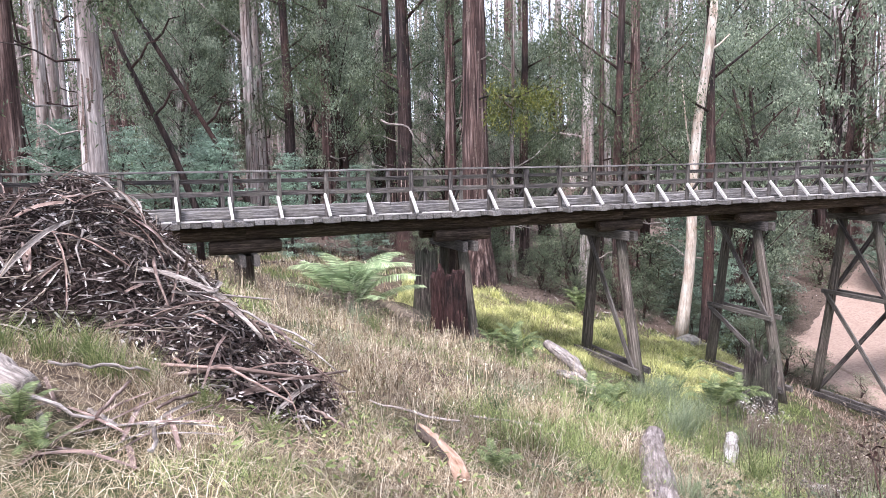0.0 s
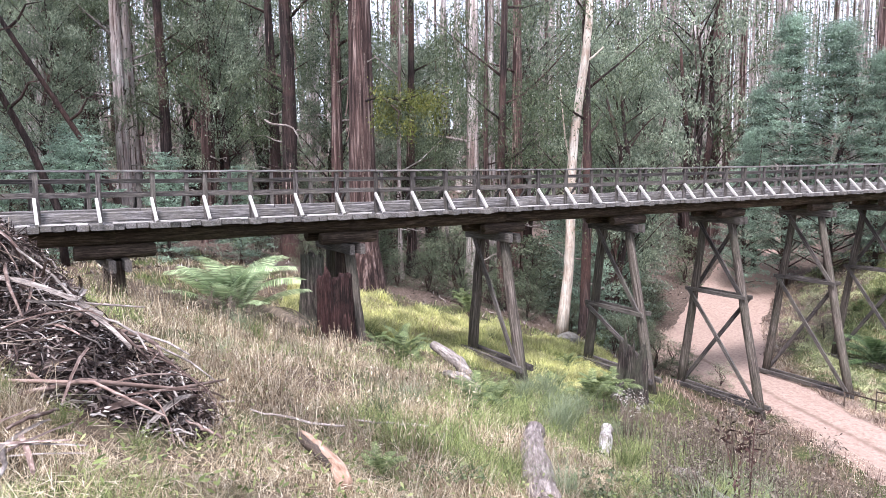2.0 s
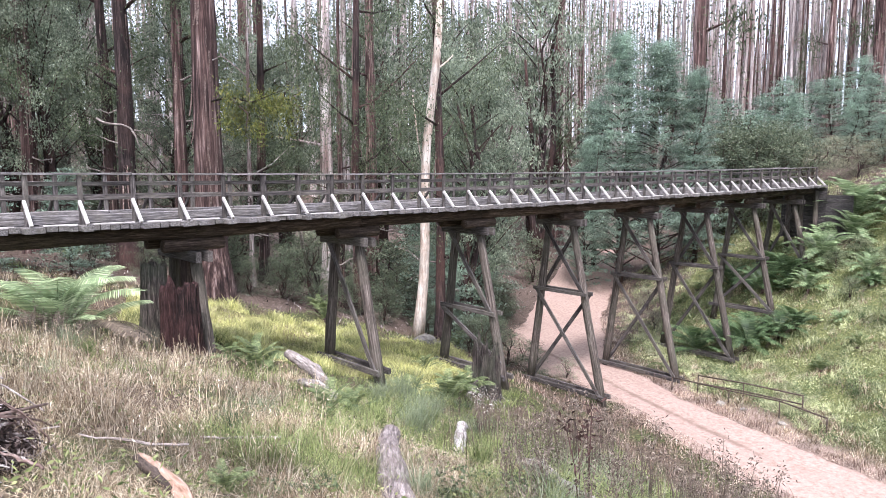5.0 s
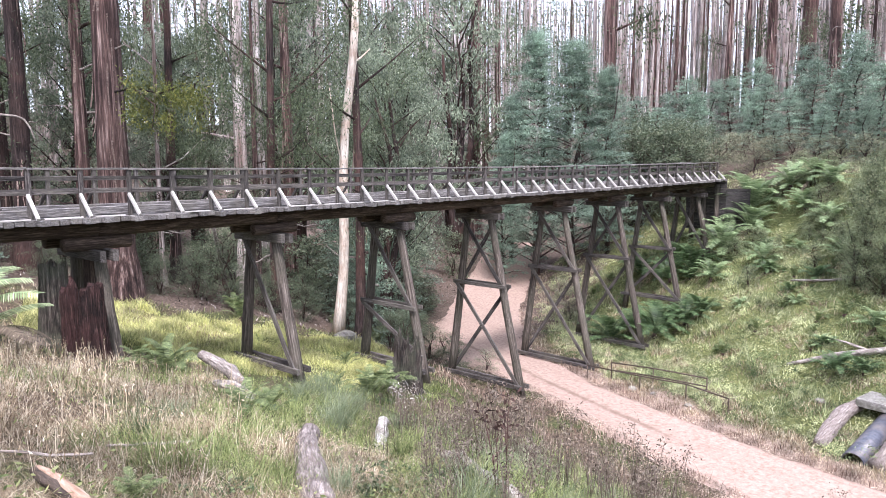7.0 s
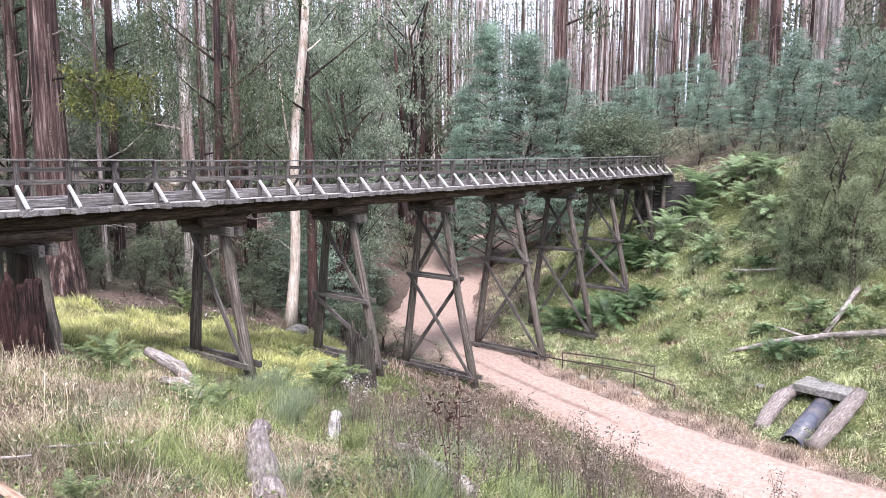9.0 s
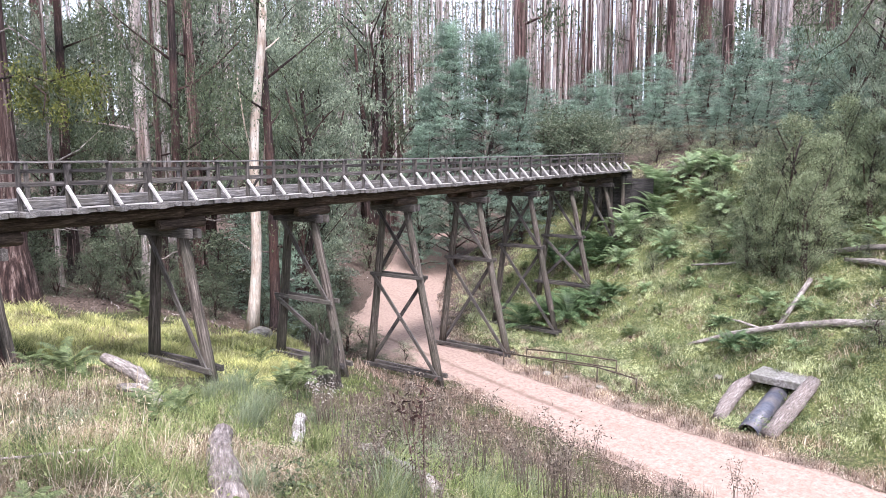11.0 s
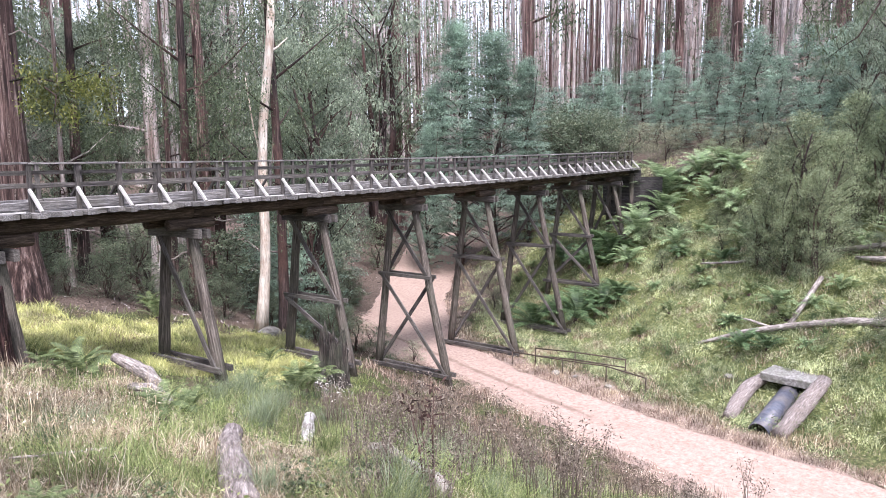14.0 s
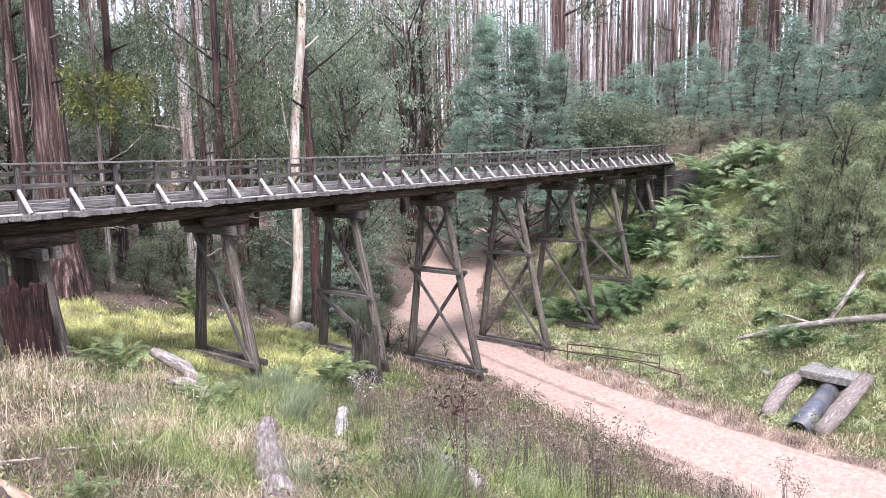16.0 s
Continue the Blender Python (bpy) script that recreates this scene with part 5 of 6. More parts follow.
    for k in range(76):
        x, y = rng.uniform(27, 48), rng.uniform(9, 40)
        if x - (24.6 + 0.25 * (y - 10)) > 2.2:
            small.append((x, y, rng.uniform(0.5, 1.15)))
    for k in range(16):
        x, y = rng.uniform(-12, 18), rng.uniform(33, 42)
        small.append((x, y, rng.uniform(0.8, 1.5)))
    for k, (x, y, s) in enumerate(small):
        m = Matrix.LocRotScale((x, y, ground(x, y)), Euler((0, 0, rng.uniform(0, 6.28))), (s,) * 3)
        if k == 0:
            g.matrix_basis = m
        else:
            copy_thing(g, m @ Matrix.Diagonal((1 / g.scale.x,) * 3 + (1,)))


build_ferns()

# ---- heap of raked bark and branches ----


def heap_top(x, y):
    x, y = np.asarray(x, float), np.asarray(y, float)
    g = height(x, y)
    r = np.hypot((x + 3.6) / np.where(x > -3.6, 1.25, 1.55), (y - 7.3) / np.where(y < 7.3, 2.5, 1.9))
    main = 1.32 * np.sign(1 - r * r) * np.abs(np.clip(1 - r * r, -0.2, 1)) ** 0.95
    r3 = np.hypot((x + 5.4) / 3.4, (y - 7.0) / 1.75)
    left = 1.05 * np.clip(1.08 - r3 ** 1.6, -0.2, 1)
    u = (x + 2.5) * 0.74 - (y - 6.35) * 0.67
    w = (x + 2.5) * 0.67 + (y - 6.35) * 0.74
    r2 = np.hypot(u / 2.1, w / 1.0)
    tail = 0.6 * np.clip(1 - r2, -0.2, 1)
    lump = 0.09 * np.sin(3.1 * x + 1) * np.sin(2.7 * y) + 0.04 * np.sin(6.3 * x - 4.1 * y)
    h = np.maximum(np.maximum(main, left), tail)
    return g + np.where(h > 0, h + lump * np.clip(h * 3, 0, 1), h)


def ribbon(length, width, rng, curl=0.6, seg=4, thick=0.006):
    """A curled strip of bark lying along x."""
    vs, fs = [], []
    b = rng.uniform(-curl, curl)
    tw = rng.uniform(-0.9, 0.9)
    for i in range(seg + 1):
        q = i / seg - 0.5
        w = width * (1 - 1.3 * q * q) / 2
        a = tw * q
        c = Vector((length * q, length * b * (q * q - 0.25) * 0.6, length * 0.12 * math.cos(q * 3.1)))
        s = Vector((0, math.cos(a), math.sin(a)))
        nn = Vector((0, -math.sin(a), math.cos(a)))
        vs += [c - s * w + nn * w * 0.5, c - nn * thick, c + s * w + nn * w * 0.5]
    for i in range(seg):
        fs += [(3 * i, 3 * i + 1, 3 * i + 4, 3 * i + 3), (3 * i + 1, 3 * i + 2, 3 * i + 5, 3 * i + 4)]
    return vs, fs


def on_heap(rng):
    while True:
        x, y = rng.uniform(-9.0, -0.2), rng.uniform(4.0, 9.6)
        z, g = float(heap_top(x, y)), ground(x, y)
        if z > g + 0.02:
            return x, y, z


def lay(x, y, z, turn, top=heap_top, rng=None, jitter=0.35):
    """A pose on the heap's face, turned about its normal."""
    e = 0.12
    nx = (float(top(x - e, y)) - float(top(x + e, y))) / (2 * e)
    ny = (float(top(x, y - e)) - float(top(x, y + e))) / (2 * e)
    n = Vector((nx, ny, 1)).normalized()
    if rng:
        n = (n + Vector((rng.gauss(0, jitter), rng.gauss(0, jitter), rng.gauss(0, jitter)))).normalized()
    t = Vector((math.cos(turn), math.sin(turn), 0))
    t = (t - n * t.dot(n)).normalized()
    b = n.cross(t)
    return Matrix(((t.x, b.x, n.x, x), (t.y, b.y, n.y, y), (t.z, b.z, n.z, z), (0, 0, 0, 1)))


def build_heap():
    rng, rs = random.Random(51), np.random.RandomState(51)
    heap = thing("debris_heap", "large heap of raked grey-brown bark strips, sticks and leaves", "debris heap")
    xs, ys = np.linspace(-11, 0.4, 90), np.linspace(3.6, 11.5, 64)
    X, Y = np.meshgrid(xs, ys)
    Z = heap_top(X, Y) - 0.05
    i = (np.arange(63)[:, None] * 90 + np.arange(89)[None]).ravel()
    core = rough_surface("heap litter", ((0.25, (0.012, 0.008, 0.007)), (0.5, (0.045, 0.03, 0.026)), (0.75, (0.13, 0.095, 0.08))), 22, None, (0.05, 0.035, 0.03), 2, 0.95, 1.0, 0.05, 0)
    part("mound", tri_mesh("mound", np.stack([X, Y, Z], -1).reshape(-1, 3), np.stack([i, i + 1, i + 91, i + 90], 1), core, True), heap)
    # loose leaves and chips past counting
    items = []
    for k in range(14000):
        x, y, z = on_heap(rng)
        L = rng.choice((0.06, 0.08, 0.11, 0.15, 0.2, 0.3)) * rng.uniform(0.7, 1.3)
        v, f = ribbon(L, rng.uniform(0.006, 0.024), rng, 0.2, 2)
        m = lay(x, y, z + rng.uniform(-0.03, 0.06), rng.uniform(0, 6.28), rng=rng, jitter=0.5)
        items.append(([m @ p for p in v], f))
    tagged(part("chip_litter", mesh_from("chip_litter", *join_data(items), M_litter), heap), kind="stuff")
    pts = np.array([on_heap(rng) for _ in range(34000)]) + rs.normal(0, 0.035, (34000, 3)) + np.array([0, 0, 0.02])
    v, f = leaves(pts, 0.8, 0.075, 0.022, rs, 0.1)
    tagged(part("dry_leaves", tri_mesh("dry_leaves", v, f, M_litter), heap), kind="stuff")
    tw = []
    for k in range(520):
        x, y, z = on_heap(rng)
        L = rng.uniform(0.3, 1.2)
        m = lay(x, y, z + 0.02, rng.uniform(0, 6.28), rng=rng, jitter=0.15)
        b1, b2 = rng.gauss(0, 0.05) * L, rng.gauss(0, 0.05) * L
        v, f = tube_data([(-L / 2, 0, 0), (-L / 6, b1, 0.02), (L / 6, b2, 0.03), (L / 2, b1 + b2, 0)], [0.006, 0.006, 0.005, 0.003], 4, cap=False)
        tw.append(([m @ p for p in v], f))
    for k in range(14):
        x, y, z = on_heap(rng)
        if y > 6.2 and z > ground(x, y) + 0.5:
            L = rng.uniform(0.25, 0.6)
            a = rng.uniform(0, 6.28)
            q = Vector((x, y, z))
            tw.append(tube_data([q, q + Vector((0.5 * math.cos(a), 0.5 * math.sin(a), 0.4)) * L, q + Vector((math.cos(a), math.sin(a), 0.55)) * L], [0.007, 0.005, 0.003], 4, cap=False))
    tagged(part("twig_litter", mesh_from("twig_litter", *join_data(tw), M_weed), heap), kind="stuff")
    # larger strips and branches, one by one
    shapes = [mesh_from("bark_strip", *ribbon(L, w, rng, 0.12, 5), M_strip) for L, w in ((0.7, 0.024), (0.45, 0.036), (0.9, 0.02), (0.35, 0.034), (0.55, 0.05), (1.3, 0.026))]
    for k in range(210):
        x, y, z = on_heap(rng)
        part("bark_strip", rng.choice(shapes), heap, m=lay(x, y, z + 0.03, rng.uniform(-2.2, 1.2), rng=rng, jitter=0.2))
    sticks = [tube("stick", [(-L / 2, 0, 0), (-L / 5, b, 0.03), (L / 5, -b * 0.5, 0.04), (L / 2, b * 0.7, 0)], [r, r * 0.95, r * 0.8, r * 0.5], M_strip if k % 2 else M_fallen, 7, rng, 0.06) for k, (L, b, r) in enumerate(((1.2, 0.06, 0.014), (1.6, 0.1, 0.02), (0.8, 0.04, 0.012), (1.9, -0.12, 0.016), (1.0, -0.05, 0.010)))]
    for k in range(20):
        x, y, z = on_heap(rng)
        part("stick", rng.choice(sticks), heap, m=lay(x, y, z + 0.06, rng.uniform(-1.3, 0.6), rng=rng, jitter=0.2))
    slabs = [mesh_from("bark_slab", *ribbon(L, w, rng, 0.1, 7, 0.012), M_strip if k % 2 else M_fallen) for k, (L, w) in enumerate(((0.9, 0.06), (0.6, 0.08), (1.2, 0.055), (0.45, 0.07), (0.75, 0.05)))]
    for k in range(34):
        x, y, z = on_heap(rng)
        part("bark_slab", rng.choice(slabs), heap, m=lay(x, y, z + 0.03, rng.uniform(-1.9, 0.9), rng=rng, jitter=0.12))
    long_ones = [tube("branch", [(-L / 2, 0, -0.05), (-L / 4, b, 0.04), (0, b * 1.4, 0.07), (L / 4, b, 0.04), (L / 2, -b * 0.5, -0.04)], [r * 0.8, r, r, r * 0.8, r * 0.45], M_strip if k % 2 else M_fallen, 8, rng, 0.08) for k, (L, b, r) in enumerate(((2.2, 0.10, 0.013), (1.7, -0.08, 0.018), (2.5, 0.14, 0.011), (1.4, 0.06, 0.022)))]
    for k in range(12):
        # down the heap's flank towards its tail
        u = rng.random()
        x, y = -3.1 + 2.0 * u + rng.gauss(0, 0.25), 6.9 - 1.1 * u + rng.gauss(0, 0.3)
        part("branch", rng.choice(long_ones), heap, m=lay(x, y, float(heap_top(x, y)) + 0.07, -0.75 + rng.gauss(0, 0.3), rng=rng, jitter=0.08))


build_heap()

# ---- stumps, logs, culvert and fence ----


def stump(name, x, y, radius, tall, material, label, seed, jag=0.35, lean=(0, 0), flute=0.09):
    """A broken, hollowing stump: deep upright ridges, splits, and a splintered top."""
    rng = random.Random(seed)
    n, rings = 64, 9
    vs, fs = [], []
    g = ground(x, y)
    off = Vector((rng.uniform(0, 50), rng.uniform(0, 50), rng.uniform(0, 50)))

    def ridge(a, z, k):
        return noise.noise(Vector((k * math.cos(a), k * math.sin(a), 0.35 * z)) + off)

    tops = []
    for j in range(n):
        a = 2 * math.pi * j / n
        tops.append(tall - jag * (0.5 + 1.3 * ridge(a, 3.0, 2.0)) - 0.5 * jag * abs(ridge(a, 7.0, 9.0)) - rng.uniform(0, 0.25 * jag))
    for i in range(rings + 1):
        q = i / rings
        for j in range(n):
            a = 2 * math.pi * j / n
            z = -0.3 + (tops[j] + 0.3) * q
            r = radius * (1.12 - 0.2 * q + 0.3 * math.exp(-5 * q)) * (1 + 1.6 * flute * ridge(a, z, 1.6) + 1.5 * flute * ridge(a, z, 6.0) - 1.4 * flute * max(0, ridge(a, z, 11.0)) + rng.uniform(-0.02, 0.02))
            vs.append((r * math.cos(a) + lean[0] * z, r * math.sin(a) + lean[1] * z, z))
    for ring, drop in ((0.7, 0.06), (0.45, 0.5)):
        for j in range(n):
            a = 2 * math.pi * j / n
            z = tops[j] - drop * tall * (0.4 + 0.6 * abs(ridge(a, 1.0, 4.0)))
            vs.append((ring * radius * math.cos(a) + lean[0] * z, ring * radius * math.sin(a) + lean[1] * z, z))
    for i in range(rings + 2):
        for j in range(n):
            k = (j + 1) % n
            fs.append((i * n + j, i * n + k, (i + 1) * n + k, (i + 1) * n + j))
    fs.append(tuple((rings + 2) * n + j for j in range(n)))
    ob = new(name, mesh_from(name, vs, fs, material))
    ob.matrix_basis = pose(x, y, g)
    return tagged(ob, label, "stump")


def log(name, pts, radii, material, label, seed, branches=(), cat="log", sink=0.0, sides=12):
    """A fallen log along ground points (x, y, height over the ground)."""
    rng = random.Random(seed)
    P = [Vector((x, y, ground(x, y) + h - sink)) for x, y, h in pts]
    t = thing(name, label, cat)
    fine, rad = [], []
    for i in range(len(P) - 1):
        for q in range(4):
            fine.append(P[i].lerp(P[i + 1], q / 4) + Vector((rng.gauss(0, 0.008), rng.gauss(0, 0.008), rng.gauss(0, 0.008))))
            rad.append((radii[i] + (radii[i + 1] - radii[i]) * q / 4) * rng.uniform(0.94, 1.06))
    fine.append(P[-1])
    rad.append(radii[-1])
    part("stem", pole("stem", fine, rad, material, sides, rng, 0.04, 0.04), t)
    for b in branches:
        Q = [Vector((x, y, ground(x, y) + h)) for x, y, h in b[0]]
        part("branch", pole("branch", Q, b[1], material, 8, rng, 0.05), t)
    return t


def build_things():
    stump("stump", -0.52, 20.0, 0.36, 2.45, M_stump_grey, "tall grey weathered stump beside the bridge pier", 61, 0.14)
    stump("stump", 0.14, 18.9, 0.50, 2.1, M_stump, "big rotten red-brown stump with split sides", 62, 0.3, flute=0.13)
    stump("stump", 10.55, 21.9, 0.50, 2.5, M_stump_grey, "dark grey weathered stump standing before a trestle", 63, 0.75, flute=0.2)
    log("fallen_log", [(2.42, 7.5, 0.11), (2.2, 6.9, 0.11), (2.0, 6.2, 0.1), (1.8, 5.4, 0.07), (1.62, 4.6, 0.02)], [0.115, 0.128, 0.136, 0.142, 0.145], M_log_grey, "short weathered grey log lying in the grass", 64)
    log("fallen_branch", [(-0.22, 5.35, 0.15), (-0.21, 5.3, 0.15), (-0.08, 4.75, 0.13), (0.09, 3.95, 0.07)], [0.03, 0.045, 0.052, 0.05], M_peeled, "broken branch with orange-brown peeling bark", 65, cat="branch")
    br = [(-0.27, 5.38, 0.14), (-0.14, 4.78, 0.13), (0.0, 4.2, 0.09)]
    log("bark_slab", br, [0.03, 0.035, 0.02], M_log, "dark curled bark slab beside the peeled branch", 165, cat="bark")
    log("fallen_log", [(2.34, 15.19, 0.6), (2.61, 14.75, 0.44), (2.78, 14.21, 0.3), (2.86, 13.5, 0.12)], [0.10, 0.135, 0.14, 0.10], M_fallen, "bent bleached log with peeling bark in green grass", 66, [([(2.23, 12.78, 0.16), (2.48, 12.33, 0.2), (2.68, 11.68, 0.1)], [0.07, 0.10, 0.06])])
    log("rotten_log", [(5.7, 12.7, 0.1), (5.2, 11.7, 0.2), (4.84, 10.94, 0.16), (4.3, 9.7, 0.14), (3.7, 8.4, 0.02)], [0.07, 0.10, 0.09, 0.11, 0.07], M_white, "broken white rotten log among weeds", 67)
    log("broken_slab", [(9.75, 20.9, 0.75), (9.5, 20.6, 0.5), (9.1, 20.2, 0.1)], [0.08, 0.13, 0.14], M_stump_grey, "grey splintered slab leaning on the stump", 167)
    log("fallen_log", [(3.75, 6.7, 0.16), (3.5, 5.8, 0.15), (3.42, 5.3, 0.13), (3.2, 4.3, 0.08)], [0.05, 0.07, 0.075, 0.075], M_fallen, "thin pale dead log sunk in the weeds", 168)
    log("sawn_log", [(-3.3, 4.05, 0.07), (-2.75, 3.92, 0.07), (-2.5, 3.86, 0.06)], [0.1, 0.105, 0.1], M_fallen, "short pale log with a rotten red end", 68)
    # sticks and bark on the ground before the heap
    rng = random.Random(69)
    for k, (x, y, turn, L) in enumerate(((-2.05, 4.0, 95, 0.55), (-2.3, 4.35, 35, 0.6), (-2.9, 3.9, -5, 1.0), (-1.75, 4.25, 80, 0.5), (-2.4, 3.6, 12, 0.8), (-1.6, 3.5, 110, 0.4), (-0.9, 4.9, 130, 0.5), (0.6, 6.3, 20, 0.8), (-0.3, 6.0, 160, 0.9))):
        c, s = math.cos(radians(turn)), math.sin(radians(turn))
        log("stick", [(x - c * L / 2, y - s * L / 2, 0.12), (x + 0.01, y, 0.14), (x + c * L / 2, y + s * L / 2, 0.13)], [0.010, 0.013, 0.009], M_fallen if k % 3 else M_strip, "dry pale stick lying on the grass", 70 + k, cat="stick", sides=8)
    forms = [mesh_from("bark_strip", *ribbon(L, w, rng, 0.12, 5), mat) for L, w, mat in ((0.7, 0.04, M_strip), (0.5, 0.05, M_fallen), (0.9, 0.03, M_strip), (0.35, 0.045, M_strip), (0.6, 0.025, M_fallen))]
    for k in range(26):
        x, y = rng.uniform(-2.7, -1.55), rng.uniform(3.2, 4.15)
        ob = new("bark_strip", forms[k % 5])
        ob.matrix_basis = pose(x, y, ground(x, y) + 0.05 + 0.02 * rng.random(), rng.uniform(-8, 8), rng.uniform(-3, 3), rng.uniform(0, 180)) @ Matrix.Diagonal((1, 0.8, 0.25, 1))
        tagged(ob, "curled strip of shed bark lying on dry grass", "bark", "bark strips before the heap")
    # logs down on the far bank
    log("fallen_tree", [(30.6, 20.1, 0.15), (31.4, 18.2, 0.25), (32.2, 16.3, 0.3), (32.4, 13.7, 0.3), (32.5, 11.1, 0.3), (33.0, 6.0, 0.3)], [0.08, 0.13, 0.16, 0.17, 0.18, 0.2], M_fallen, "long grey fallen tree forked across the bank", 91, [([(32.2, 16.3, 0.3), (34.0, 16.3, 0.45), (35.4, 16.4, 0.5)], [0.12, 0.13, 0.13]), ([(32.0, 16.9, 0.3), (32.4, 18.3, 0.35), (32.7, 19.4, 0.2)], [0.08, 0.07, 0.04])], "fallen tree")
    log("fallen_tree", [(38.2, 17.5, 0.35), (38.1, 15.2, 0.4), (37.9, 13.0, 0.4), (37.9, 8.0, 0.4)], [0.11, 0.15, 0.17, 0.2], M_fallen, "pale fallen trunk high on the bank", 92, cat="fallen tree")
    log("fallen_tree", [(37.5, 15.7, 0.3), (37.0, 14.0, 0.35), (36.5, 12.5, 0.3), (35.4, 8.0, 0.3)], [0.12, 0.15, 0.17, 0.2], M_fallen, "pale fallen trunk lying down the bank", 93, cat="fallen tree")
    log("fallen_branch", [(37.0, 24.4, 0.35), (37.3, 22.2, 0.3), (37.5, 20.1, 0.35)], [0.06, 0.08, 0.08], M_fallen, "pale dead branch lying on the slope", 94, cat="branch")
    # culvert
    rng = random.Random(95)
    cul = thing("culvert", "stone-dressed culvert outlet with a grey pipe under a slab", "culvert")
    bx, by, g = 28.75, 14.25, -8.05

    def box_at(name, c, sx, sy, sz, mat, turn, label=""):
        a = Vector(c)
        d = Vector((math.cos(radians(turn)), math.sin(radians(turn)), 0))
        part(name, beam(name, a - d * sx / 2, a + d * sx / 2, sy, sz, mat, rng=rng, wob=0.02, seg=5, cham=0.07), cul, label)

    box_at("slab", (bx, by, g + 0.05), 2.1, 1.5, 0.34, M_concrete, 97, "rough mossy concrete slab")
    box_at("headwall", (bx + 0.45, by, g - 0.75), 2.2, 0.3, 1.3, M_concrete, 97)
    for P, rad in ((((28.5, 15.3, -8.2), (27.4, 15.4, -8.45), (26.3, 15.25, -8.85), (25.1, 14.95, -9.2)), (0.24, 0.30, 0.32, 0.26)), (((28.9, 12.95, -7.85), (27.6, 12.85, -8.2), (26.2, 12.75, -8.65), (24.8, 12.65, -9.1)), (0.27, 0.31, 0.33, 0.3))):
        fine = [Vector(P[i]).lerp(Vector(P[i + 1]), q / 4) for i in range(3) for q in range(4)] + [Vector(P[3])]
        rr = [rad[i] + (rad[i + 1] - rad[i]) * q / 4 for i in range(3) for q in range(4)] + [rad[3]]
        part("wing_log", pole("wing_log", fine, [r * rng.uniform(0.93, 1.07) for r in rr], M_log_grey, 16, rng, 0.05, 0.06), cul, "barked log wing wall")
    a, b = Vector((28.4, 14.1, -8.55)), Vector((24.7, 13.42, -9.22))
    n = 20
    vs, fs = [], []
    d = (b - a).normalized()
    u = Vector((0, 1, 0)) - d * d.y
    u.normalize()
    w = d.cross(u)
    for p, r in ((a, 0.40), (b, 0.40), (b, 0.36), (a, 0.36)):
        for j in range(n):
            t = 2 * math.pi * j / n
            vs.append(p + (u * math.cos(t) + w * math.sin(t)) * r)
    for i in range(4):
        for j in range(n):
            k = (j + 1) % n
            fs.append((i * n + j, i * n + k, ((i + 1) % 4) * n + k, ((i + 1) % 4) * n + j))
    part("pipe", mesh_from("pipe", vs, fs, M_pipe, True), cul, "smooth grey drain pipe")
    # pipe railing between track and bank
    rail = thing("pipe_railing", "low rusty iron pipe railing beside the dirt track", "railing")
    path = [(22.9, 26.0), (23.8, 23.2), (24.4, 20.9), (24.8, 18.9)]
    back = [(24.0, 25.4), (24.9, 23.4), (25.8, 20.9)]
    for line, hs in ((path, (0.75,)), (back, (0.85, 0.45))):
        for h in hs:
            P = [Vector((x, y, ground(x, y) + h)) for x, y in line]
            part("rail", tube("rail", P, [0.034] * len(P), M_iron, 6), rail)
        for x, y in line:
            part("post", tube("post", [(x, y, ground(x, y) - 0.2), (x, y, ground(x, y) + max(hs) + 0.03)], [0.03, 0.03], M_iron, 6), rail)
    for k, (x, y, r) in enumerate(((23.6, 23.5, 0.2), (24.0, 20.4, 0.15), (11.2, 30.1, 0.5), (12.0, 30.2, 0.3), (28.4, 17.0, 0.2), (23.9, 22.4, 0.14), (3.9, 13.0, 0.16), (2.5, 11.5, 0.14))):
        rr = random.Random(600 + k)
        bm = bmesh.new()
        bmesh.ops.create_icosphere(bm, subdivisions=2, radius=r)
        for v in bm.verts:
            v.co = Vector((v.co.x * 1.25, v.co.y, v.co.z * 0.75)) * (1 + 0.18 * noise.noise(v.co * 3.1 / r + Vector((k, 0, 0))) + rr.uniform(-0.04, 0.04))
        me = bpy.data.meshes.new("rock")
        bm.to_mesh(me)
        bm.free()
        me.materials.append(M_stone)
        ob = new("rock", me)
        ob.matrix_basis = pose(x, y, ground(x, y) + 0.25 * r, 0, 0, rr.uniform(0, 360))
        tagged(ob, "pale weathered rock half sunk in grass", "rock")


build_things()

# ---- weeds and grass ----


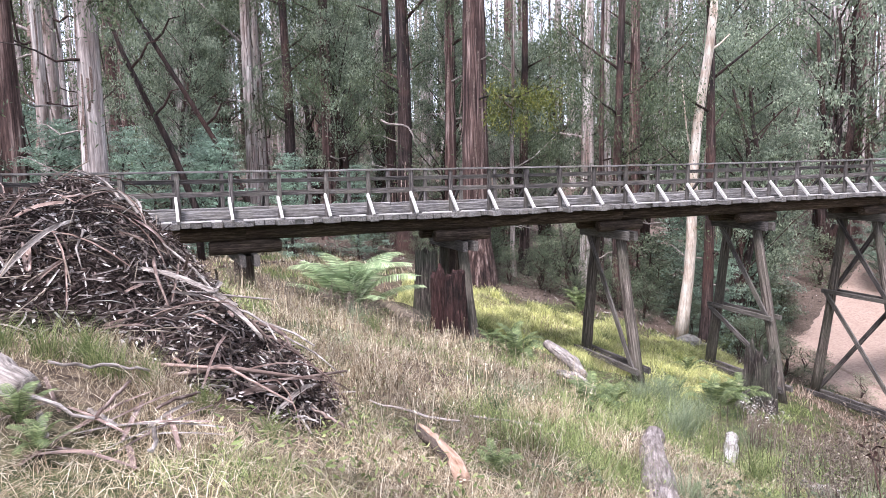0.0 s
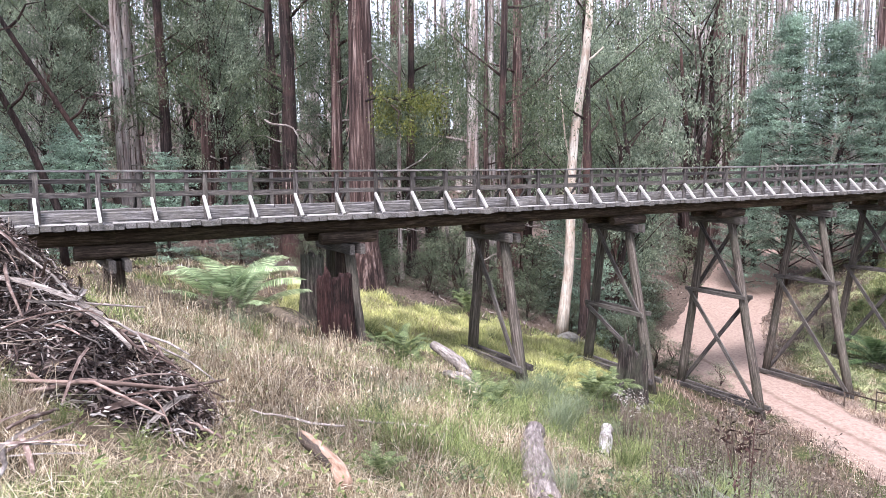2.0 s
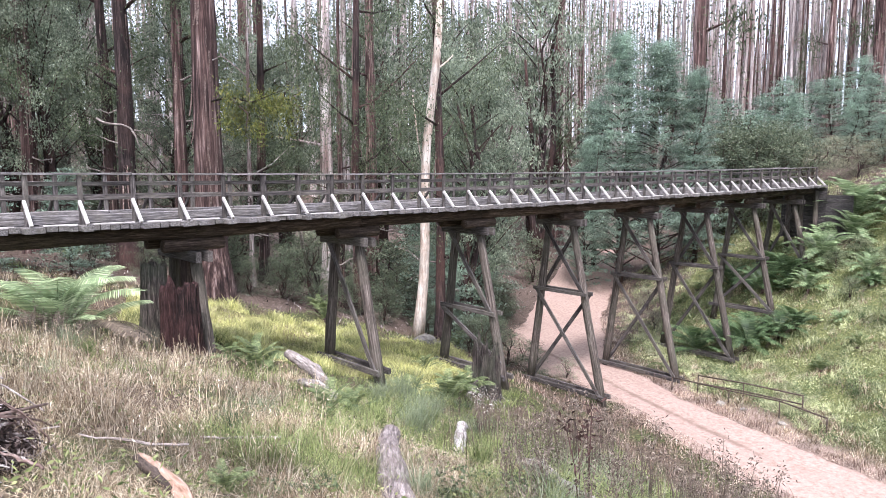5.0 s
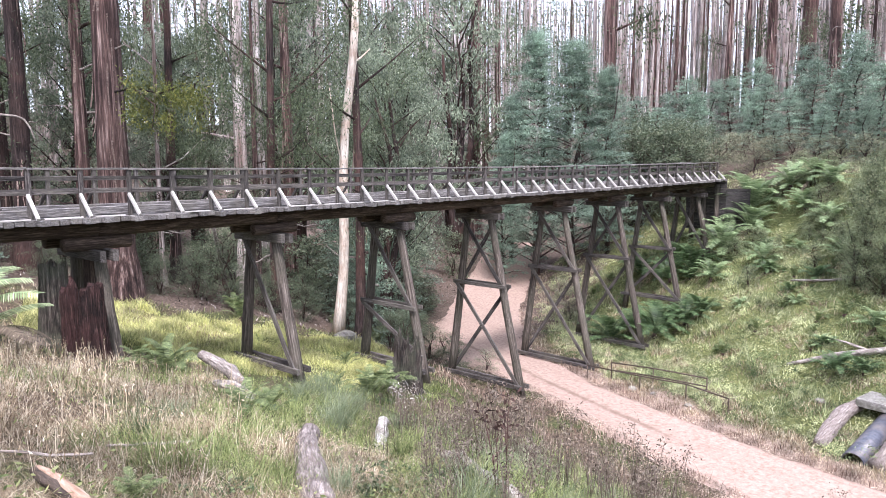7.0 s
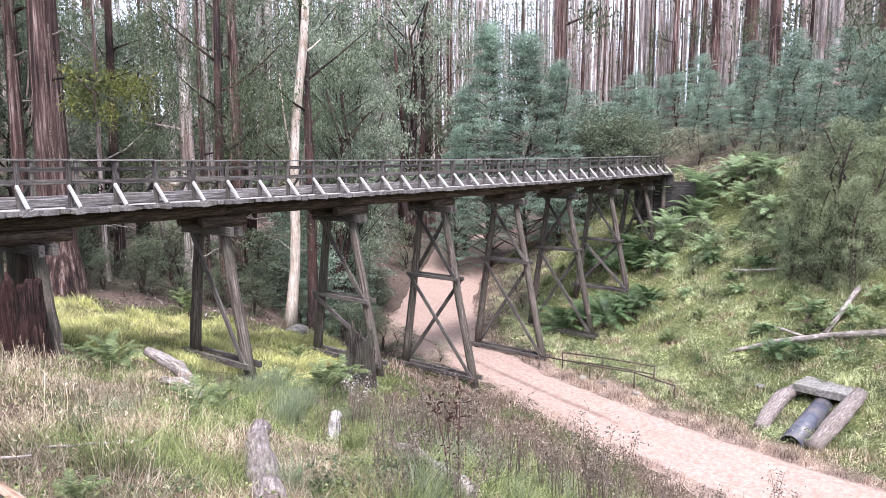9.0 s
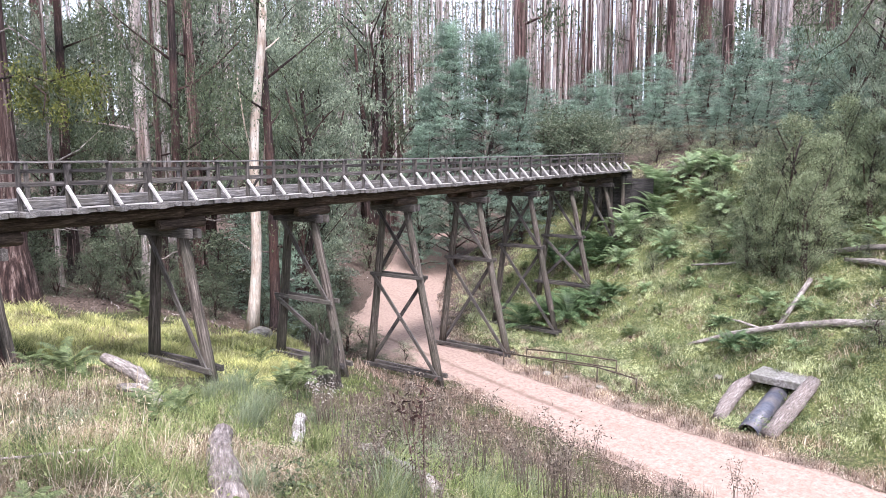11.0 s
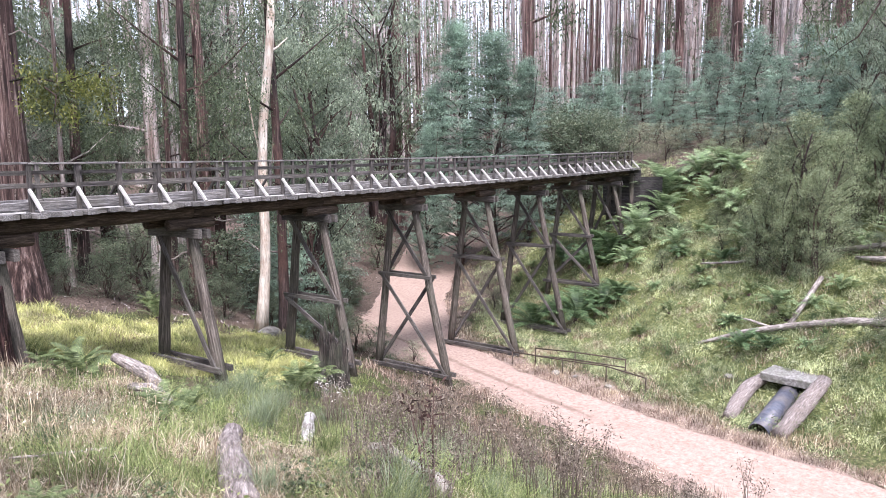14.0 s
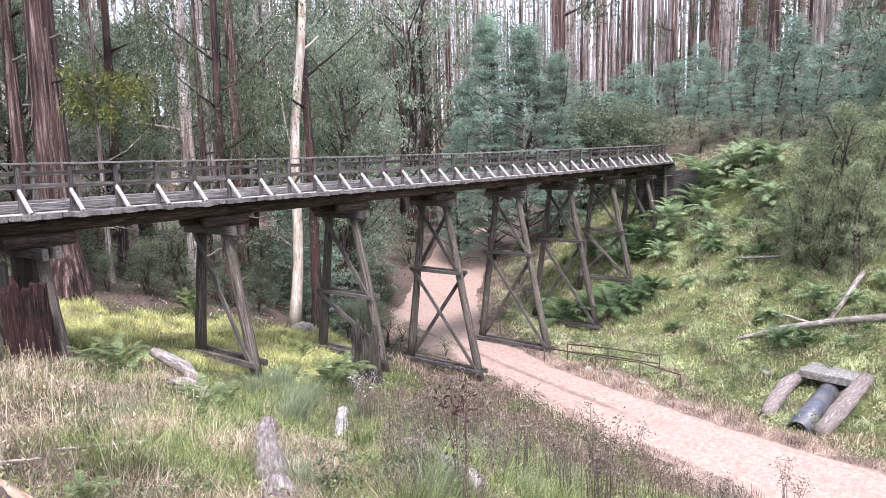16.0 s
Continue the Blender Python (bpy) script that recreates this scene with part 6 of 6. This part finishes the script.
def stalk_plant(seed, tall, n, label, heads=True, leaf=True, mat=None, head_mat=None, big=1.0):
    """A dead branching weed with seed heads and a few shrivelled leaves."""
    rng, rs = random.Random(seed), np.random.RandomState(seed)
    t = thing("dry_weed", label, "weed")
    cs, tops = [], []
    for k in range(n):
        a, s = rng.uniform(0, 6.28), rng.uniform(0.05, 0.28)
        h = tall * rng.uniform(0.6, 1.05)
        x, y = rng.gauss(0, 0.08), rng.gauss(0, 0.08)
        P = [Vector((x, y, -0.05)), Vector((x + s * h * 0.3 * math.cos(a), y + s * h * 0.3 * math.sin(a), h * 0.5)), Vector((x + s * h * math.cos(a), y + s * h * math.sin(a), h))]
        part("stalk", tube("stalk", P, [0.008, 0.006, 0.003], mat or M_weed, 5), t)
        for q in range(7):
            u = rng.uniform(0.3, 1.0)
            c = P[1].lerp(P[2], u) if u > 0.5 else P[0].lerp(P[1], u * 2)
            cs.append(clump_points(rs, c, 5 if leaf else 2, (0.05, 0.05, 0.05)))
        if heads:
            (tops if head_mat else cs).append(clump_points(rs, P[2], 14, (0.035, 0.035, 0.06)))
    if tops:
        v, f = leaves(np.concatenate(tops), 0.2, 0.03, 0.014, rs, 0.0)
        tagged(part("seed_down", tri_mesh("seed_down", v, f, head_mat), t, "white fluffy seed heads"), kind="stuff")
    v, f = leaves(np.concatenate(cs), 0.2, 0.045 * big, 0.014 * big, rs, 0.5)
    tagged(part("withered_leaves", tri_mesh("withered_leaves", v, f, mat or M_weed), t), kind="stuff")
    return t


def sedge(seed, n, tall, material, label):
    rs = np.random.RandomState(seed)
    xy = rs.normal(0, 0.12, (n, 2))
    v, f = blades(xy, np.zeros(n), tall * np.ones(n), 0.009 * np.ones(n), 0.8, rs)
    t = new("grass_tussock", tri_mesh("grass_tussock", v, f, material))
    return tagged(t, label, "grass tussock")


def bramble(seed, canes, label):
    """A low tangle of arching canes with broad pointed leaves in threes."""
    rng, rs = random.Random(seed), np.random.RandomState(seed)
    t = thing("bramble", label, "bramble")
    cs = []
    for k in range(canes):
        a, L = rng.uniform(0, 6.28), rng.uniform(0.35, 0.8)
        P = [Vector((0, 0, -0.03)), Vector((0.3 * L * math.cos(a), 0.3 * L * math.sin(a), 0.32 * L)), Vector((0.7 * L * math.cos(a), 0.7 * L * math.sin(a), 0.42 * L)), Vector((L * math.cos(a + 0.2), L * math.sin(a + 0.2), 0.22 * L))]
        part("cane", tube("cane", P, [0.005, 0.004, 0.003, 0.002], M_weed, 5), t)
        for q in range(9):
            u = rng.uniform(0.15, 0.99) * 3
            c = P[int(u)].lerp(P[int(u) + 1], u - int(u))
            cs.append(clump_points(rs, c + Vector((0, 0, 0.02)), 5, (0.045, 0.045, 0.03)))
    v, f = leaves(np.concatenate(cs), 1.4, 0.075, 0.055, rs, 0.1)
    tagged(part("foliage", tri_mesh("foliage", v, f, M_bramble), t), kind="stuff")
    return t


def build_weeds():
    rng = random.Random(81)
    a = stalk_plant(82, 0.95, 7, "dead dark brown weed stalks with seed heads")
    b = stalk_plant(83, 0.75, 10, "dry grey-brown branching weed in the grass")
    c = stalk_plant(87, 0.9, 2, "tall dark red-brown dead dock with curled leaves", leaf=False, mat=M_dock, big=1.7)
    e = stalk_plant(88, 0.8, 9, "dry weed topped with white seed down", head_mat=M_down)
    spots = [(c, 3.12, 4.42, 1.05), (c, 3.2, 4.55, 0.85), (e, 6.1, 12.4, 1.3), (e, 5.7, 11.8, 0.9), (a, 7.4, 10.3, 1.35), (a, 7.7, 10.1, 1.1), (a, 4.6, 7.0, 1.0), (a, 6.2, 7.4, 1.0), (a, 5.4, 7.6, 1.0), (b, 5.0, 8.4, 1.1), (b, 5.6, 8.8, 1.1), (b, 5.2, 9.3, 1.0), (a, 10.3, 9.0, 1.2), (b, 10.0, 9.3, 1.2), (a, 8.0, 7.6, 1.1)]
    for k in range(20):
        az, d = radians(rng.uniform(30, 66)), rng.uniform(6.5, 13)
        spots.append((rng.choice((a, b, b)), d * math.sin(az), d * math.cos(az), rng.uniform(0.5, 1.0)))
    for k in range(14):
        az, d = radians(rng.uniform(26, 50)), rng.uniform(4.2, 9)
        spots.append((rng.choice((a, b, b)), d * math.sin(az), d * math.cos(az), rng.uniform(0.4, 0.8)))
    for k in range(22):
        spots.append((b, rng.uniform(-5, -1.5), rng.uniform(15, 18), rng.uniform(0.6, 1.0)))
    done = set()
    for p, x, y, s in spots:
        m = Matrix.LocRotScale((x, y, ground(x, y)), Euler((0, 0, rng.uniform(0, 6.28))), (s,) * 3)
        if p not in done:
            p.matrix_basis = m
            done.add(p)
        else:
            copy_thing(p, m)
    br = bramble(90, 11, "low green bramble with a few red leaves")
    spots = [(2.3, 5.1, 0.55), (2.75, 4.9, 0.5), (2.9, 5.5, 0.5), (5.6, 9.6, 0.8), (6.3, 10.6, 0.8), (7.2, 12.6, 0.9), (6.8, 13.6, 0.9), (0.9, 4.8, 0.4)]
    for k, (x, y, s) in enumerate(spots):
        m = Matrix.LocRotScale((x, y, ground(x, y)), Euler((0, 0, rng.uniform(0, 6.28))), (s,) * 3)
        if k:
            copy_thing(br, m @ Matrix.Diagonal((1 / 0.55,) * 3 + (1,)))
        else:
            br.matrix_basis = m
    s1 = sedge(84, 260, 0.85, M_reed, "arching grey-green sedge tussock in the grass")
    s2 = sedge(85, 220, 0.75, M_green, "bright green grass tussock on the slope")
    s3 = sedge(86, 200, 0.65, M_straw, "dry straw-coloured grass tussock")
    s4 = sedge(89, 260, 0.8, M_fern_dark, "dark green spiky tussock on the slope")
    spots = [(s4, 0.55, 7.0, 0.5), (s4, 0.8, 7.25, 0.45), (s4, 0.35, 7.3, 0.4), (s2, 5.3, 8.3, 0.7), (s2, 5.6, 8.7, 0.6), (s2, 5.9, 8.9, 0.7), (s2, 5.4, 9.0, 0.6), (s2, 6.2, 9.4, 0.7), (s4, 7.6, 17.5, 0.8), (s4, 8.4, 18.6, 0.8), (s2, 8.9, 19.6, 0.9), (s4, 9.6, 20.3, 0.8), (s1, 4.6, 13.6, 0.8), (s1, 4.0, 13.0, 0.75), (s1, 5.2, 13.2, 0.8), (s1, 4.5, 12.2, 0.7), (s1, 3.6, 12.2, 0.6), (s1, 5.8, 12.4, 0.7), (s1, 3.4, 9.6, 0.8), (s2, 3.5, 8.5, 0.7), (s2, -2.75, 4.5, 0.6), (s2, -2.45, 4.55, 0.5), (s2, -2.95, 4.35, 0.5), (s2, -2.3, 4.5, 0.5), (s2, -2.1, 4.6, 0.45), (s2, -1.7, 4.5, 0.4), (s2, -1.2, 4.4, 0.4), (s3, -1.9, 4.4, 0.45), (s2, -2.6, 4.7, 0.55), (s2, 26.5, 9.5, 1.3), (s2, 27.2, 10.2, 1.2), (s2, 28.0, 9.0, 1.2), (s2, 27.0, 8.0, 1.2)]
    for k in range(64):
        x, y = rng.uniform(26.5, 40), rng.uniform(5, 26)
        if x > 24.6 + 0.25 * (y - 10) + 2:
            spots.append((rng.choice((s4, s4, s2, s3)), x, y, rng.uniform(0.5, 1.2)))
    for k in range(34):
        az, d = radians(rng.uniform(-14, 60)), rng.uniform(4.5, 15)
        spots.append((rng.choice((s1, s2, s3, s3)), d * math.sin(az), d * math.cos(az), rng.uniform(0.45, 0.85)))
    for k in range(16):
        az, d = radians(rng.uniform(24, 50)), rng.uniform(4, 9)
        spots.append((rng.choice((s1, s2, s2)), d * math.sin(az), d * math.cos(az), rng.uniform(0.5, 0.8)))
    for k in range(20):
        spots.append((s3, rng.uniform(-4.8, -0.8), rng.uniform(15.5, 18.5), rng.uniform(0.9, 1.5)))
    for p, x, y, s in spots:
        if p is not None:
            m = Matrix.LocRotScale((x, y, ground(x, y)), Euler((0, 0, rng.uniform(0, 6.28))), (s,) * 3)
            if p in done:
                copy_thing(p, m)
            else:
                p.matrix_basis = m
                done.add(p)


def patch(x, y, a=0.0):
    return np.sin(0.9 * x + 1.7 * y + a) + np.sin(1.7 * x - 0.8 * y + 2 + a) + 0.7 * np.sin(3.1 * x + 2.3 * y + 1 + a) + 0.5 * np.sin(5.3 * x - 4.1 * y + a)


def in_meadow(x, y):
    return (y > 18.5) & (x > -1.8) & (y > 23.0 - 0.35 * (x - 1) + 0.5 * np.sin(1.3 * x)) & (x < 14.0 + 0.7 * np.sin(y)) & (x < 8.6 + 0.9 * (y - 21.5)) & (y < 30.5 + 0.8 * np.sin(1.1 * x) + 0.4 * np.sin(3.3 * x))


def build_grass():
    rs = np.random.RandomState(91)
    sets = {"straw": [], "green": [], "meadow": [], "bank": [], "dusty": []}

    def scatter(n, az0, az1, d0, d1, power=1.0, tuft=0.0):
        az = np.radians(rs.uniform(az0, az1, n))
        d = d0 + (d1 - d0) * rs.uniform(0, 1, n) ** power
        x, y = d * np.sin(az), d * np.cos(az)
        if tuft:
            # most stems stand in tufts
            m = int(n * tuft)
            c = rs.randint(m, n, max(1, n // 26))
            c = c[rs.randint(0, len(c), m)]
            x[:m] = x[c] + rs.normal(0, 1, m) * (0.035 + 0.005 * d[c])
            y[:m] = y[c] + rs.normal(0, 1, m) * (0.035 + 0.005 * d[c])
            d = np.hypot(x, y)
        return x, y, d

    for n, d0, d1 in ((60000, 3.0, 7.5), (62000, 7.0, 15.0), (46000, 14.0, 34.0)):
        x, y, d = scatter(n, -36, 72, d0, d1, tuft=0.6)
        keep = (x < road_x(y) - 2.35) & (heap_top(x, y) < height(x, y) + 0.03) & (y < 33)
        x, y, d = x[keep], y[keep], d[keep]
        p = patch(x, y)
        meadow = in_meadow(x, y)
        dry = p + np.clip((3.0 - x) * 0.55, -1.4, 1.5) + np.where(x > 12.0, 2.2, 0) - np.where(meadow, 9, 0) > np.where(x > 1.0, 0.55, 0.25)
        dust = ~meadow & (x + 0.9 * p > 12.6)
        dry &= ~dust
        gr = ~dry & ~meadow & ~dust
        for key, mask in (("straw", dry), ("green", gr), ("dusty", dust)):
            sets[key].append((x[mask], y[mask], d[mask]))
    x, y = rs.uniform(-2.5, 15.5, 135000), rs.uniform(17.5, 33, 135000)
    k = in_meadow(x, y)
    x, y = x[k], y[k]
    u = rs.uniform(-1, 1, len(x)) + 0.35 * patch(x, y, 1.0)
    for key, mask in (("meadow", (u > -0.75) & (u < 1.0)), ("green", u <= -0.75), ("straw", u >= 1.0)):
        sets[key].append((x[mask], y[mask], np.hypot(x, y)[mask]))
    x, y, d = scatter(150000, 26, 74, 24, 62, tuft=0.8)
    east = (x > road_x(y) + road_right(y)) & (y < 50)
    verge = east & (x < road_x(y) + 2.1 + road_right(y) + 0.5 * patch(x, y, 2.0))
    for key, mask in (("bank", east & ~verge & (patch(x, y, 4.0) > -1.0) & (patch(1.3 * x, 1.3 * y, 7.0) < 0.4)), ("straw", east & ~verge & (patch(1.3 * x, 1.3 * y, 7.0) >= 0.4)), ("straw", verge & (x > road_x(y) + road_right(y) + 0.5)), ("dusty", verge & (x < road_x(y) + road_right(y) + 0.5))):
        sets[key].append((x[mask], y[mask], d[mask]))
    look_of = {"straw": (M_straw, 0.30, 0.8, "dry straw-coloured grass covering the slope"), "green": (M_green, 0.26, 0.9, "green grass in patches on the slope"),
               "dusty": (M_rust, 0.42, 0.5, "dusty brown dry grass beside the track"),
               "meadow": (M_meadow, 0.36, 0.85, "lush yellow-green meadow grass under the bridge"), "bank": (M_bank, 0.36, 0.9, "low yellow-green plants on the far bank")}
    for key, (mat, h, lean, label) in look_of.items():
        x, y, d = (np.concatenate([q[i] for q in sets[key]]) for i in range(3))
        hh = h * (0.75 + 0.4 * np.clip(patch(x, y, 3.0) / 2, -1, 1)) * np.where((d < 7) & (x < 0.5), 0.45 + 0.55 * np.clip((y - 4.6) / 2, 0, 1), 1.0)
        v, f = blades(np.column_stack([x, y]), height(x, y), hh, np.clip(0.0009 * d + 0.0012, 0.0035, 0.032) * (0.8 if key == "meadow" else 0.9), lean, rs)
        tagged(new("grass_" + key, tri_mesh("grass_" + key, v, f, mat)), label, "grass", kind="stuff")
    # the grass about the watcher's feet and behind
    x, y = rs.uniform(-9, 9, 20000), rs.uniform(-8, 4.5, 20000)
    k = ((np.hypot(x, y) < 3.2) | (y < 0.9 * np.abs(x) - 1.5)) & (np.hypot(x, y) > 0.5) & (heap_top(x, y) < height(x, y) + 0.03)
    x, y = x[k], y[k]
    v, f = blades(np.column_stack([x, y]), height(x, y), 0.2 * (0.8 + 0.3 * np.clip(patch(x, y, 3.0), -1, 1)), np.full(len(x), 0.006), 0.9, rs)
    tagged(new("grass_path", tri_mesh("grass_path", v, f, M_straw)), "short dry grass at the head of the slope", "grass", kind="stuff")
    # matted dead straw, and upright brown stalks of last year's weeds
    x, y, d = scatter(60000, -36, 66, 2.9, 11, 1.2)
    k = heap_top(x, y) < height(x, y) + 0.03
    x, y = x[k], y[k]
    v, f = leaves(np.column_stack([x, y, height(x, y) + rs.uniform(0.0, 0.10, len(x))]), 2.0, 0.17, 0.0032, rs, 0.0)
    tagged(new("straw_mat", tri_mesh("straw_mat", v, f, M_straw)), "matted dead straw lying on the ground", "straw", kind="stuff")
    x, y, d = scatter(3000, 22, 70, 6.5, 22, 1.2)
    k = (x < road_x(y) - 1.9) & ((patch(x, y, 5.0) > 0.2) | (x > 12))
    x, y, d = x[k], y[k], d[k]
    v, f = blades(np.column_stack([x, y]), height(x, y), np.full(len(x), 0.62), np.clip(0.0009 * d, 0.006, 0.02), 0.22, rs)
    tagged(new("dry_stalks", tri_mesh("dry_stalks", v, f, M_weed)), "upright dry brown weed stalks on the slope", "weeds", kind="stuff")
    # straw stems with drooping seed heads
    x, y, d = scatter(1500, -22, 12, 5.0, 17, 1.0, tuft=0.3)
    k = (heap_top(x, y) < height(x, y) + 0.02) & (patch(x, y) + np.clip((3.0 - x) * 0.4, -1.0, 1.5) > -0.1)
    x, y, d = x[k], y[k], d[k]
    la, H = rs.uniform(0, 6.283, len(x)), 0.42 * rs.uniform(0.6, 1.25, len(x))
    base = np.column_stack([x, y, height(x, y) - 0.02])
    tip = base + np.stack([0.22 * H * np.cos(la), 0.22 * H * np.sin(la), H], 1)
    w = np.stack([-np.sin(la), np.cos(la), 0 * la], 1) * np.clip(0.0004 * d, 0.0016, 0.006)[:, None]
    v1 = np.stack([base - w, base + w, tip + 0.6 * w, tip - 0.6 * w], 1).reshape(-1, 3)
    heads = (tip[:, None] + rs.normal(0, 1, (len(x), 6, 3)) * np.array([0.012, 0.012, 0.03])).reshape(-1, 3)
    v2, _ = leaves(heads, 0.0, 0.045, 0.010, rs, 0.9)
    v = np.concatenate([v1, v2])
    tagged(new("seed_grass", tri_mesh("seed_grass", v, np.arange(len(v)).reshape(-1, 4), M_straw)), "tall dry grass stems with seed heads", "grass", kind="stuff")
    # low herbs and fallen leaves
    x, y, d = scatter(4600, 28, 74, 24, 60)
    k = (((x - 33.7) / 2.6) ** 2 + ((y - 9.8) / 3.0) ** 2 > 1) & (x > road_x(y) + road_right(y) + 2.2 + 0.5 * patch(x, y, 2.0)) & (y < 48)
    x, y = x[k], y[k]
    kind = patch(0.7 * x, 0.7 * y, 4.0) + rs.normal(0, 0.7, len(x))
    for name, mask, mat, size, per, label in (("bank_herbs", kind > 0.1, M_bank, 0.42, 74, "low mounds of yellow-green herbs on the far bank"), ("bank_weeds", kind <= -0.15, M_weed_green, 0.62, 84, "darker leafy weeds in clumps on the far bank")):
        cx, cy = x[mask], y[mask]
        m = len(cx)
        r = size * rs.uniform(0.4, 1.3, m)
        q = rs.normal(0, 1, (m, per, 3))
        q /= np.linalg.norm(q, axis=2, keepdims=True)
        q[..., 2] = np.abs(q[..., 2]) * 0.75
        q *= rs.uniform(0.6, 1.08, (m, per, 1)) * r[:, None, None]
        P = (np.stack([cx, cy, height(cx, cy) - 0.05], 1)[:, None] + q).reshape(-1, 3)
        v, f = leaves(P, 0.7, 0.105, 0.042, rs, -0.2)
        tagged(new(name, tri_mesh(name, v, f, mat)), label, "herbs", kind="stuff")
    a, r = rs.uniform(0, 6.283, 4200), np.sqrt(rs.uniform(0, 1, 4200))
    x, y = 33.7 + 2.8 * r * np.cos(a), 9.8 + 3.2 * r * np.sin(a)
    v, f = leaves(np.column_stack([x, y, height(x, y) + rs.uniform(0.03, 0.18, len(x))]), 1.0, 0.3, 0.04, rs, 0.0)
    tagged(new("bark_litter", tri_mesh("bark_litter", v, f, M_litter)), "shed bark lying in a brown drift on the far bank", "litter", kind="stuff")
    # grit, leaf crumbs and trodden straw along both edges of the track
    y = rs.uniform(0, 42, 42000)
    o = (1.3 + np.abs(rs.normal(0, 0.8, len(y)))) * np.where(rs.uniform(0, 1, len(y)) < 0.5, -1, 1)
    x = road_x(y) + o + np.where(o > 0, road_right(y) - 1.4, -np.interp(y, (12, 17, 21, 26, 29), (0.95, 0.9, 0.6, 0.3, 0.0)))
    v, f = leaves(np.column_stack([x, y, height(x, y) + 0.06 + rs.uniform(0, 0.05, len(x))]), 2.5, 0.085, 0.028, rs, 0.0)
    tagged(new("verge_litter", tri_mesh("verge_litter", v, f, M_dust)), "pink grit and leaf crumbs along the track's edges", "litter", kind="stuff")
    x, y, d = scatter(14000, -20, 70, 3.2, 16)
    k = (x < 16) & (heap_top(x, y) < height(x, y) + 0.03)
    x, y = x[k], y[k]
    v, f = leaves(np.column_stack([x, y, height(x, y) + rs.uniform(0.0, 0.22, len(x))]), 0.6, 0.055, 0.018, rs, 0.1)
    tagged(new("meadow_herbs", tri_mesh("meadow_herbs", v, f, M_green)), "small green leaves among the grass stems", "herbs", kind="stuff")
    x, y, d = scatter(26000, -36, 60, 26, 70)
    k = ((x < road_x(y) - 1.6) | (x > road_x(y) + 0.8 * road_right(y))) & ((y > 31) | (x < -3))
    x, y, d = x[k], y[k], d[k]
    v, f = leaves(np.column_stack([x, y, height(x, y) + rs.uniform(0.0, 0.08, len(x))]), 2.0, 0.30, 0.05, rs, 0.0)
    tagged(new("leaf_litter", tri_mesh("leaf_litter", v, f, M_litter)), "fallen bark and leaves on the forest floor", "litter", kind="stuff")


build_weeds()
build_grass()

# ---- what belongs together ----
GROUPS = {"gum_tree": "gum trees of the wood", "wattle_tree": "wattles under the gums", "shrub": "shrubs of the understorey", "tree_fern": "ferns on the slopes", "dry_weed": "dry weeds in the grass",
          "grass_tussock": "tussocks in the grass", "bramble": "brambles in the grass", "stick": "sticks before the heap", "rock": "rocks by the track", "fallen_tree": "fallen trees on the far bank", "dead_tree": "dead trees at the wood's edge", "stump": "stumps by the bridge"}
for ob in list(scene.objects):
    if ob.parent is None and ob.name.split(".")[0] in GROUPS:
        tagged(ob, group=GROUPS[ob.name.split(".")[0]])
